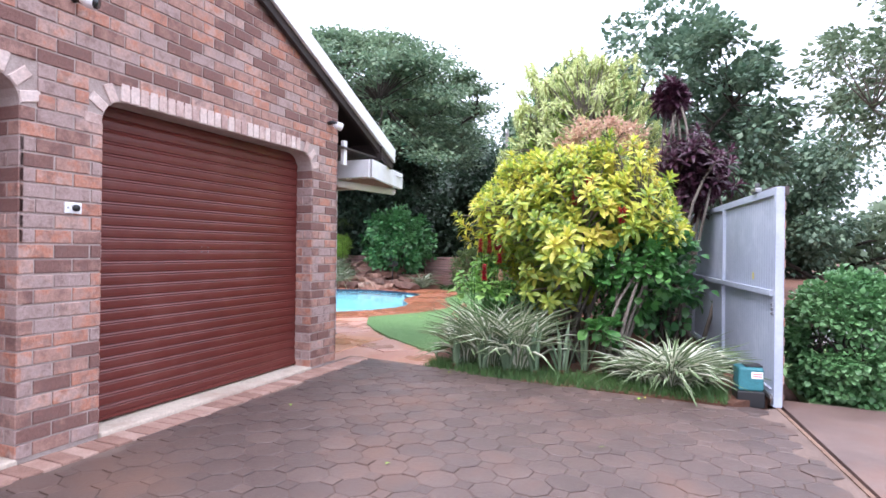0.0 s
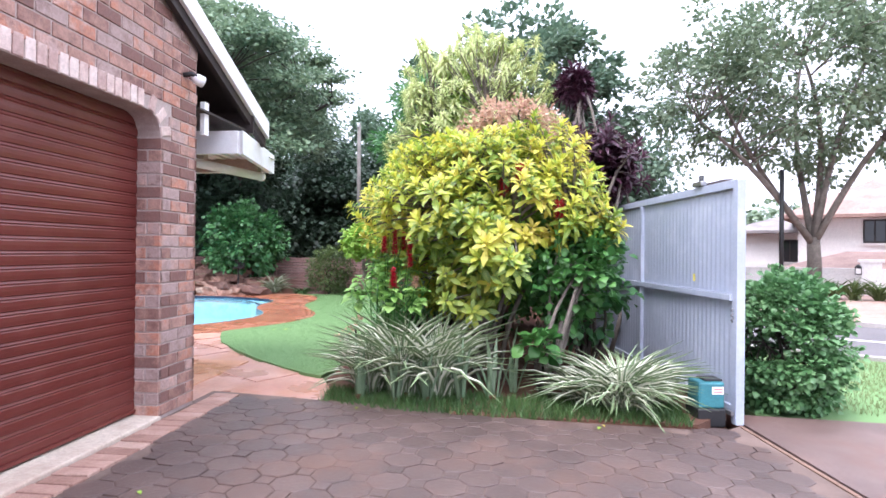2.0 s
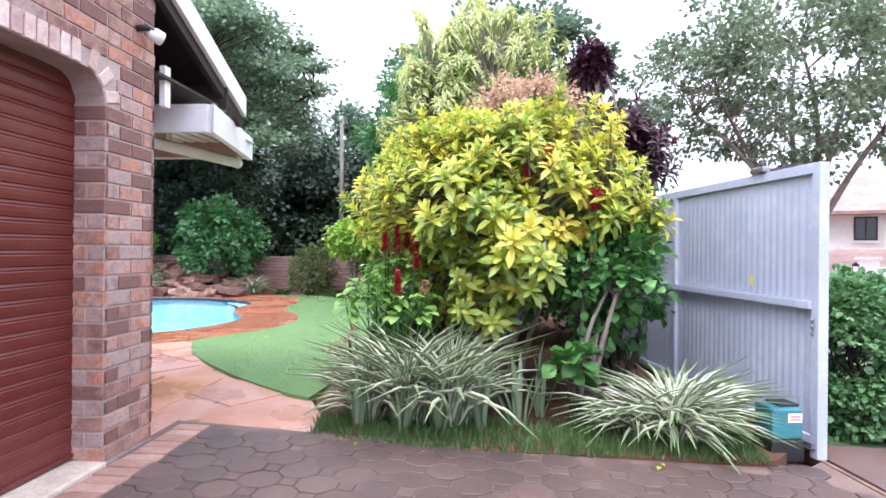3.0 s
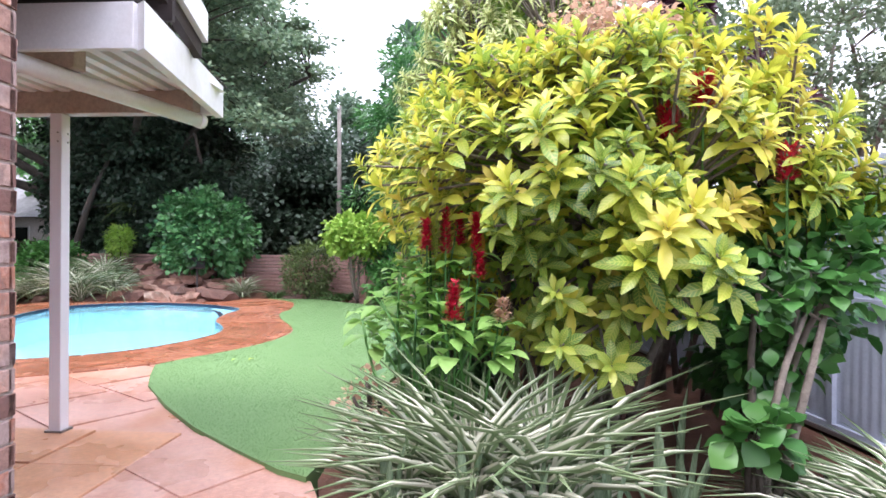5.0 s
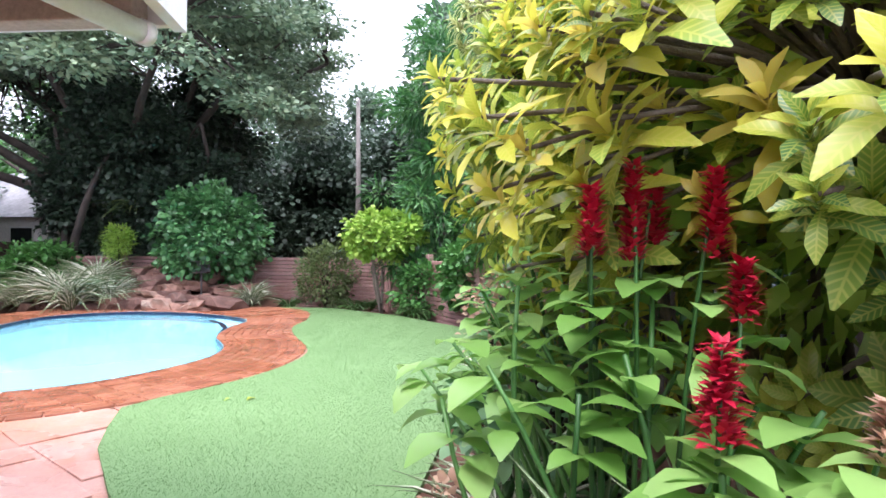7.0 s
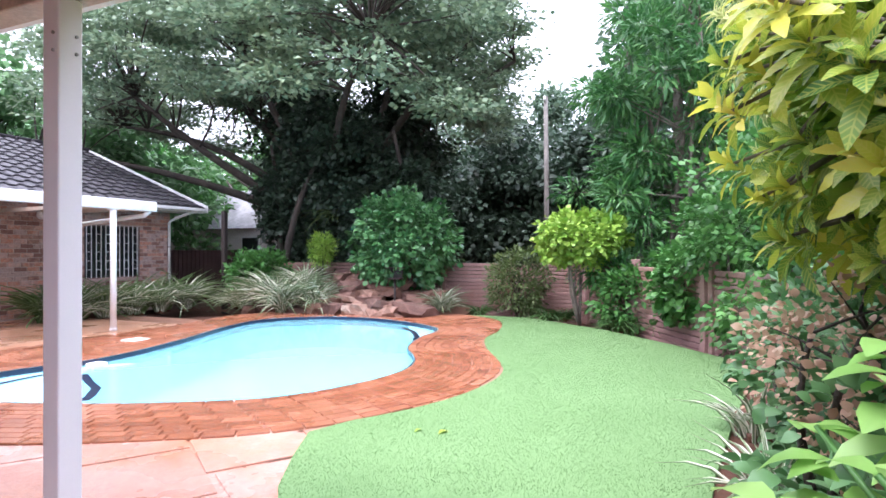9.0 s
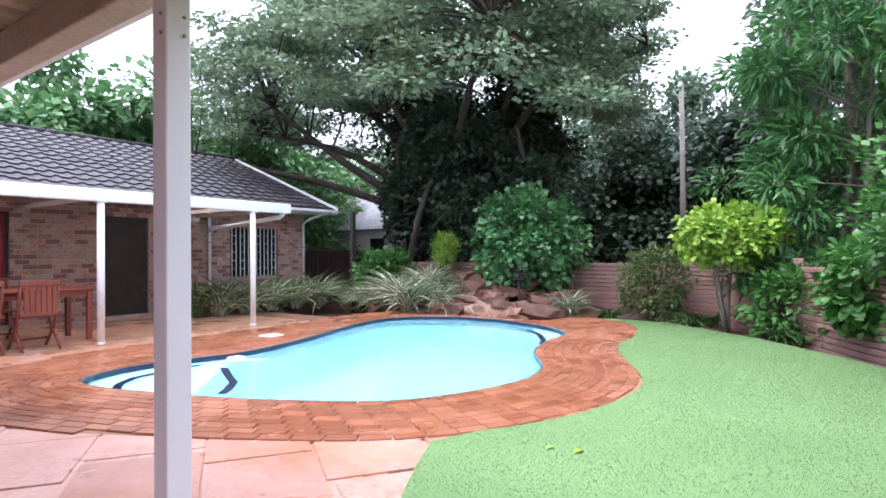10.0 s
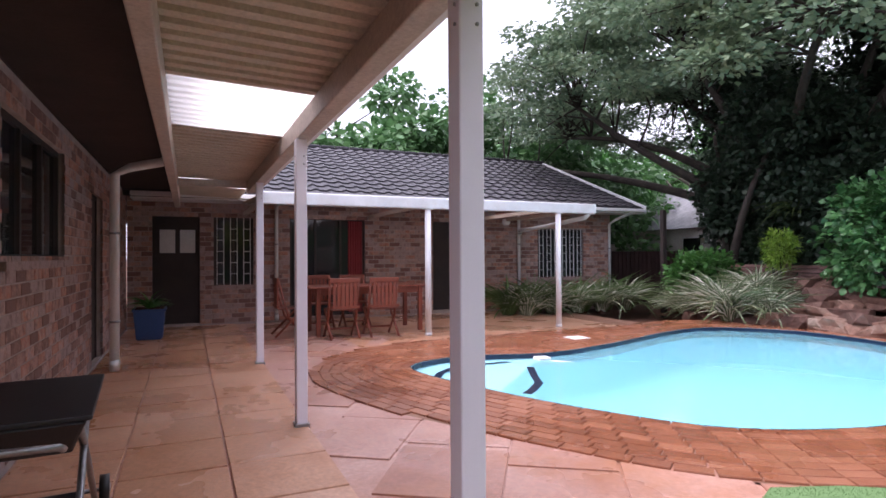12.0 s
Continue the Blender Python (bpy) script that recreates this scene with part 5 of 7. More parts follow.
for w in (9.45, 14.2):
    kb = prism("kerb", [street(-3, w), street(60, w), street(60, w + 0.15), street(-3, w + 0.15)], -0.19, -0.06, KERB)
    tagged(kb, "low concrete kerb beside the road", "kerb", kind="structure")
pv = prism("pavement", [street(-3, 14.36), street(60, 14.36), street(60, 24.9), street(-3, 24.9)], -0.19, -0.08, EDGING)
tagged(pv, "brown paved strip across the road", "pavement", kind="structure")
sw = empty("wall_far_street")
tagged(sw, "low white plastered street wall across the road", "wall", kind="structure")
ang = math.degrees(math.atan2(RU.y, RU.x))
box("panel", 0, 40, 0, 0.2, -0.2, 0.75, PLASTER, sw, m=pose(*street(-4, 25.0), 0, 0, 0, ang))
box("coping", 0, 40, -0.04, 0.24, 0.751, 0.82, PLASTER, sw, m=pose(*street(-4, 25.0), 0, 0, 0, ang))
gp = empty("gate_pillar", (*street(0.0, 24.7), 0), ang)
tagged(gp, "white plastered gate pillar with a black lantern", "pillar", kind="structure")
box("shaft", -0.3, 0.3, -0.3, 0.3, -0.2, 1.05, PLASTER, gp)
box("cap", -0.37, 0.37, -0.37, 0.37, 1.051, 1.15, PLASTER, gp)
lan = empty("wall_lantern", (*street(-0.35, 24.15), 0.62), ang)
tagged(lan, "black metal wall lantern on the white pillar", "lantern")
box("cage", -0.1, 0.1, -0.1, 0.1, 0, 0.26, BLACK, lan, bevel=0.01)
box("pane", -0.075, 0.075, -0.106, -0.101, 0.04, 0.22, PLASTER, lan)
tube("top", [(0, 0, 0.26), (0, 0, 0.36)], [0.12, 0.02], BLACK, lan)
box("bracket", -0.02, 0.02, 0.1, 0.24, 0.1, 0.14, BLACK, lan)


GREY_TILE = surface("grey_brown_roof", [(0.3, (0.16, 0.14, 0.14)), (0.7, (0.27, 0.24, 0.235))], scale=1.2, fine=12, rough=0.8, bump=0.6)


def house(name, label, at, turn, w, d, h, rise, wins, roof_mat):
    hs = empty(name, at, turn)
    tagged(hs, label, "house")
    box("wall", 0, w, 0, d, -0.2, h, PLASTER, hs)
    v = [(-0.7, -0.7, h), (w + 0.7, -0.7, h), (w + 0.7, d + 0.7, h), (-0.7, d + 0.7, h), (d * 0.45, d / 2, h + rise), (w - d * 0.45, d / 2, h + rise)]
    v += [(x, y, z - 0.15) for x, y, z in v[:4]]
    put("roof", mesh_of("roof", v, [(0, 1, 5, 4), (1, 2, 5), (2, 3, 4, 5), (3, 0, 4), (9, 8, 7, 6), (0, 6, 7, 1), (1, 7, 8, 2), (2, 8, 9, 3), (3, 9, 6, 0)], roof_mat), hs, "terracotta tiled hip roof")
    for x, z, ww, hh in wins:
        win = box("window", x, x + ww, -0.05, 0.02, z, z + hh, DARK_WOOD, hs)
        n = max(1, round(ww / 0.55))
        for k in range(n):
            box("pane", x + 0.06 + (ww - 0.06) * k / n, x + (ww - 0.06) * (k + 1) / n, -0.065, -0.052, z + 0.07, z + hh - 0.07, GLASS, win)
        box("sill", x - 0.1, x + ww + 0.1, -0.12, -0.001, z - 0.1, z - 0.02, PLASTER, win)
    return hs


house("white_house", "white two-storey house with a terracotta roof", (*street(-2.8, 32), 0), ang, 16, 8, 3.15, 2.3, [(2.5, 1.85, 0.85, 1.05), (5.2, 1.85, 1.2, 1.05), (9.0, 1.85, 1.6, 1.05)], RED_TILE)
house("white_house", "low white outbuilding with a terracotta roof", (*street(-2.4, 28), 0), ang, 6, 3.4, 0.75, 0.7, [], RED_TILE)
house("white_house", "far white house with a grey-brown roof", (*street(-6.0, 36), 0), ang, 9, 7, 2.6, 1.4, [(2, 0.9, 1.4, 1.2), (5, 0.9, 1.4, 1.2)], GREY_TILE)
house("white_house", "pale bungalow along the road", (*street(24.0, 24), 0), ang, 14, 7, 2.5, 1.9, [(2, 0.9, 1.4, 1.2), (6, 0.9, 1.4, 1.2)], RED_TILE)


def parked_car(at, turn):
    c = empty("parked_car", at, turn)
    tagged(c, "black parked car on the paved strip across the road", "car")
    prof = [(-2.1, 0.35), (-2.15, 0.75), (-1.95, 0.98), (-1.3, 1.05), (-0.75, 1.5), (0.9, 1.55), (1.75, 1.1), (2.1, 1.0), (2.15, 0.4)]
    n = len(prof)
    v = [(x, -0.85 + (0.12 if z > 1.1 else 0), z) for x, z in prof] + [(x, 0.85 - (0.12 if z > 1.1 else 0), z) for x, z in prof]
    bm = bmesh.new()
    vs = [bm.verts.new(p) for p in v]
    bm.faces.new(vs[:n])
    bm.faces.new(list(reversed(vs[n:])))
    for i in range(n):
        k = (i + 1) % n
        bm.faces.new((vs[k], vs[i], vs[n + i], vs[n + k]))
    bmesh.ops.bevel(bm, geom=bm.edges[:], offset=0.05, segments=2, affect="EDGES")
    part("body", bm, CAR, c)
    put("windscreen", mesh_of("windscreen", [(-1.27, -0.66, 1.1), (-1.27, 0.66, 1.1), (-0.8, 0.62, 1.47), (-0.8, -0.62, 1.47)], [(0, 1, 2, 3)], GLASS), c)
    for x in (-1.35, 1.35):
        for y in (-0.8, 0.8):
            w = tube("wheel", [(x, y - 0.1, 0.32), (x, y + 0.1, 0.32)], 0.32, BLACK, c, sides=20)
            tube("rim", [(x, y - 0.11, 0.32), (x, y + 0.11, 0.32)], 0.2, CHROME, w, sides=16)
    for y in (-0.6, 0.6):
        box("headlight", -2.17, -2.05, y - 0.18, y + 0.18, 0.74, 0.86, CHROME, c, "clear headlight", bevel=0.02)
    box("grille", -2.18, -2.12, -0.35, 0.35, 0.6, 0.8, CHROME, c, bevel=0.01)
    box("number_plate", -2.2, -2.16, -0.25, 0.25, 0.45, 0.55, LABEL, c)
    return c


parked_car((*street(2.2, 17.4), -0.08), ang + 60)
lamp_post = empty("street_pole", (*street(-2.4, 22.0), -0.08))
tagged(lamp_post, "thin dark metal street pole across the road", "pole")
tube("shaft", [(0, 0, -0.1), (0, 0, 4.2)], 0.07, BLACK, lamp_post)

# ---- plants ----
def template(kind):
    """A leaf, along y from 0 to 1 and across x from -1 to 1: corners, triangles and the same as leaf coordinates."""
    if kind == "chip":
        v = [(0, 0, 0), (-1, 0.45, 0.06), (0, 1, -0.12), (1, 0.45, 0.06)]
        t = [(0, 3, 1), (1, 3, 2)]
    else:
        widths = {"paddle": (0.3, 0.55, 0.92, 1.0, 0.14), "oval": (0.12, 0.7, 1.0, 0.72, 0.05), "sword": (0.7, 0.9, 1.0, 0.8, 0.06), "blade": (0.8, 1.0, 0.95, 0.7, 0.06)}[kind]
        arch = {"paddle": (0, 0.05, 0.04, -0.06, -0.2), "oval": (0, 0.05, 0.05, -0.03, -0.18), "sword": (0, 0.01, 0.02, 0.01, -0.02), "blade": (0, 0.05, 0.0, -0.2, -0.55)}[kind]
        fold = 0.12 if kind != "sword" else 0.06
        v, t = [], []
        for i, (w, a) in enumerate(zip(widths, arch)):
            y = i / 4
            v += [(-w, y, a + fold * w * 0.4), (0, y, a), (w, y, a + fold * w * 0.4)]
        for i in range(4):
            o = 3 * i
            t += [(o, o + 1, o + 4), (o, o + 4, o + 3), (o + 1, o + 2, o + 5), (o + 1, o + 5, o + 4)]
    v, t = np.array(v, float), np.array(t)
    return v, t, v[:, :2].copy()


TEMPLATES = {k: template(k) for k in ("chip", "paddle", "oval", "sword", "blade")}


def leaf_mesh(name, kind, P, D, L, W, material, U=None, rng=None):
    """Leaves at P, pointing along D, of lengths L and half widths W, their upper sides towards U."""
    v, t, uv = TEMPLATES[kind]
    n = len(P)
    D = D / (np.linalg.norm(D, axis=1, keepdims=True) + 1e-9)
    if U is None:
        U = np.tile([0.0, 0.0, 1.0], (n, 1)) + (rng.normal(0, 0.5, (n, 3)) if rng is not None else 0)
    S = np.cross(D, U)
    S /= np.linalg.norm(S, axis=1, keepdims=True) + 1e-9
    N = np.cross(S, D)
    V = P[:, None] + D[:, None] * (L[:, None] * v[:, 1])[..., None] + S[:, None] * (W[:, None] * v[:, 0])[..., None] + N[:, None] * (L[:, None] * v[:, 2])[..., None]
    T = (np.arange(n) * len(v))[:, None, None] + t[None]
    return fast_mesh(name, V.reshape(-1, 3), T.reshape(-1, 3), material, np.tile(uv, (n, 1)), kind != "chip")


def ball_points(rng, n, c, r, shell=0.55):
    """Points in an ellipsoid, most of them near its skin."""
    d = rng.normal(0, 1, (n, 3))
    d /= np.linalg.norm(d, axis=1, keepdims=True)
    k = shell + (1 - shell) * rng.uniform(0, 1, n) ** 0.6
    return np.asarray(c) + d * np.asarray(r) * k[:, None], d


def clump_leaves(rng, clumps, per, size, droop=0.0, flat=1.0):
    """Leaves in clumps (centre, radius, outward way): places and ways."""
    C, R, O = clumps
    idx = np.repeat(np.arange(len(C)), per)
    n = len(idx)
    d = rng.normal(0, 1, (n, 3))
    d /= np.linalg.norm(d, axis=1, keepdims=True)
    P = C[idx] + d * R[idx] * rng.uniform(0.25, 1.0, n)[:, None]
    D = d + 0.7 * O[idx] + rng.normal(0, 0.35, (n, 3))
    D[:, 2] = D[:, 2] * flat - droop
    L = size * rng.uniform(0.6, 1.35, n)
    return P, D, L


def limb(a, b, r0, r1, rng, sag=0.12, steps=6):
    a, b = Vector(a), Vector(b)
    d = (b - a).length
    off = Vector((rng.uniform(-1, 1), rng.uniform(-1, 1), rng.uniform(0.2, 1.0))) * d * sag
    pts = [a.lerp(b, k / steps) + off * math.sin(math.pi * k / steps) for k in range(steps + 1)]
    return pts, [r0 + (r1 - r0) * k / steps for k in range(steps + 1)]


def wood_mesh(name, limbs, material, sides=7):
    V, F = [], []
    for pts, rad in limbs:
        v, f = tube_mesh(name, pts, rad, material, sides)
        o = len(V)
        V += v
        F += [tuple(o + i for i in q) for q in f]
    return mesh_of(name, V, F, material, True)


def tree(name, label, trunk, forks, clumps, per, size, material, bark, seed, kind="chip", width=0.4, droop=0.0, category="tree", thing_kind="", twigs=1.0, flat=1.0):
    """A tree or shrub: trunk (points, radii), forks from which limbs go out to the clumps, and leaves."""
    rng = np.random.default_rng(seed)
    r2 = random.Random(seed)
    t = empty(name, tuple(trunk[0][0]))
    base = Vector(trunk[0][0])
    C, R, O = clumps
    limbs = [([Vector(p) for p in trunk[0]], list(trunk[1]))]
    for f in forks:
        limbs.append(f)
    tips = [f[0][-1] for f in forks] or [Vector(trunk[0][-1])]
    mids = [p for f in forks for p in f[0][2:]] or [Vector(trunk[0][-1])]
    r_end = (forks[0][1][-1] if forks else trunk[1][-1])
    for c in C:
        if r2.random() > twigs:
            continue
        src = min(mids, key=lambda p: (p - Vector(c)).length + r2.uniform(0, 0.6))
        limbs.append(limb(src, c, r_end * 0.7, r_end * 0.18, r2, 0.08, 4))
    me = wood_mesh("trunk", limbs, bark)
    me.transform(Matrix.Translation(-base))
    put("trunk", me, t)
    P, D, L = clump_leaves(rng, clumps, per, size, droop, flat)
    me = leaf_mesh("crown", kind, P, D, L, L * width, material, rng=rng)
    me.transform(Matrix.Translation(-base))
    put("crown", me, t)
    return tagged(t, label, category, kind=thing_kind)


def crown_clumps(rng, n, c, r, clump, shell=0.5):
    P, d = ball_points(rng, n, c, r, shell)
    return P, np.outer(rng.uniform(0.7, 1.3, n), np.asarray(clump)), d


def shrub(name, label, base, c, r, n, clump, per, size, material, seed, width=0.42, kind="chip", bark=None, category="shrub", shell=0.55, droop=0.1):
    rng = np.random.default_rng(seed)
    r2 = random.Random(seed)
    clumps = crown_clumps(rng, n, c, r, clump, shell)
    b = Vector(base)
    mid = b.lerp(Vector(c), 0.6)
    forks = [limb(b, Vector(c) + Vector((r2.uniform(-0.5, 0.5) * r[0], r2.uniform(-0.5, 0.5) * r[1], r2.uniform(-0.3, 0.5) * r[2])), 0.02 + 0.01 * r[2], 0.01, r2) for _ in range(5)]
    return tree(name, label, ([b, mid], [0.03, 0.02]), forks, clumps, per, size, material, bark or DARK_BARK, seed, kind, width, droop, category, twigs=0.5)


# -- the spreading acacia --
def acacia():
    rng = np.random.default_rng(11)
    r2 = random.Random(11)
    base = Vector((-11.9, 20.0, -0.2))
    n = 470
    ang, rad = rng.uniform(0, 2 * np.pi, n), 9.6 * np.sqrt(rng.uniform(0.0, 1, n))
    ox = np.cos(ang) * rad * 1.1
    x, y = base.x - 0.3 + np.where(ox > 0, ox * 0.66, ox), base.y + np.sin(ang) * rad * 0.62
    dome = 1 - (rad / 9.6) ** 2
    z = 7.1 + 2.3 * dome - 0.7 * np.clip((x + 8.5) / 3.0, 0, 1) - rng.choice([0.0, 0.7, 1.4, 2.1, 2.8], n, p=[0.3, 0.22, 0.2, 0.16, 0.12])
    bare = (np.abs(x + 2.5 + 0.23 * (y - 5.0)) < 1.3) & (z < 7.3)
    C = np.c_[x, y, z][~bare]
    n = len(C)
    s = rng.uniform(0.75, 1.35, n)
    R = np.c_[s, s, s * 0.17]
    O = np.tile([0, 0, 0.1], (n, 1))
    trunk = ([base, base + Vector((0.15, 0, 1.2)), base + Vector((0.1, 0.1, 2.4))], [0.55, 0.42, 0.36])
    forks = []
    for dx, dy, dz in ((-7.5, -1.5, 5.6), (-5.0, 1.0, 6.6), (-2.0, -2.0, 7.2), (1.5, 1.0, 7.6), (4.5, -1.0, 6.8), (4.6, 2.2, 7.2), (-8.5, -3.5, 4.6), (3.0, -3.5, 6.4), (-4.0, -3.8, 5.6)):
        forks.append(limb(base + Vector((0, 0, 1.9)), base + Vector((dx, dy, dz)), 0.17, 0.05, r2, 0.1, 8))
    return tree("acacia_tree", "wide flat-topped acacia with dark spreading limbs and feathery leaves", trunk, forks, (C, R, O), 290, 0.14, L_ACACIA, DARK_BARK, 11, width=0.36, flat=0.35)


acacia()


def understory(name, label, x0, x1, y0, y1, z0, z1, n, per, size, material, seed, clump=(0.9, 0.9, 0.7)):
    rng = np.random.default_rng(seed)
    C = np.c_[rng.uniform(x0, x1, n), rng.uniform(y0, y1, n), z0 + (z1 - z0) * rng.uniform(0, 1, n) ** 0.9]
    C[:, 2] *= 0.82 + 0.18 * np.sin(C[:, 0] * 1.3 + seed)
    R = np.outer(rng.uniform(0.7, 1.3, n), clump)
    r2 = random.Random(seed)
    base = Vector(((x0 + x1) / 2, (y0 + y1) / 2, -0.2))
    forks = [limb(Vector((r2.uniform(x0, x1), r2.uniform(y0, y1), -0.2)), Vector((r2.uniform(x0, x1), r2.uniform(y0, y1), z1 * 0.8)), 0.13, 0.04, r2, 0.08) for _ in range(7)]
    return tree(name, label, ([base, base + Vector((0, 0, z1 * 0.6))], [0.2, 0.1]), forks, (C, R, np.zeros((n, 3))), per, size, material, DARK_BARK, seed, droop=0.3, width=0.42, twigs=0.4)


# the shade under and behind the acacia is put into these leaves' colour
understory("shade_tree", "dense evergreen trees, leaves darkened for the shade of the acacia", -15.2, -10.2, 20.6, 23.8, 0.4, 7.2, 150, 400, 0.17, L_SHADE_DARK, 21)
understory("shade_tree", "dense broadleaved trees beyond the boundary wall, leaves darkened for shade", -17, -2.5, 30.5, 34.5, 0.5, 7.4, 180, 360, 0.26, L_SHADE_DARK, 22, (1.4, 1.4, 1.0))
understory("shade_tree", "low shrubbery under the acacia, leaves darkened for shade", -13.6, -8.8, 18.2, 19.6, 0.2, 5.4, 120, 400, 0.14, L_SHADE_DARK, 23, (0.65, 0.5, 0.6))
def dome_tree(name, label, base, c, r, n, per, size, material, seed, clump):
    rng = np.random.default_rng(seed)
    r2 = random.Random(seed)
    clumps = crown_clumps(rng, n, c, r, clump, 0.4)
    b = Vector(base)
    forks = [limb(b + Vector((0, 0, c[2] * 0.35)), Vector(c) + Vector((r2.uniform(-0.7, 0.7) * r[0], r2.uniform(-0.7, 0.7) * r[1], r2.uniform(-0.2, 0.6) * r[2])), 0.14, 0.05, r2) for _ in range(7)]
    return tree(name, label, ([b, b + Vector((0.1, 0, c[2] * 0.4))], [0.3, 0.2]), forks, clumps, per, size, material, DARK_BARK, seed, droop=0.25, width=0.4, twigs=0.6)


dome_tree("garden_tree", "tall blue-green tree beyond the lawn", (-0.4, 22.5, -0.2), (-0.2, 22.5, 6.0), (4.8, 3.0, 4.5), 170, 150, 0.22, L_BLUE, 24, (0.75, 0.75, 0.45))
understory("far_tree", "distant trees along the street", 3, 30, 42, 50, 0.6, 4.2, 110, 130, 0.5, L_STREET, 28, (2.0, 2.0, 1.2))
understory("far_tree", "distant trees at the end of the street", 26, 50, 2, 30, 1.0, 8.0, 130, 130, 0.5, L_STREET, 29, (2.2, 2.2, 1.3))
understory("far_tree", "distant green trees closing the view", -34, -16, 26, 36, 1.0, 8.5, 150, 360, 0.26, L_GREEN, 25, (1.7, 1.7, 1.1))
understory("far_tree", "distant dark green trees behind the garden", -20, 10, 37, 44, 1.0, 11.3, 230, 340, 0.28, L_BLUE, 26, (1.7, 1.7, 1.1))
understory("far_tree", "green trees rising behind the house roof", -36, -22, 6, 24, 1.5, 8.2, 170, 420, 0.32, L_HEDGE, 27, (1.6, 1.6, 1.0))


def bamboo_tree():
    rng = np.random.default_rng(31)
    r2 = random.Random(31)
    base = Vector((-2.7, 17.6, -0.2))
    n = 120
    z = rng.uniform(0.6, 6.5, n)
    ang, rad = rng.uniform(0, 6.28, n), np.sqrt(rng.uniform(0, 1, n)) * (2.1 - 0.9 * np.abs(z / 6.5 - 0.4))
    C = np.c_[base.x + np.cos(ang) * rad, base.y + np.sin(ang) * rad, z]
    R = np.outer(rng.uniform(0.7, 1.2, n), (0.5, 0.5, 0.4))
    O = np.c_[np.cos(ang), np.sin(ang), np.zeros(n)] * 0.4
    forks = [limb(base + Vector((r2.uniform(-0.4, 0.4), r2.uniform(-0.4, 0.4), 0)), base + Vector((r2.uniform(-1.2, 1.2), r2.uniform(-1.2, 1.2), r2.uniform(4.6, 6.3))), 0.05, 0.03, r2, 0.05, 8) for _ in range(7)]
    return tree("yellowwood_tree", "tall narrow-leaved green tree at the edge of the lawn", ([base, base + Vector((0, 0, 5))], [0.16, 0.08]), forks, (C, R, O), 170, 0.24, L_BAMBOO, BARK, 31, width=0.1, droop=0.2)


bamboo_tree()
shrub("round_shrub", "round glossy deep green shrub behind the rockery", (-8.3, 17.0, 0), (-8.35, 17.0, 1.55), (1.15, 1.0, 1.05), 70, (0.34, 0.34, 0.3), 75, 0.12, L_DEEP, 41, 0.42, "oval")
shrub("golden_conifer", "small golden-green ball conifer on the rockery", (-10.75, 17.3, 0.3), (-10.75, 17.3, 1.35), (0.27, 0.27, 0.42), 45, (0.1, 0.1, 0.14), 70, 0.09, L_LIME, 42, 0.12)
shrub("olive_shrub", "soft olive-green shrub against the boundary wall", (-5.75, 17.1, -0.1), (-5.75, 17.1, 0.62), (0.72, 0.4, 0.66), 70, (0.2, 0.2, 0.2), 60, 0.09, L_OLIVE, 43, 0.2)
shrub("standard_tree", "small lime-green round-headed tree on a pale stem", (-4.33, 16.15, -0.1), (-4.33, 16.15, 1.5), (0.82, 0.7, 0.45), 80, (0.2, 0.2, 0.16), 50, 0.1, L_LIME, 44, 0.45, "oval", BARK, "tree")
shrub("leafy_shrub", "green leafy shrub at the lawn edge", (-2.45, 14.75, -0.1), (-2.45, 14.75, 0.85), (0.6, 0.5, 0.6), 70, (0.22, 0.22, 0.18), 28, 0.12, L_GREEN, 45, 0.45, "oval")
shrub("dark_shrub", "green shrub in the shade at the lawn edge", (-1.7, 13.2, -0.1), (-1.6, 13.4, 1.4), (1.0, 1.6, 1.3), 90, (0.35, 0.35, 0.3), 110, 0.09, L_GREEN, 46, 0.4)
shrub("dark_shrub", "green shrub deep in the flower bed", (-0.6, 10.2, -0.1), (-0.6, 10.2, 1.3), (1.0, 1.3, 1.2), 80, (0.35, 0.35, 0.3), 110, 0.09, L_GREEN, 47, 0.4)
shrub("dark_shrub", "low dark undergrowth by the boundary wall", (-3.3, 16.0, -0.1), (-3.3, 15.9, 0.5), (0.7, 0.5, 0.5), 40, (0.25, 0.25, 0.2), 50, 0.12, L_GREEN, 48, 0.3)
shrub("bank_shrub", "green shrub at the top of the rockery", (-12.1, 16.6, 0), (-12.1, 16.6, 0.75), (0.9, 0.5, 0.5), 60, (0.22, 0.22, 0.2), 45, 0.11, L_GREEN, 49, 0.4)
shrub("pink_shrub", "loose shrub with dry pinkish leaves", (-1.95, 8.3, 0), (-1.9, 8.35, 0.88), (0.36, 0.5, 0.38), 50, (0.12, 0.12, 0.11), 20, 0.036, L_PINKISH, 50, 0.42, "oval")
shrub("bed_shrub", "mixed green shrub at the edge of the flower bed", (-1.85, 7.9, 0), (-1.85, 7.95, 0.45), (0.4, 0.7, 0.42), 55, (0.15, 0.15, 0.13), 22, 0.085, L_HEDGE, 58, 0.42, "oval")
shrub("bed_shrub", "dark green shrub along the lawn edge", (-1.85, 9.7, 0), (-1.8, 9.7, 0.55), (0.42, 0.9, 0.5), 55, (0.16, 0.16, 0.14), 30, 0.08, L_HEDGE, 59, 0.42, "oval")
shrub("pink_shrub", "low shrub with dry pinkish leaves at the bed edge", (-2.2, 6.45, 0), (-2.22, 6.5, 0.4), (0.16, 0.22, 0.16), 14, (0.08, 0.08, 0.07), 9, 0.035, L_PINKISH, 51, 0.42, "oval")
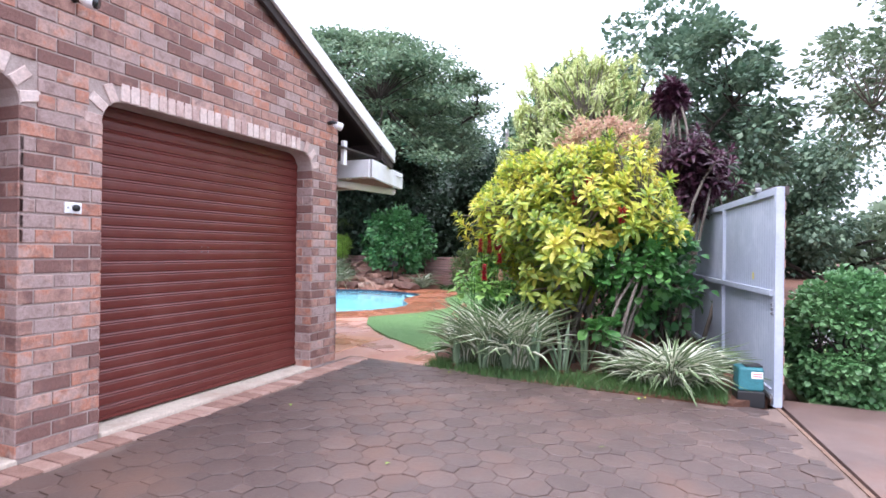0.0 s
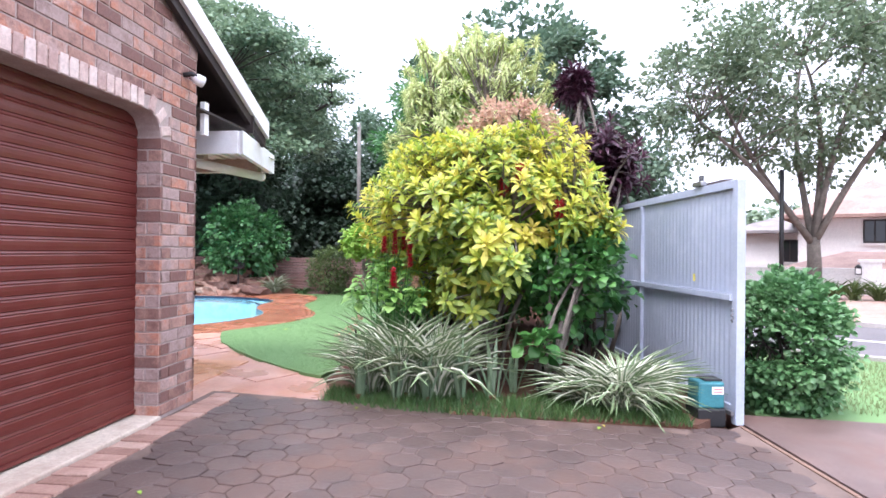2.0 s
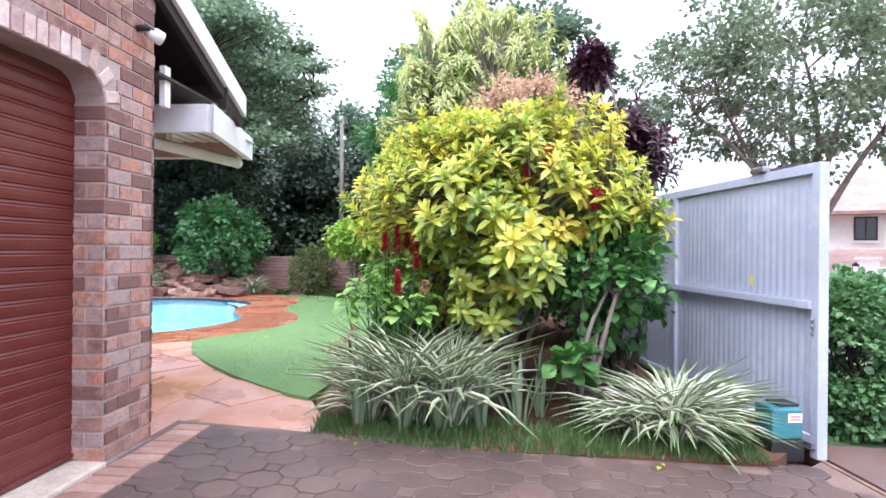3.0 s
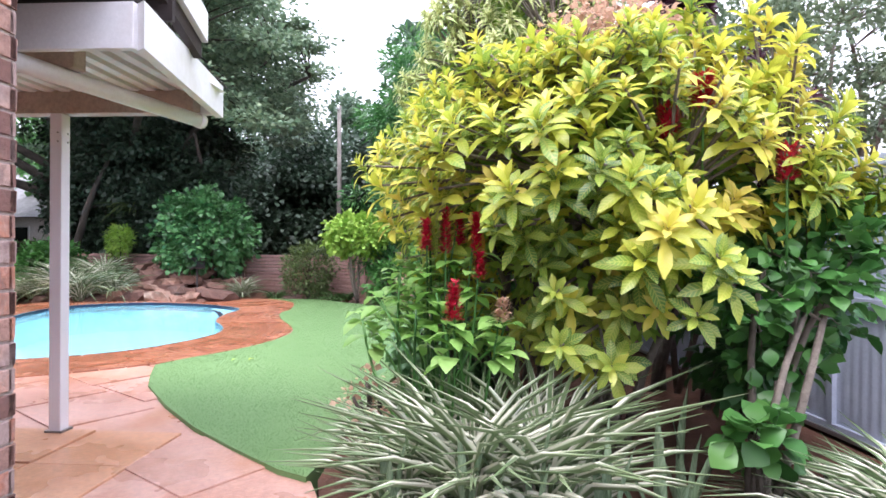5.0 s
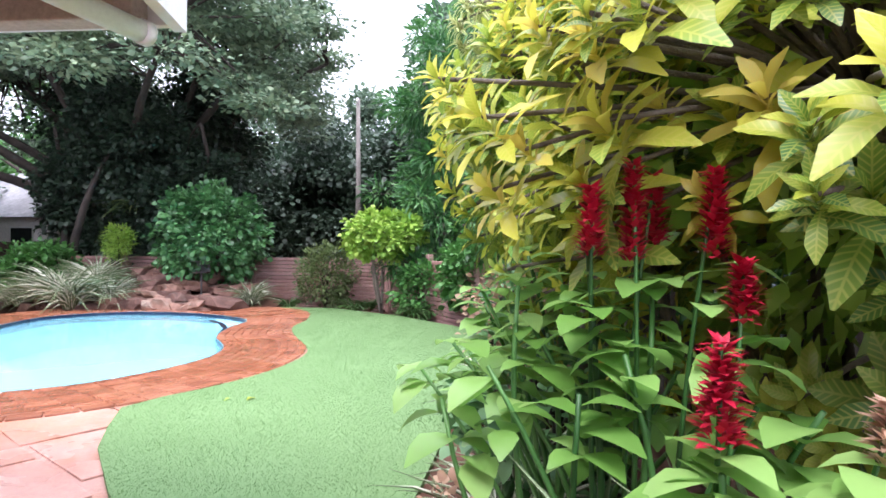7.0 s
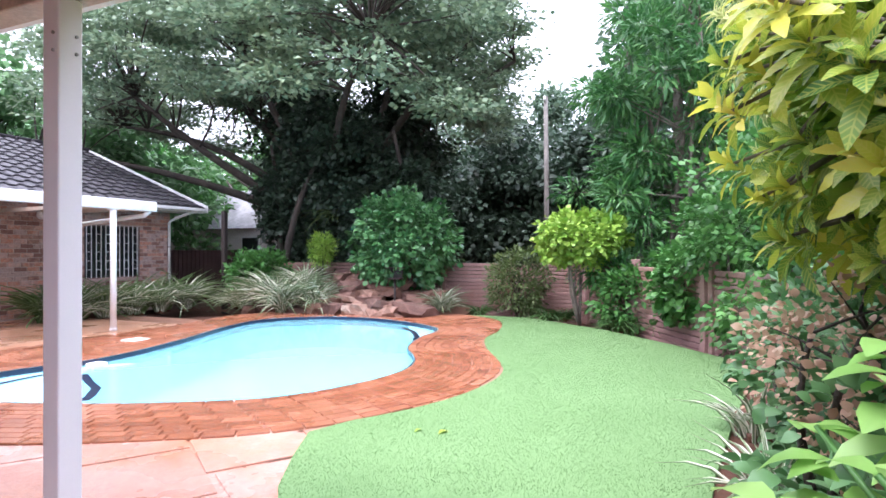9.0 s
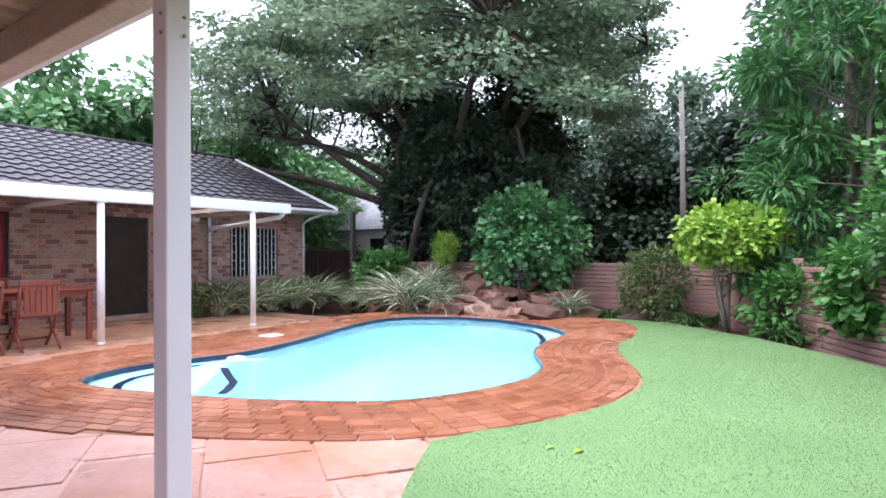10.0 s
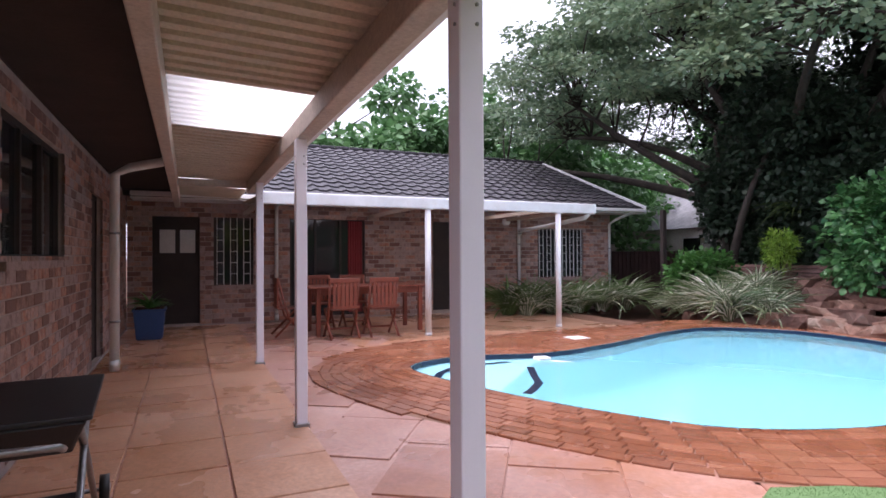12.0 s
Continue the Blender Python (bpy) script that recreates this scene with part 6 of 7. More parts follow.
shrub("green_shrub", "leggy green shrub on pale stems beside the croton", (-0.28, 5.9, -0.03), (-0.08, 6.12, 1.1), (0.44, 0.32, 0.48), 60, (0.13, 0.13, 0.12), 13, 0.08, L_GREEN, 52, 0.45, "oval", BARK)
shrub("green_shrub", "low green shrub under the croton", (-0.35, 5.85, -0.03), (-0.38, 5.8, 0.45), (0.16, 0.16, 0.1), 9, (0.08, 0.08, 0.06), 8, 0.1, L_GREEN, 53, 0.5, "oval")
shrub("green_shrub", "dark green shrub against the gate", (0.2, 7.0, -0.03), (0.15, 6.9, 0.95), (0.42, 0.5, 0.6), 60, (0.18, 0.18, 0.16), 22, 0.1, L_DEEP, 54, 0.45, "oval")
shrub("hedge_shrub", "dense rounded green hedge shrub outside the gate", (1.95, 6.2, -0.15), (1.88, 6.3, 0.42), (0.5, 0.62, 0.66), 200, (0.14, 0.14, 0.11), 62, 0.052, L_HEDGE, 55, 0.44, "oval", shell=0.75)


# -- rosettes: croton and cordyline --
def rosette(name, n, length, width, spread, material, seed, kind="oval"):
    rng = np.random.default_rng(seed)
    a = np.arange(n) * 2.4 + rng.uniform(-0.2, 0.2, n)
    e = np.linspace(1.25, -0.15, n) * spread + rng.uniform(-0.15, 0.15, n)
    D = np.c_[np.cos(a) * np.cos(e), np.sin(a) * np.cos(e), np.sin(e)]
    P = np.c_[np.zeros(n), np.zeros(n), -np.linspace(0, 0.1, n)]
    L = length * np.linspace(0.65, 1.05, n) * rng.uniform(0.85, 1.15, n)
    return leaf_mesh(name, kind, P, D, L, L * width, material, rng=None)


def rosette_bush(name, label, base, centre, radii, count, meshes, low_meshes, seed, category, zmin, piece="leaf_rosette", taper=0.0, avoid=None, inner=None, sprigs=()):
    """A bush whose twigs each end in a rosette of large leaves."""
    rng = random.Random(seed)
    t = empty(name, base)
    b = Vector(base)
    tips = []
    tries = 0
    while len(tips) < count and tries < 9000:
        tries += 1
        d = Vector((rng.gauss(0, 1), rng.gauss(0, 1), rng.gauss(0.25, 1))).normalized()
        k = (0.66 + 0.34 * rng.random() ** 0.5) * (1 + 0.36 * noise.noise(d * 2.4 + Vector((seed, 0, 0))))
        p = Vector((centre[0] + d.x * radii[0] * k, centre[1] + d.y * radii[1] * k, centre[2] + d.z * radii[2] * k))
        p.x += (centre[0] - p.x) * taper * max(0.0, d.z)
        p.y += (centre[1] - p.y) * taper * max(0.0, d.z)
        if avoid and avoid(p):
            continue
        if p.z < zmin or any((p - q).length < 0.075 for q, _ in tips):
            continue
        tips.append((p, d))
    for q in sprigs:
        tips.append((Vector(q), (Vector(q) - Vector(centre)).normalized()))
    limbs = [limb(b + Vector((rng.uniform(-0.2, 0.2), rng.uniform(-0.2, 0.2), 0)), Vector(centre) + Vector((rng.uniform(-0.6, 0.6) * radii[0], rng.uniform(-0.6, 0.6) * radii[1], rng.uniform(-0.2, 0.3))), 0.03, 0.014, rng) for _ in range(9)]
    mids = [p for l in limbs for p in l[0][3:]]
    for p, d in tips:
        src = min(mids, key=lambda q: (q - p).length)
        limbs.append(limb(src, p, 0.011, 0.006, rng, 0.06, 4))
    me = wood_mesh("branchwork", limbs, BARK, 6)
    me.transform(Matrix.Translation(-b))
    put("branchwork", me, t)
    nr = np.random.default_rng(seed)
    pts, ways = ball_points(nr, 2600, centre, [0.66 * k for k in radii], 0.3)
    keep = pts[:, 2] > zmin
    if avoid:
        keep &= np.array([not avoid(Vector(p)) for p in pts])
    pts, ways = pts[keep], ways[keep]
    fill = leaf_mesh("inner_leaves", "chip", pts, ways + nr.normal(0, 0.6, ways.shape), nr.uniform(0.08, 0.15, len(pts)), nr.uniform(0.02, 0.04, len(pts)), inner or L_GREEN, rng=nr)
    fill.transform(Matrix.Translation(-b))
    put("inner_leaves", fill, t)
    for p, d in tips:
        up = (d + Vector((0, 0, 0.9))).normalized()
        q = up.to_track_quat("Z", "Y").to_matrix().to_4x4()
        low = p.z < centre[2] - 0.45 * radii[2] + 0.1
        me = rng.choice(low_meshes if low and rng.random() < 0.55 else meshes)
        put(piece, me, t, m=Matrix.Translation(p - b) @ q @ Matrix.Rotation(rng.uniform(0, 6.28), 4, "Z") @ Matrix.Scale(rng.uniform(0.62, 1.08), 4))
    return tagged(t, label, category)


CROTON = [rosette("leaf_rosette", 16, 0.17, 0.16, 1.0, L_CROTON, 60 + k, "paddle") for k in range(5)]
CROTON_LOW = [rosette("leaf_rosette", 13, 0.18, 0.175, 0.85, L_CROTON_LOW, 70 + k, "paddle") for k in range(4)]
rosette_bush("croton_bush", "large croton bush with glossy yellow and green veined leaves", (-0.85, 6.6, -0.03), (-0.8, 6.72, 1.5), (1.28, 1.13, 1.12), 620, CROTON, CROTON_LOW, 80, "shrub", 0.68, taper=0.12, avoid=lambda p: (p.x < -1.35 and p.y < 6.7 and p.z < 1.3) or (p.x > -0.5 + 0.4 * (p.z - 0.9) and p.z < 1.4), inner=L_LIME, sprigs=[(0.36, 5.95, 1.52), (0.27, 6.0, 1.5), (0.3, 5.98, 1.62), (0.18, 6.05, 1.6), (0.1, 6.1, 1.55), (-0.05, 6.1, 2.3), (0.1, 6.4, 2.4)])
rosette_bush("croton_bush", "yellow-leaved croton bush leaning over the lawn", (-1.55, 8.0, -0.03), (-1.7, 7.9, 1.85), (0.7, 0.85, 0.8), 230, CROTON, CROTON, 81, "shrub", 1.1, inner=L_LIME, sprigs=[(-2.3, 7.2, 1.87), (-2.22, 7.25, 1.78), (-2.26, 7.3, 1.98), (-2.12, 7.2, 1.7)])
PURPLE = [rosette("leaf_rosette", 14, 0.22, 0.12, 0.9, L_PURPLE, 90 + k) for k in range(3)]
rosette_bush("cordyline", "dark purple-leaved cordyline rising behind the gate", (0.45, 8.1, -0.05), (0.55, 8.1, 2.35), (0.55, 0.5, 0.62), 48, PURPLE, PURPLE, 95, "shrub", 1.4, inner=L_PURPLE)
rosette_bush("cordyline", "tall purple cordyline head above the bushes", (0.15, 8.6, -0.05), (0.25, 8.5, 3.5), (0.25, 0.25, 0.3), 9, PURPLE, PURPLE, 96, "shrub", 2.9, inner=L_PURPLE)
SONG = [rosette("leaf_rosette", 30, 0.16, 0.1, 1.0, L_PALE, 100 + k, "blade") for k in range(4)]
rosette_bush("variegated_dracaena", "tall pale yellow-green striped dracaena behind the croton", (-1.1, 8.9, -0.03), (-1.12, 8.9, 2.8), (1.22, 0.95, 1.62), 480, SONG, SONG, 105, "shrub", 1.5, inner=L_LIME)
shrub("pink_flush", "dry pinkish flowering top among the bushes", (-0.6, 7.4, 1.5), (-0.6, 7.45, 2.8), (0.6, 0.35, 0.24), 54, (0.14, 0.14, 0.1), 34, 0.05, L_PINKISH, 57, 0.4)


# -- strap-leaved tufts --
def tuft(name, label, at, n, length, width, material, seed, spread=1.0, upright=0.5, kind="blade", radius=0.15, category="plant", m=None):
    rng = np.random.default_rng(seed)
    a = rng.uniform(0, 6.28, n)
    e = np.clip(rng.normal(upright, 0.22, n), 0.1, 1.5)
    D = np.c_[np.cos(a) * np.cos(e) * spread, np.sin(a) * np.cos(e) * spread, np.sin(e)]
    P = np.c_[np.cos(a) * radius * rng.uniform(0, 1, n), np.sin(a) * radius * rng.uniform(0, 1, n), np.zeros(n)]
    L = length * rng.uniform(0.55, 1.2, n)
    t = empty(name, at)
    put("leaves", leaf_mesh("leaves", kind, P, D, L, np.full(n, width) * rng.uniform(0.7, 1.2, n), material), t)
    box("crown_base", -radius * 0.5, radius * 0.5, -radius * 0.5, radius * 0.5, -0.05, 0.04, SOIL, t, bevel=0.01)
    return tagged(t, label, category, group=name + "s")


for k, (x, y, s, n) in enumerate(((-1.9, 5.85, 0.6, 80), (-1.6, 5.76, 0.8, 130), (-1.28, 5.8, 0.82, 110), (-1.85, 6.2, 0.6, 60), (-1.4, 6.1, 0.72, 80))):
    tuft("striped_grass", "clump of white-striped strap leaves along the driveway", (x, y, -0.02), int(n * 1.3), s * 0.92, 0.019, L_FLAX, 200 + k, upright=1.25)
for k, (x, y, s, n) in enumerate(((0.3, 5.62, 0.62, 190), (0.05, 5.72, 0.55, 90), (0.46, 5.8, 0.54, 90))):
    tuft("striped_grass", "wide clump of white-striped strap leaves near the gate", (x, y, -0.05), int(n * 1.3), s * 0.92, 0.016, L_FLAX, 210 + k, upright=1.0)
for k, (x, y) in enumerate(((-1.95, 5.6), (-1.62, 5.55), (-1.35, 5.58), (-1.05, 5.6), (-1.1, 5.85), (-0.78, 5.72), (-0.6, 6.05))):
    tuft("snake_plant", "upright banded sword-leaved plant in the bed", (x, y, -0.02), 7, 0.52, 0.024, L_SANS, 220 + k, upright=1.35, kind="sword", radius=0.06)
for k, (x, y, s) in enumerate(((-10.95, 15.75, 0.85), (-10.5, 15.5, 0.8), (-11.4, 16.1, 0.75), (-10.0, 15.95, 0.7), (-11.9, 15.9, 0.6), (-10.6, 16.4, 0.7), (-7.35, 16.75, 0.5), (-12.4, 16.2, 0.5))):
    tuft("striped_grass", "pale striped strap-leaved clump on the rockery", (x, y, 0.0 + 0.3 * (y > 16.2 and x < -9)), 170, s * 1.2, 0.021, L_FLAX, 230 + k, upright=1.0)
for k in range(11):
    tuft("agapanthus", "green strap-leaved border plant under the wing window", (-13.55 + 0.25 * (k % 2), 12.5 + 0.33 * k, -0.02), 110, 0.85, 0.02, L_FLAX if k % 2 else L_AGAP, 250 + k, upright=1.05)
tuft("spiky_dracaena", "spiky strap-leaved crown under the acacia", (-11.2, 18.6, 2.15), 70, 0.85, 0.022, L_OLIVE, 270, upright=0.5)
tube("stem", [(0, 0, -2.3), (0.05, 0, -1.0), (0, 0, 0.0)], [0.09, 0.07, 0.06], DARK_BARK, bpy.data.objects["spiky_dracaena"])
for k, (x, y) in enumerate(((-3.0, 15.7), (-4.8, 17.0), (-6.6, 17.1), (-5.0, 16.6), (-3.6, 15.6))):
    tuft("border_plant", "dark strap-leaved plant at the foot of the wall", (x, y, -0.05), 50, 0.4, 0.016, L_MONDO, 280 + k, upright=0.7)
tuft("potted_plant", "small green plant growing in the blue planter", (-12.9, 5.65, 0.475), 40, 0.32, 0.02, L_GREEN, 290, upright=0.9, radius=0.08)

for k, (x, y, s) in enumerate(((-2.05, 7.3, 0.42), (-1.95, 7.75, 0.45), (-2.1, 6.75, 0.4), (-2.1, 9.0, 0.4), (-2.05, 10.2, 0.4))):
    tuft("striped_grass", "small striped strap-leaved clump at the lawn edge", (x, y, -0.02), 60, s, 0.012, L_FLAX, 340 + k, upright=1.1)

# dark dwarf grass along the front of the bed
EDGE = [(-2.25, 5.42), (-1.5, 5.24), (0.0, 5.22), (0.75, 5.2), (0.8, 5.75), (-1.0, 5.85), (-2.3, 5.9)]
mondo = put("dwarf_grass", blades("dwarf_grass", 8500, EDGE, -2.4, 0.8, 5.2, 5.9, -0.04, L_MONDO, (0.04, 0.12), 7))
tagged(mondo, "dark dwarf grass edging the flower bed", "grass", kind="stuff")
VERGE = [(1.55, 6.3), (2.6, 5.95), (3.6, 6.5), street(6, 9.2), street(-2.5, 9.4), (1.55, 10.2)]
vg = put("verge_grass", blades("verge_grass", 60000, VERGE, 1.5, 9.0, 5.9, 14.0, -0.112, L_VERGE, (0.03, 0.07), 8))
tagged(vg, "light green grass on the street verge", "grass", kind="stuff")
bed = prism("flower_bed", [(-2.3, 5.44), (-1.5, 5.27), (0.3, 5.24), (0.8, 5.24), (1.12, 5.6), (1.12, 14.0), (-2.05, 13.2), (-1.95, 12.0), (-2.2, 10.4), (-2.35, 9.3), (-2.42, 8.5), (-2.5, 7.4), (-2.47, 6.35), (-2.32, 5.9)], -0.19, -0.03, SOIL)
tagged(bed, "flower bed of bare red soil", "flower bed", kind="structure")


# -- the red-flowered plant --
def firespike(at, label, flowers, seed):
    t = empty("firespike_plant", at)
    tagged(t, label, "plant")
    rng = random.Random(seed)
    nr = np.random.default_rng(seed)
    limbs, P, D, L = [], [], [], []
    rise = 1.07
    stems = [(-0.3, 0.0, 0.95), (-0.1, -0.12, 0.92), (0.1, 0.05, 1.15), (-0.05, 0.1, 1.22), (-0.42, 0.1, 0.85), (0.28, -0.1, 0.9), (-0.2, 0.25, 1.05), (-0.3, 0.45, 0.9), (0.0, -0.1, 1.0), (-0.22, 0.2, 1.12), (0.1, -0.38, 0.86), (0.33, -0.45, 0.84), (0.36, -0.2, 0.92)]
    for x, y, z in stems:
        z *= rise
        limbs.append(limb((rng.uniform(-0.1, 0.1), rng.uniform(-0.05, 0.1), 0), (x, y, z), 0.012, 0.006, rng, 0.1))
        for k in range(10):
            f = rng.uniform(0.82, 1.02)
            a = rng.uniform(0, 6.28)
            P.append((x * f, y * f, z * f))
            D.append((math.cos(a), math.sin(a), rng.uniform(-0.35, 0.3)))
            L.append(rng.uniform(0.09, 0.17))
    for x, y, z, h in flowers:
        x, y, z = x - at[0], y - at[1], z - at[2]
        for k in range(8):
            f = rng.uniform(0.76, 1.0)
            a = rng.uniform(0, 6.28)
            P.append((x * (0.5 + 0.5 * f), y * (0.5 + 0.5 * f), z * f))
            D.append((math.cos(a), math.sin(a), rng.uniform(-0.4, 0.25)))
            L.append(rng.uniform(0.08, 0.15))
    put("leaves", leaf_mesh("leaves", "oval", np.array(P), np.array(D), np.array(L), np.array(L) * 0.33, L_BRIGHT), t)
    for x, y, z, h in flowers:
        x, y, z = x - at[0], y - at[1], z - at[2]
        limbs.append(limb((x * 0.5, y * 0.5, 0.1), (x, y, z + h), 0.008, 0.004, rng, 0.05))
        n = int(1300 * h)
        zz = nr.uniform(0, h, n)
        a = nr.uniform(0, 6.28, n)
        w = 0.05 * (1.12 - zz / h)
        pts = np.c_[x + np.cos(a) * w * 0.3, y + np.sin(a) * w * 0.3, z + zz]
        d = np.c_[np.cos(a), np.sin(a), nr.uniform(0.0, 1.2, n)]
        put("flower_spike", leaf_mesh("flower_spike", "chip", pts, d, nr.uniform(0.025, 0.05, n), np.full(n, 0.009), RED_PETAL if h > 0.1 else L_PINKISH), t, "red flower spike")
    put("branchwork", wood_mesh("branchwork", limbs, L_GREEN, 6), t)
    return t


firespike((-1.8, 6.22, -0.03), "leafy bright green plant with red flower spikes", [(-1.86, 6.2, 1.25, 0.16), (-1.76, 6.22, 1.24, 0.23), (-1.69, 6.3, 1.28, 0.17), (-1.6, 6.15, 1.25, 0.19), (-1.58, 6.05, 1.12, 0.12), (-1.7, 5.85, 0.93, 0.18), (-1.48, 5.76, 0.94, 0.1)], 61)
firespike((-1.92, 6.72, -0.06), "leafy bright green plant not in flower", [], 62)
for k, (x, y, z) in enumerate(((-0.7, 5.98, 1.78), (-0.55, 5.96, 1.92), (-0.2, 5.9, 1.58))):
    nr = np.random.default_rng(300 + k)
    n = 260
    zz, a = nr.uniform(0, 0.16, n), nr.uniform(0, 6.28, n)
    fl = empty("red_flower", (x, y, z))
    tagged(fl, "red flower spike standing out of the croton", "flower", group="red flowers in the croton")
    put("petals", leaf_mesh("petals", "chip", np.c_[np.cos(a) * 0.024, np.sin(a) * 0.024, zz], np.c_[np.cos(a), np.sin(a), nr.uniform(0, 1.2, n)], nr.uniform(0.03, 0.055, n), np.full(n, 0.008), RED_PETAL), fl)
    tube("stalk", [(0, 0, -0.4), (0, 0, 0.2)], 0.006, L_GREEN, fl, sides=6)


# -- street trees --
def street_tree(base, scale, seed, label):
    rng = np.random.default_rng(seed)
    r2 = random.Random(seed)
    b = Vector(base)
    forks, ends = [], []
    for dx, dy, dz in ((-2.2, 0.3, 5.2), (-0.6, -0.6, 6.0), (1.4, 0.4, 6.0), (2.6, -0.4, 5.2), (0.3, 1.2, 6.6), (-3.0, -0.5, 4.4)):
        forks.append(limb(b + Vector((0, 0, 1.3 * scale)), b + Vector((dx, dy, dz)) * scale, 0.095 * scale, 0.03 * scale, r2, 0.1, 7))
    n = 150
    C, d = ball_points(rng, n, (b.x, b.y, b.z + 5.5 * scale), (4.4 * scale, 3.6 * scale, 2.5 * scale), 0.35)
    R = np.outer(rng.uniform(0.7, 1.3, n), (0.62 * scale, 0.62 * scale, 0.42 * scale))
    return tree("street_tree", label, ([b, b + Vector((0.05, 0, 0.8 * scale)), b + Vector((0, 0, 1.5 * scale))], [0.22 * scale, 0.17 * scale, 0.15 * scale]), forks, (C, R, d), 150, 0.135 * scale, L_STREET, BARK, seed, width=0.36, droop=0.2)


street_tree((*street(-1.6, 23.4), -0.1), 1.34, 71, "grey-green street tree with a forked pale trunk")
street_tree((*street(11.0, 23.0), -0.1), 1.1, 72, "spreading street tree farther along the road")
street_tree((*street(25.0, 19.0), -0.1), 1.1, 73, "grey-green street tree across the road")

for k, (u, w) in enumerate(((-0.9, 21.5), (-0.4, 21.4), (0.2, 21.6), (-1.3, 21.8))):
    tuft("verge_plant", "spiky grey-green plant at the foot of the white wall", (*street(u, w), -0.1), 60, 0.75, 0.03, L_OLIVE, 310 + k, upright=1.1)


# ---- fallen leaves ----
def fallen(x, y, z, s, material, seed):
    nr = np.random.default_rng(seed)
    a = nr.uniform(0, 6.28)
    lf = put("fallen_leaf", leaf_mesh("fallen_leaf", "oval", np.zeros((1, 3)), np.array([[math.cos(a), math.sin(a), 0.12]]), np.array([s]), np.array([s * 0.25]), material), m=pose(x, y, z))
    return tagged(lf, "single fallen yellow leaf lying on the ground", "leaf", group="fallen leaves")


for k, (x, y, z, s) in enumerate(((-4.1, 9.35, 0.013, 0.1), (-4.25, 9.4, 0.013, 0.08), (-1.87, 5.2, -0.005, 0.07), (0.02, 5.05, -0.04, 0.07), (0.08, 5.12, -0.04, 0.05), (-2.6, 3.5, 0.004, 0.05), (-0.15, 3.6, -0.035, 0.04), (-1.3, 2.7, -0.015, 0.04))):
    fallen(x, y, z, s, L_LIME if k % 2 else L_CROTON, 400 + k)

# ---- rockery ----
rockery = empty("rockery")
tagged(rockery, "bank of rough red-brown rocks behind the pool", "rockery", kind="structure")
ROCKS = []
for s in range(7):
    bm = bmesh.new()
    bmesh.ops.create_icosphere(bm, subdivisions=2, radius=1.0)
    for v in bm.verts:
        d = v.co.normalized()
        k = 0.75 + 0.45 * noise.noise(d * 1.3 + Vector((s * 7.1, 0, 0))) + 0.18 * noise.noise(d * 3.5 + Vector((0, s * 3.3, 0)))
        v.co = Vector((max(-0.72, min(0.72, d.x * k * 1.1)), max(-0.7, min(0.7, d.y * k * 1.1)), max(-0.45, min(0.42, d.z * k))))
    me = bpy.data.meshes.new("rock")
    bm.to_mesh(me)
    bm.free()
    me.materials.append(ROCK)
    ROCKS.append(me)
rr = random.Random(17)
for k in range(75):
    x = rr.uniform(-11.6, -7.5)
    y = rr.uniform(15.75, 17.3)
    lift = max(0.0, (y - 15.75) / 1.55)
    h = lift * 1.0 * max(0.25, 1 - abs(x + 9.1) / 2.6)
    s = rr.uniform(0.26, 0.52)
    put("rock", rr.choice(ROCKS), rockery, m=pose(x, y, h - 0.02, rr.uniform(-12, 12), rr.uniform(-12, 12), rr.uniform(0, 360)) @ Matrix.Diagonal((s * 1.35, s, s * 0.75, 1)))
for x in (-9.9, -9.35, -8.7):
    put("rock", ROCKS[int(-x) % 7], rockery, m=pose(x, 15.75, 0.1, 0, 0, rr.uniform(-15, 15)) @ Matrix.Diagonal((0.42, 0.25, 0.3, 1)))
V, F = [], []
nx, ny = 24, 12
for j in range(ny + 1):
    for i in range(nx + 1):
        x, y = -12.8 + 6.0 * i / nx, 15.8 + 1.95 * j / ny
        h = min(1.0, j / (ny * 0.75)) * 0.75 * max(0.08, 1 - abs(x + 9.4) / 3.2) + 0.06 * noise.noise(Vector((x * 2, y * 2, 0)))
        V.append((x, y, h - 0.1))
F = [(j * (nx + 1) + i, j * (nx + 1) + i + 1, (j + 1) * (nx + 1) + i + 1, (j + 1) * (nx + 1) + i) for j in range(ny) for i in range(nx)]
put("earth_bank", mesh_of("earth_bank", V, F, SOIL, True), rockery)

# ---- bricks of the garage wall ----
for u, z, ln in NEAR_BRICKS:
    brick_piece(ln, front, pose(GX, u, z, 0, 0, 90))
S_MESH = {}
for u, z, a in SOLDIERS:
    if "s" not in S_MESH:
        v, f = brick_box(0.07, 0.125, wob=0.002, rng=random.Random(9))
        S_MESH["s"] = mesh_of("soldier_brick", [(x - 0.035, y, h + 0.004) for x, y, h in v], f, SOLDIER)
    put("soldier_brick", S_MESH["s"], front, m=pose(GX + 0.002, u, z, 0, 0, 90) @ Matrix.Rotation(-a, 4, "Y"))
for ln, owner, m in LATER:
    brick_piece(ln, owner, m)
for m in TILES:
    put("roof_tile", tile_me, wing_roof, m=m)
for u, z, ln in PIER_BRICKS:
    brick_piece(ln, pier, pose(u, 5.772, z))

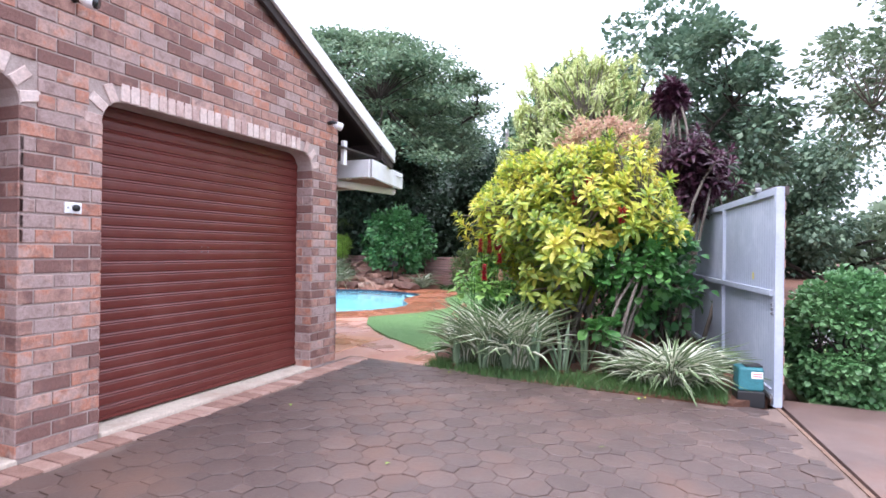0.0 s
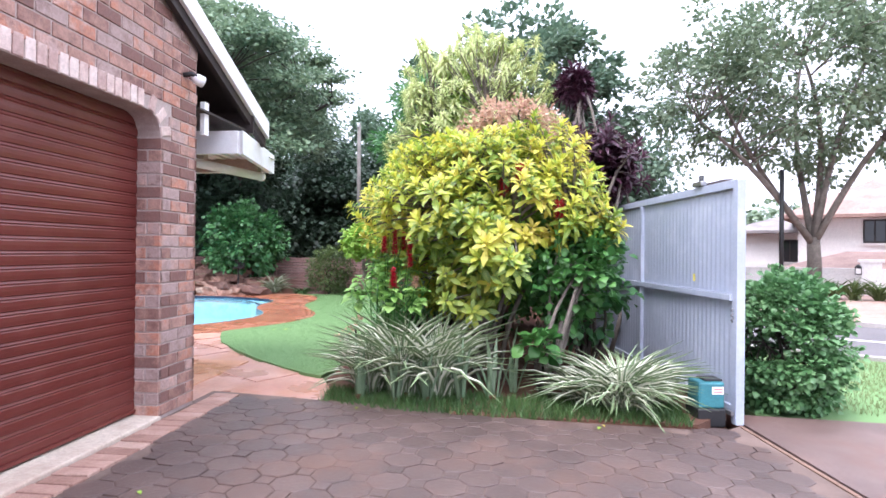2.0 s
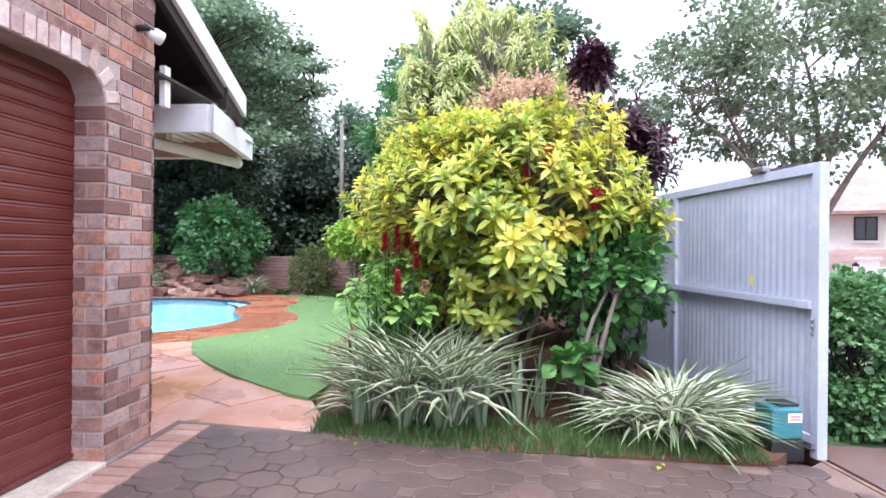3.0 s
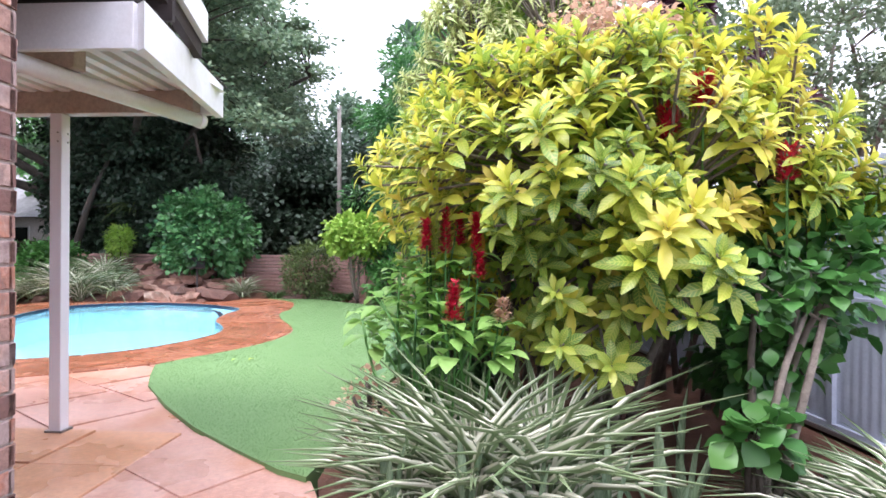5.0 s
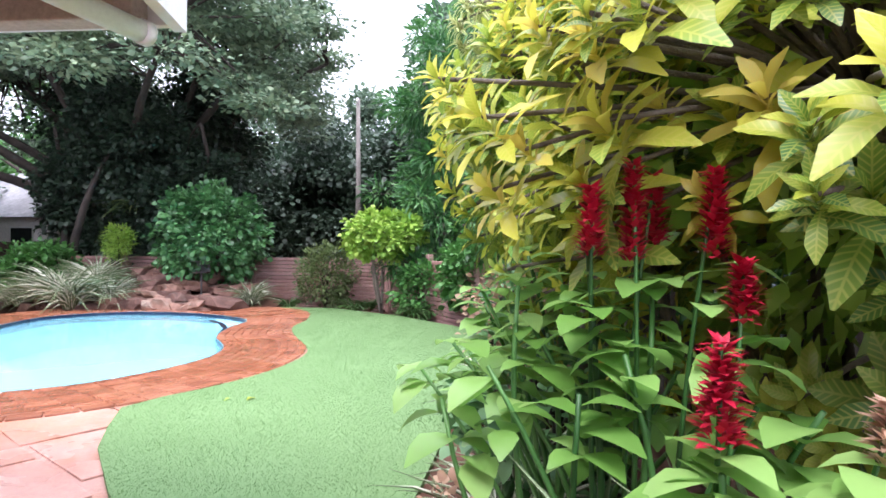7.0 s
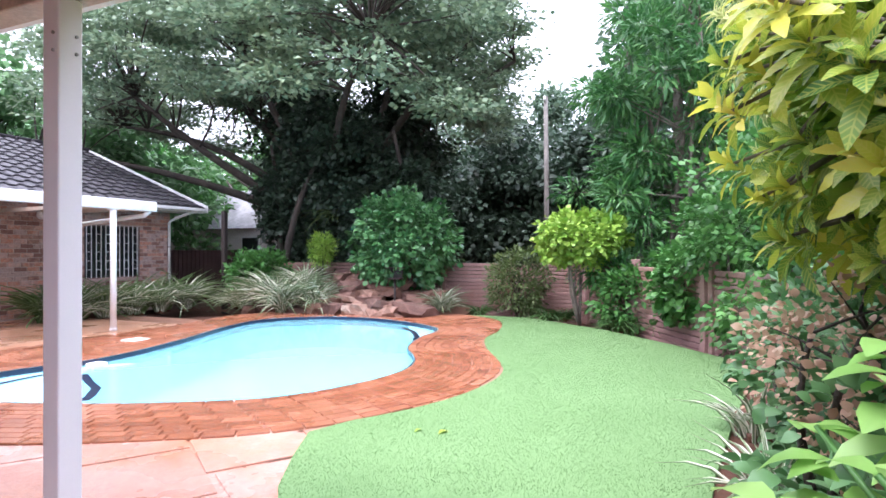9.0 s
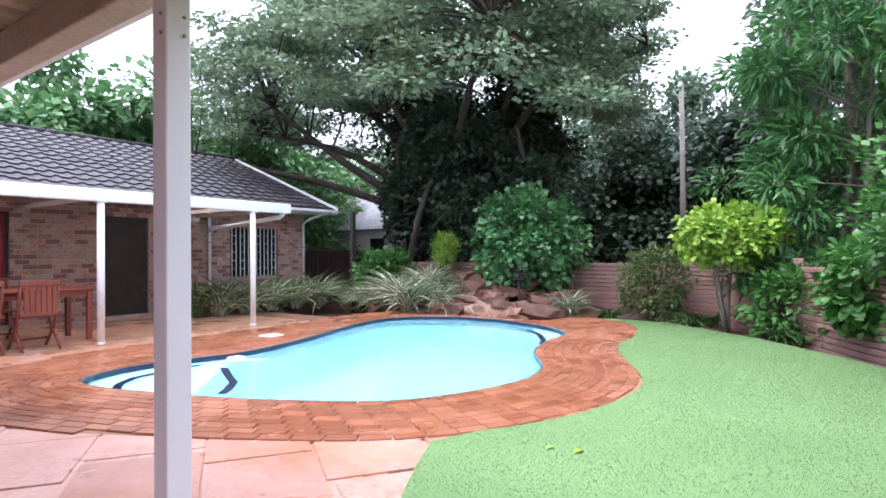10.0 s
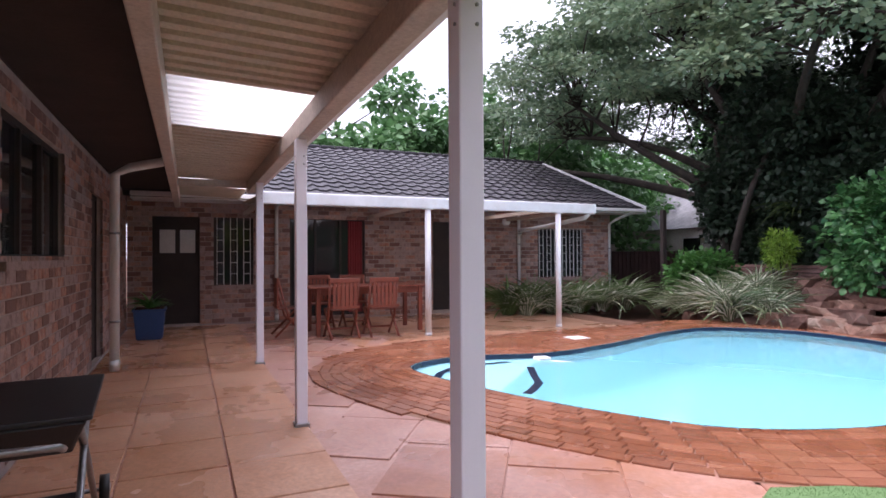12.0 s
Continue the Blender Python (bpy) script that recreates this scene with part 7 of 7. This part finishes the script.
# ---- driveway pavers ----
drive = empty("driveway")
tagged(drive, "damp dark red-brown driveway of octagon pavers", "driveway", kind="structure")
v = [(-3.3, -4.5, -0.009), (-2.5, -4.5, -0.009), (2.12, -4.5, drop(2.12) - 0.009), (1.17, 5.4, drop(1.17) - 0.009), (1.0, 5.25, drop(1.0) - 0.009), (0.8, 5.3, drop(0.8) - 0.009), (-2.3, 5.46, -0.01), (-2.5, 5.5, -0.009), (-3.3, 5.62, -0.009)]
put("sand_bed", mesh_of("sand_bed", v, [(0, 1, 7, 8), (1, 2, 3, 4, 5, 6, 7)], JOINT), drive)
PITCH = 0.236


def paver_mesh(name, pts, material):
    n = len(pts)
    e = 0.95
    v = [(x, y, -0.02) for x, y in pts] + [(x, y, -0.003) for x, y in pts] + [(x * e, y * e, 0.0) for x, y in pts]
    f = [tuple(range(2 * n, 3 * n))]
    for b in (0, n):
        f += [(b + i, b + (i + 1) % n, b + n + (i + 1) % n, b + n + i) for i in range(n)]
    return v, f


hr = PITCH / 2 - 0.003
q = hr * math.tan(math.radians(22.5))
OCT = [(hr, -q), (hr, q), (q, hr), (-q, hr), (-hr, q), (-hr, -q), (-q, -hr), (q, -hr)]
sq = PITCH * 0.414 / math.sqrt(2) - 0.006
SQR = [(sq, 0), (0, sq), (-sq, 0), (0, -sq)]
ov, of = paver_mesh("paver", OCT, PAVER)
oct_me = mesh_of("paver", ov, of, PAVER)
sv, sf = paver_mesh("paver", SQR, PAVER)
ca, sa = math.cos(math.radians(40)), math.sin(math.radians(40))
region = [(-2.98, -4.4), (2.03, -4.4), (1.08, 5.25), (0.6, 5.18), (-1.6, 5.24), (-2.3, 5.4), (-2.98, 5.5)]
ob_n = 0
V, F = [], []
prng = random.Random(23)
for i in range(-60, 60):
    for j in range(-60, 60):
        for kind in (0, 1):
            a, b = (i + 0.5 * kind) * PITCH, (j + 0.5 * kind) * PITCH
            x, y = a * ca - b * sa - 1.0, a * sa + b * ca + 2.0
            if not (-3 < x < 2.5 and -4.5 < y < 5.5) or not inside([x], [y], region)[0]:
                continue
            z = drop(x) + prng.uniform(-0.003, 0.002)
            if kind == 0 and y > 1.9 and ob_n < 300:
                put("paver", oct_me, drive, m=pose(x, y, z, prng.uniform(-0.5, 0.5), 1.0 + prng.uniform(-0.5, 0.5), 40 + prng.uniform(-1.5, 1.5)))
                ob_n += 1
            else:
                src, fc = (ov, of) if kind == 0 else (sv, sf)
                o = len(V)
                V += [(x + px * ca - py * sa, y + px * sa + py * ca, z + pz - 0.018 * (px * ca - py * sa)) for px, py, pz in src]
                F += [tuple(o + k for k in fq) for fq in fc]
ob = put("paver_field", mesh_of("paver_field", V, F, PAVER_I), drive)
ob["kind"] = "stuff"
# edging bricks between the garage and the pavers
eb = bmesh.new()
add_box(eb, 0, 0.222, 0, 0.106, -0.03, 0.004, 0.006)
em = bpy.data.meshes.new("edge_brick")
eb.to_mesh(em)
eb.free()
em.materials.append(EDGING)
y = -1.0
while y < 5.45:
    put("edge_brick", em, drive, m=pose(-3.215 + prng.uniform(-0.006, 0.006), y, 0.004 + prng.uniform(-0.004, 0.002), prng.uniform(-0.6, 0.6), prng.uniform(-0.6, 0.6), prng.uniform(-1.5, 1.5)))
    y += 0.116

# ---- bricks of the pool deck, laid in rings round the pool ----
loop = np.array(POOL_LOOP)
seg = np.roll(loop, -1, 0) - loop


def pool_distance(x, y):
    p = np.array((x, y)) - loop
    t = np.clip((p * seg).sum(1) / ((seg * seg).sum(1) + 1e-12), 0, 1)
    return np.sqrt(((p - seg * t[:, None]) ** 2).sum(1).min())


def brick_flat(ln, wd):
    v = [(-ln / 2, -wd / 2, -0.02), (ln / 2, -wd / 2, -0.02), (ln / 2, wd / 2, -0.02), (-ln / 2, wd / 2, -0.02)]
    v += [(x, y, -0.003) for x, y, z in v] + [(x * 0.97, y * 0.93, 0.003) for x, y, z in v]
    return v, [(8, 9, 10, 11)] + [(b + i, b + (i + 1) % 4, b + 4 + (i + 1) % 4, b + 4 + i) for b in (0, 4) for i in range(4)]


fv, ff = brick_flat(0.222, 0.103)
flat_me = mesh_of("deck_brick", fv, ff, DECK)
spots = []
for k in range(26):
    d = 0.058 + 0.113 * k
    ring = [Vector(p) for p in shrink(POOL_LOOP, -d)]
    acc = 0.11 * (k % 2)
    for i in range(len(ring)):
        a, b = ring[i], ring[(i + 1) % len(ring)]
        ln = (b - a).length
        if ln < 1e-6:
            continue
        while acc < ln:
            p = a.lerp(b, acc / ln)
            acc += 0.234
            if not inside([p.x], [p.y], DECK_LOOP)[0] or inside([p.x], [p.y], POOL_LOOP)[0]:
                continue
            if abs(pool_distance(p.x, p.y) - d) > 0.03:
                continue
            spots.append((p.x, p.y, math.degrees(math.atan2(b.y - a.y, b.x - a.x))))
        acc -= ln
spots.sort(key=lambda s: abs(s[0] + 6.2) + abs(s[1] - 8.9))
V, F = [], []
for n_, (x, y, a) in enumerate(spots):
    z = prng.uniform(-0.002, 0.002)
    if n_ < 300:
        put("deck_brick", flat_me, deck, m=pose(x, y, z, 0, 0, a + prng.uniform(-0.8, 0.8)))
    else:
        c, s = math.cos(math.radians(a)), math.sin(math.radians(a))
        o = len(V)
        V += [(x + px * c - py * s, y + px * s + py * c, z + pz) for px, py, pz in fv]
        F += [tuple(o + k for k in fq) for fq in ff]
ob = put("deck_brick_field", mesh_of("deck_brick_field", V, F, DECK_I), deck)
ob["kind"] = "stuff"

# ---- patio slabs ----
def slab(w, d, material, name="slab"):
    bm = bmesh.new()
    add_box(bm, -w / 2, w / 2, -d / 2, d / 2, -0.03, 0.0, 0.005)
    me = bpy.data.meshes.new(name)
    bm.to_mesh(me)
    bm.free()
    me.materials.append(material)
    return me


sm = [slab(0.592, 0.592, PATIO), slab(0.592, 0.292, PATIO)]
x = WING + 0.31
while x < -3.3:
    for k in range(3):
        y = BACK + 0.32 + 0.605 * k
        put("slab", sm[0], patio, m=pose(x + prng.uniform(-0.004, 0.004), y, -0.008 + prng.uniform(-0.004, 0.003), prng.uniform(-0.25, 0.25), prng.uniform(-0.25, 0.25), prng.uniform(-0.6, 0.6)))
    x += 0.605
pm = [slab(0.83, 0.66, SLAB), slab(0.78, 0.7, SLAB), slab(0.86, 0.62, SLAB)]
ca, sa = math.cos(math.radians(-34)), math.sin(math.radians(-34))
shrunk = shrink(DECK_LOOP, 0.42)
for i in range(-16, 16):
    for j in range(-16, 16):
        a, b = i * 0.86 + 0.3 * (j % 2), j * 0.69
        x, y = a * ca - b * sa - 6.0, a * sa + b * ca + 7.6
        inpath = inside([x], [y], [(-14.3, 7.3), (-3.9, 7.3), (-3.3, 5.85), (-2.72, 5.85), (-2.75, 6.5), (-4.0, 7.95), (-4.75, 9.5), (-14.3, 9.5)])[0]
        if not inpath or inside([x], [y], shrunk)[0]:
            continue
        put("slab", prng.choice(pm), patio, m=pose(x, y, -0.013 + prng.uniform(-0.002, 0.002), prng.uniform(-0.2, 0.2), prng.uniform(-0.2, 0.2), -34 + prng.uniform(-1.2, 1.2)))
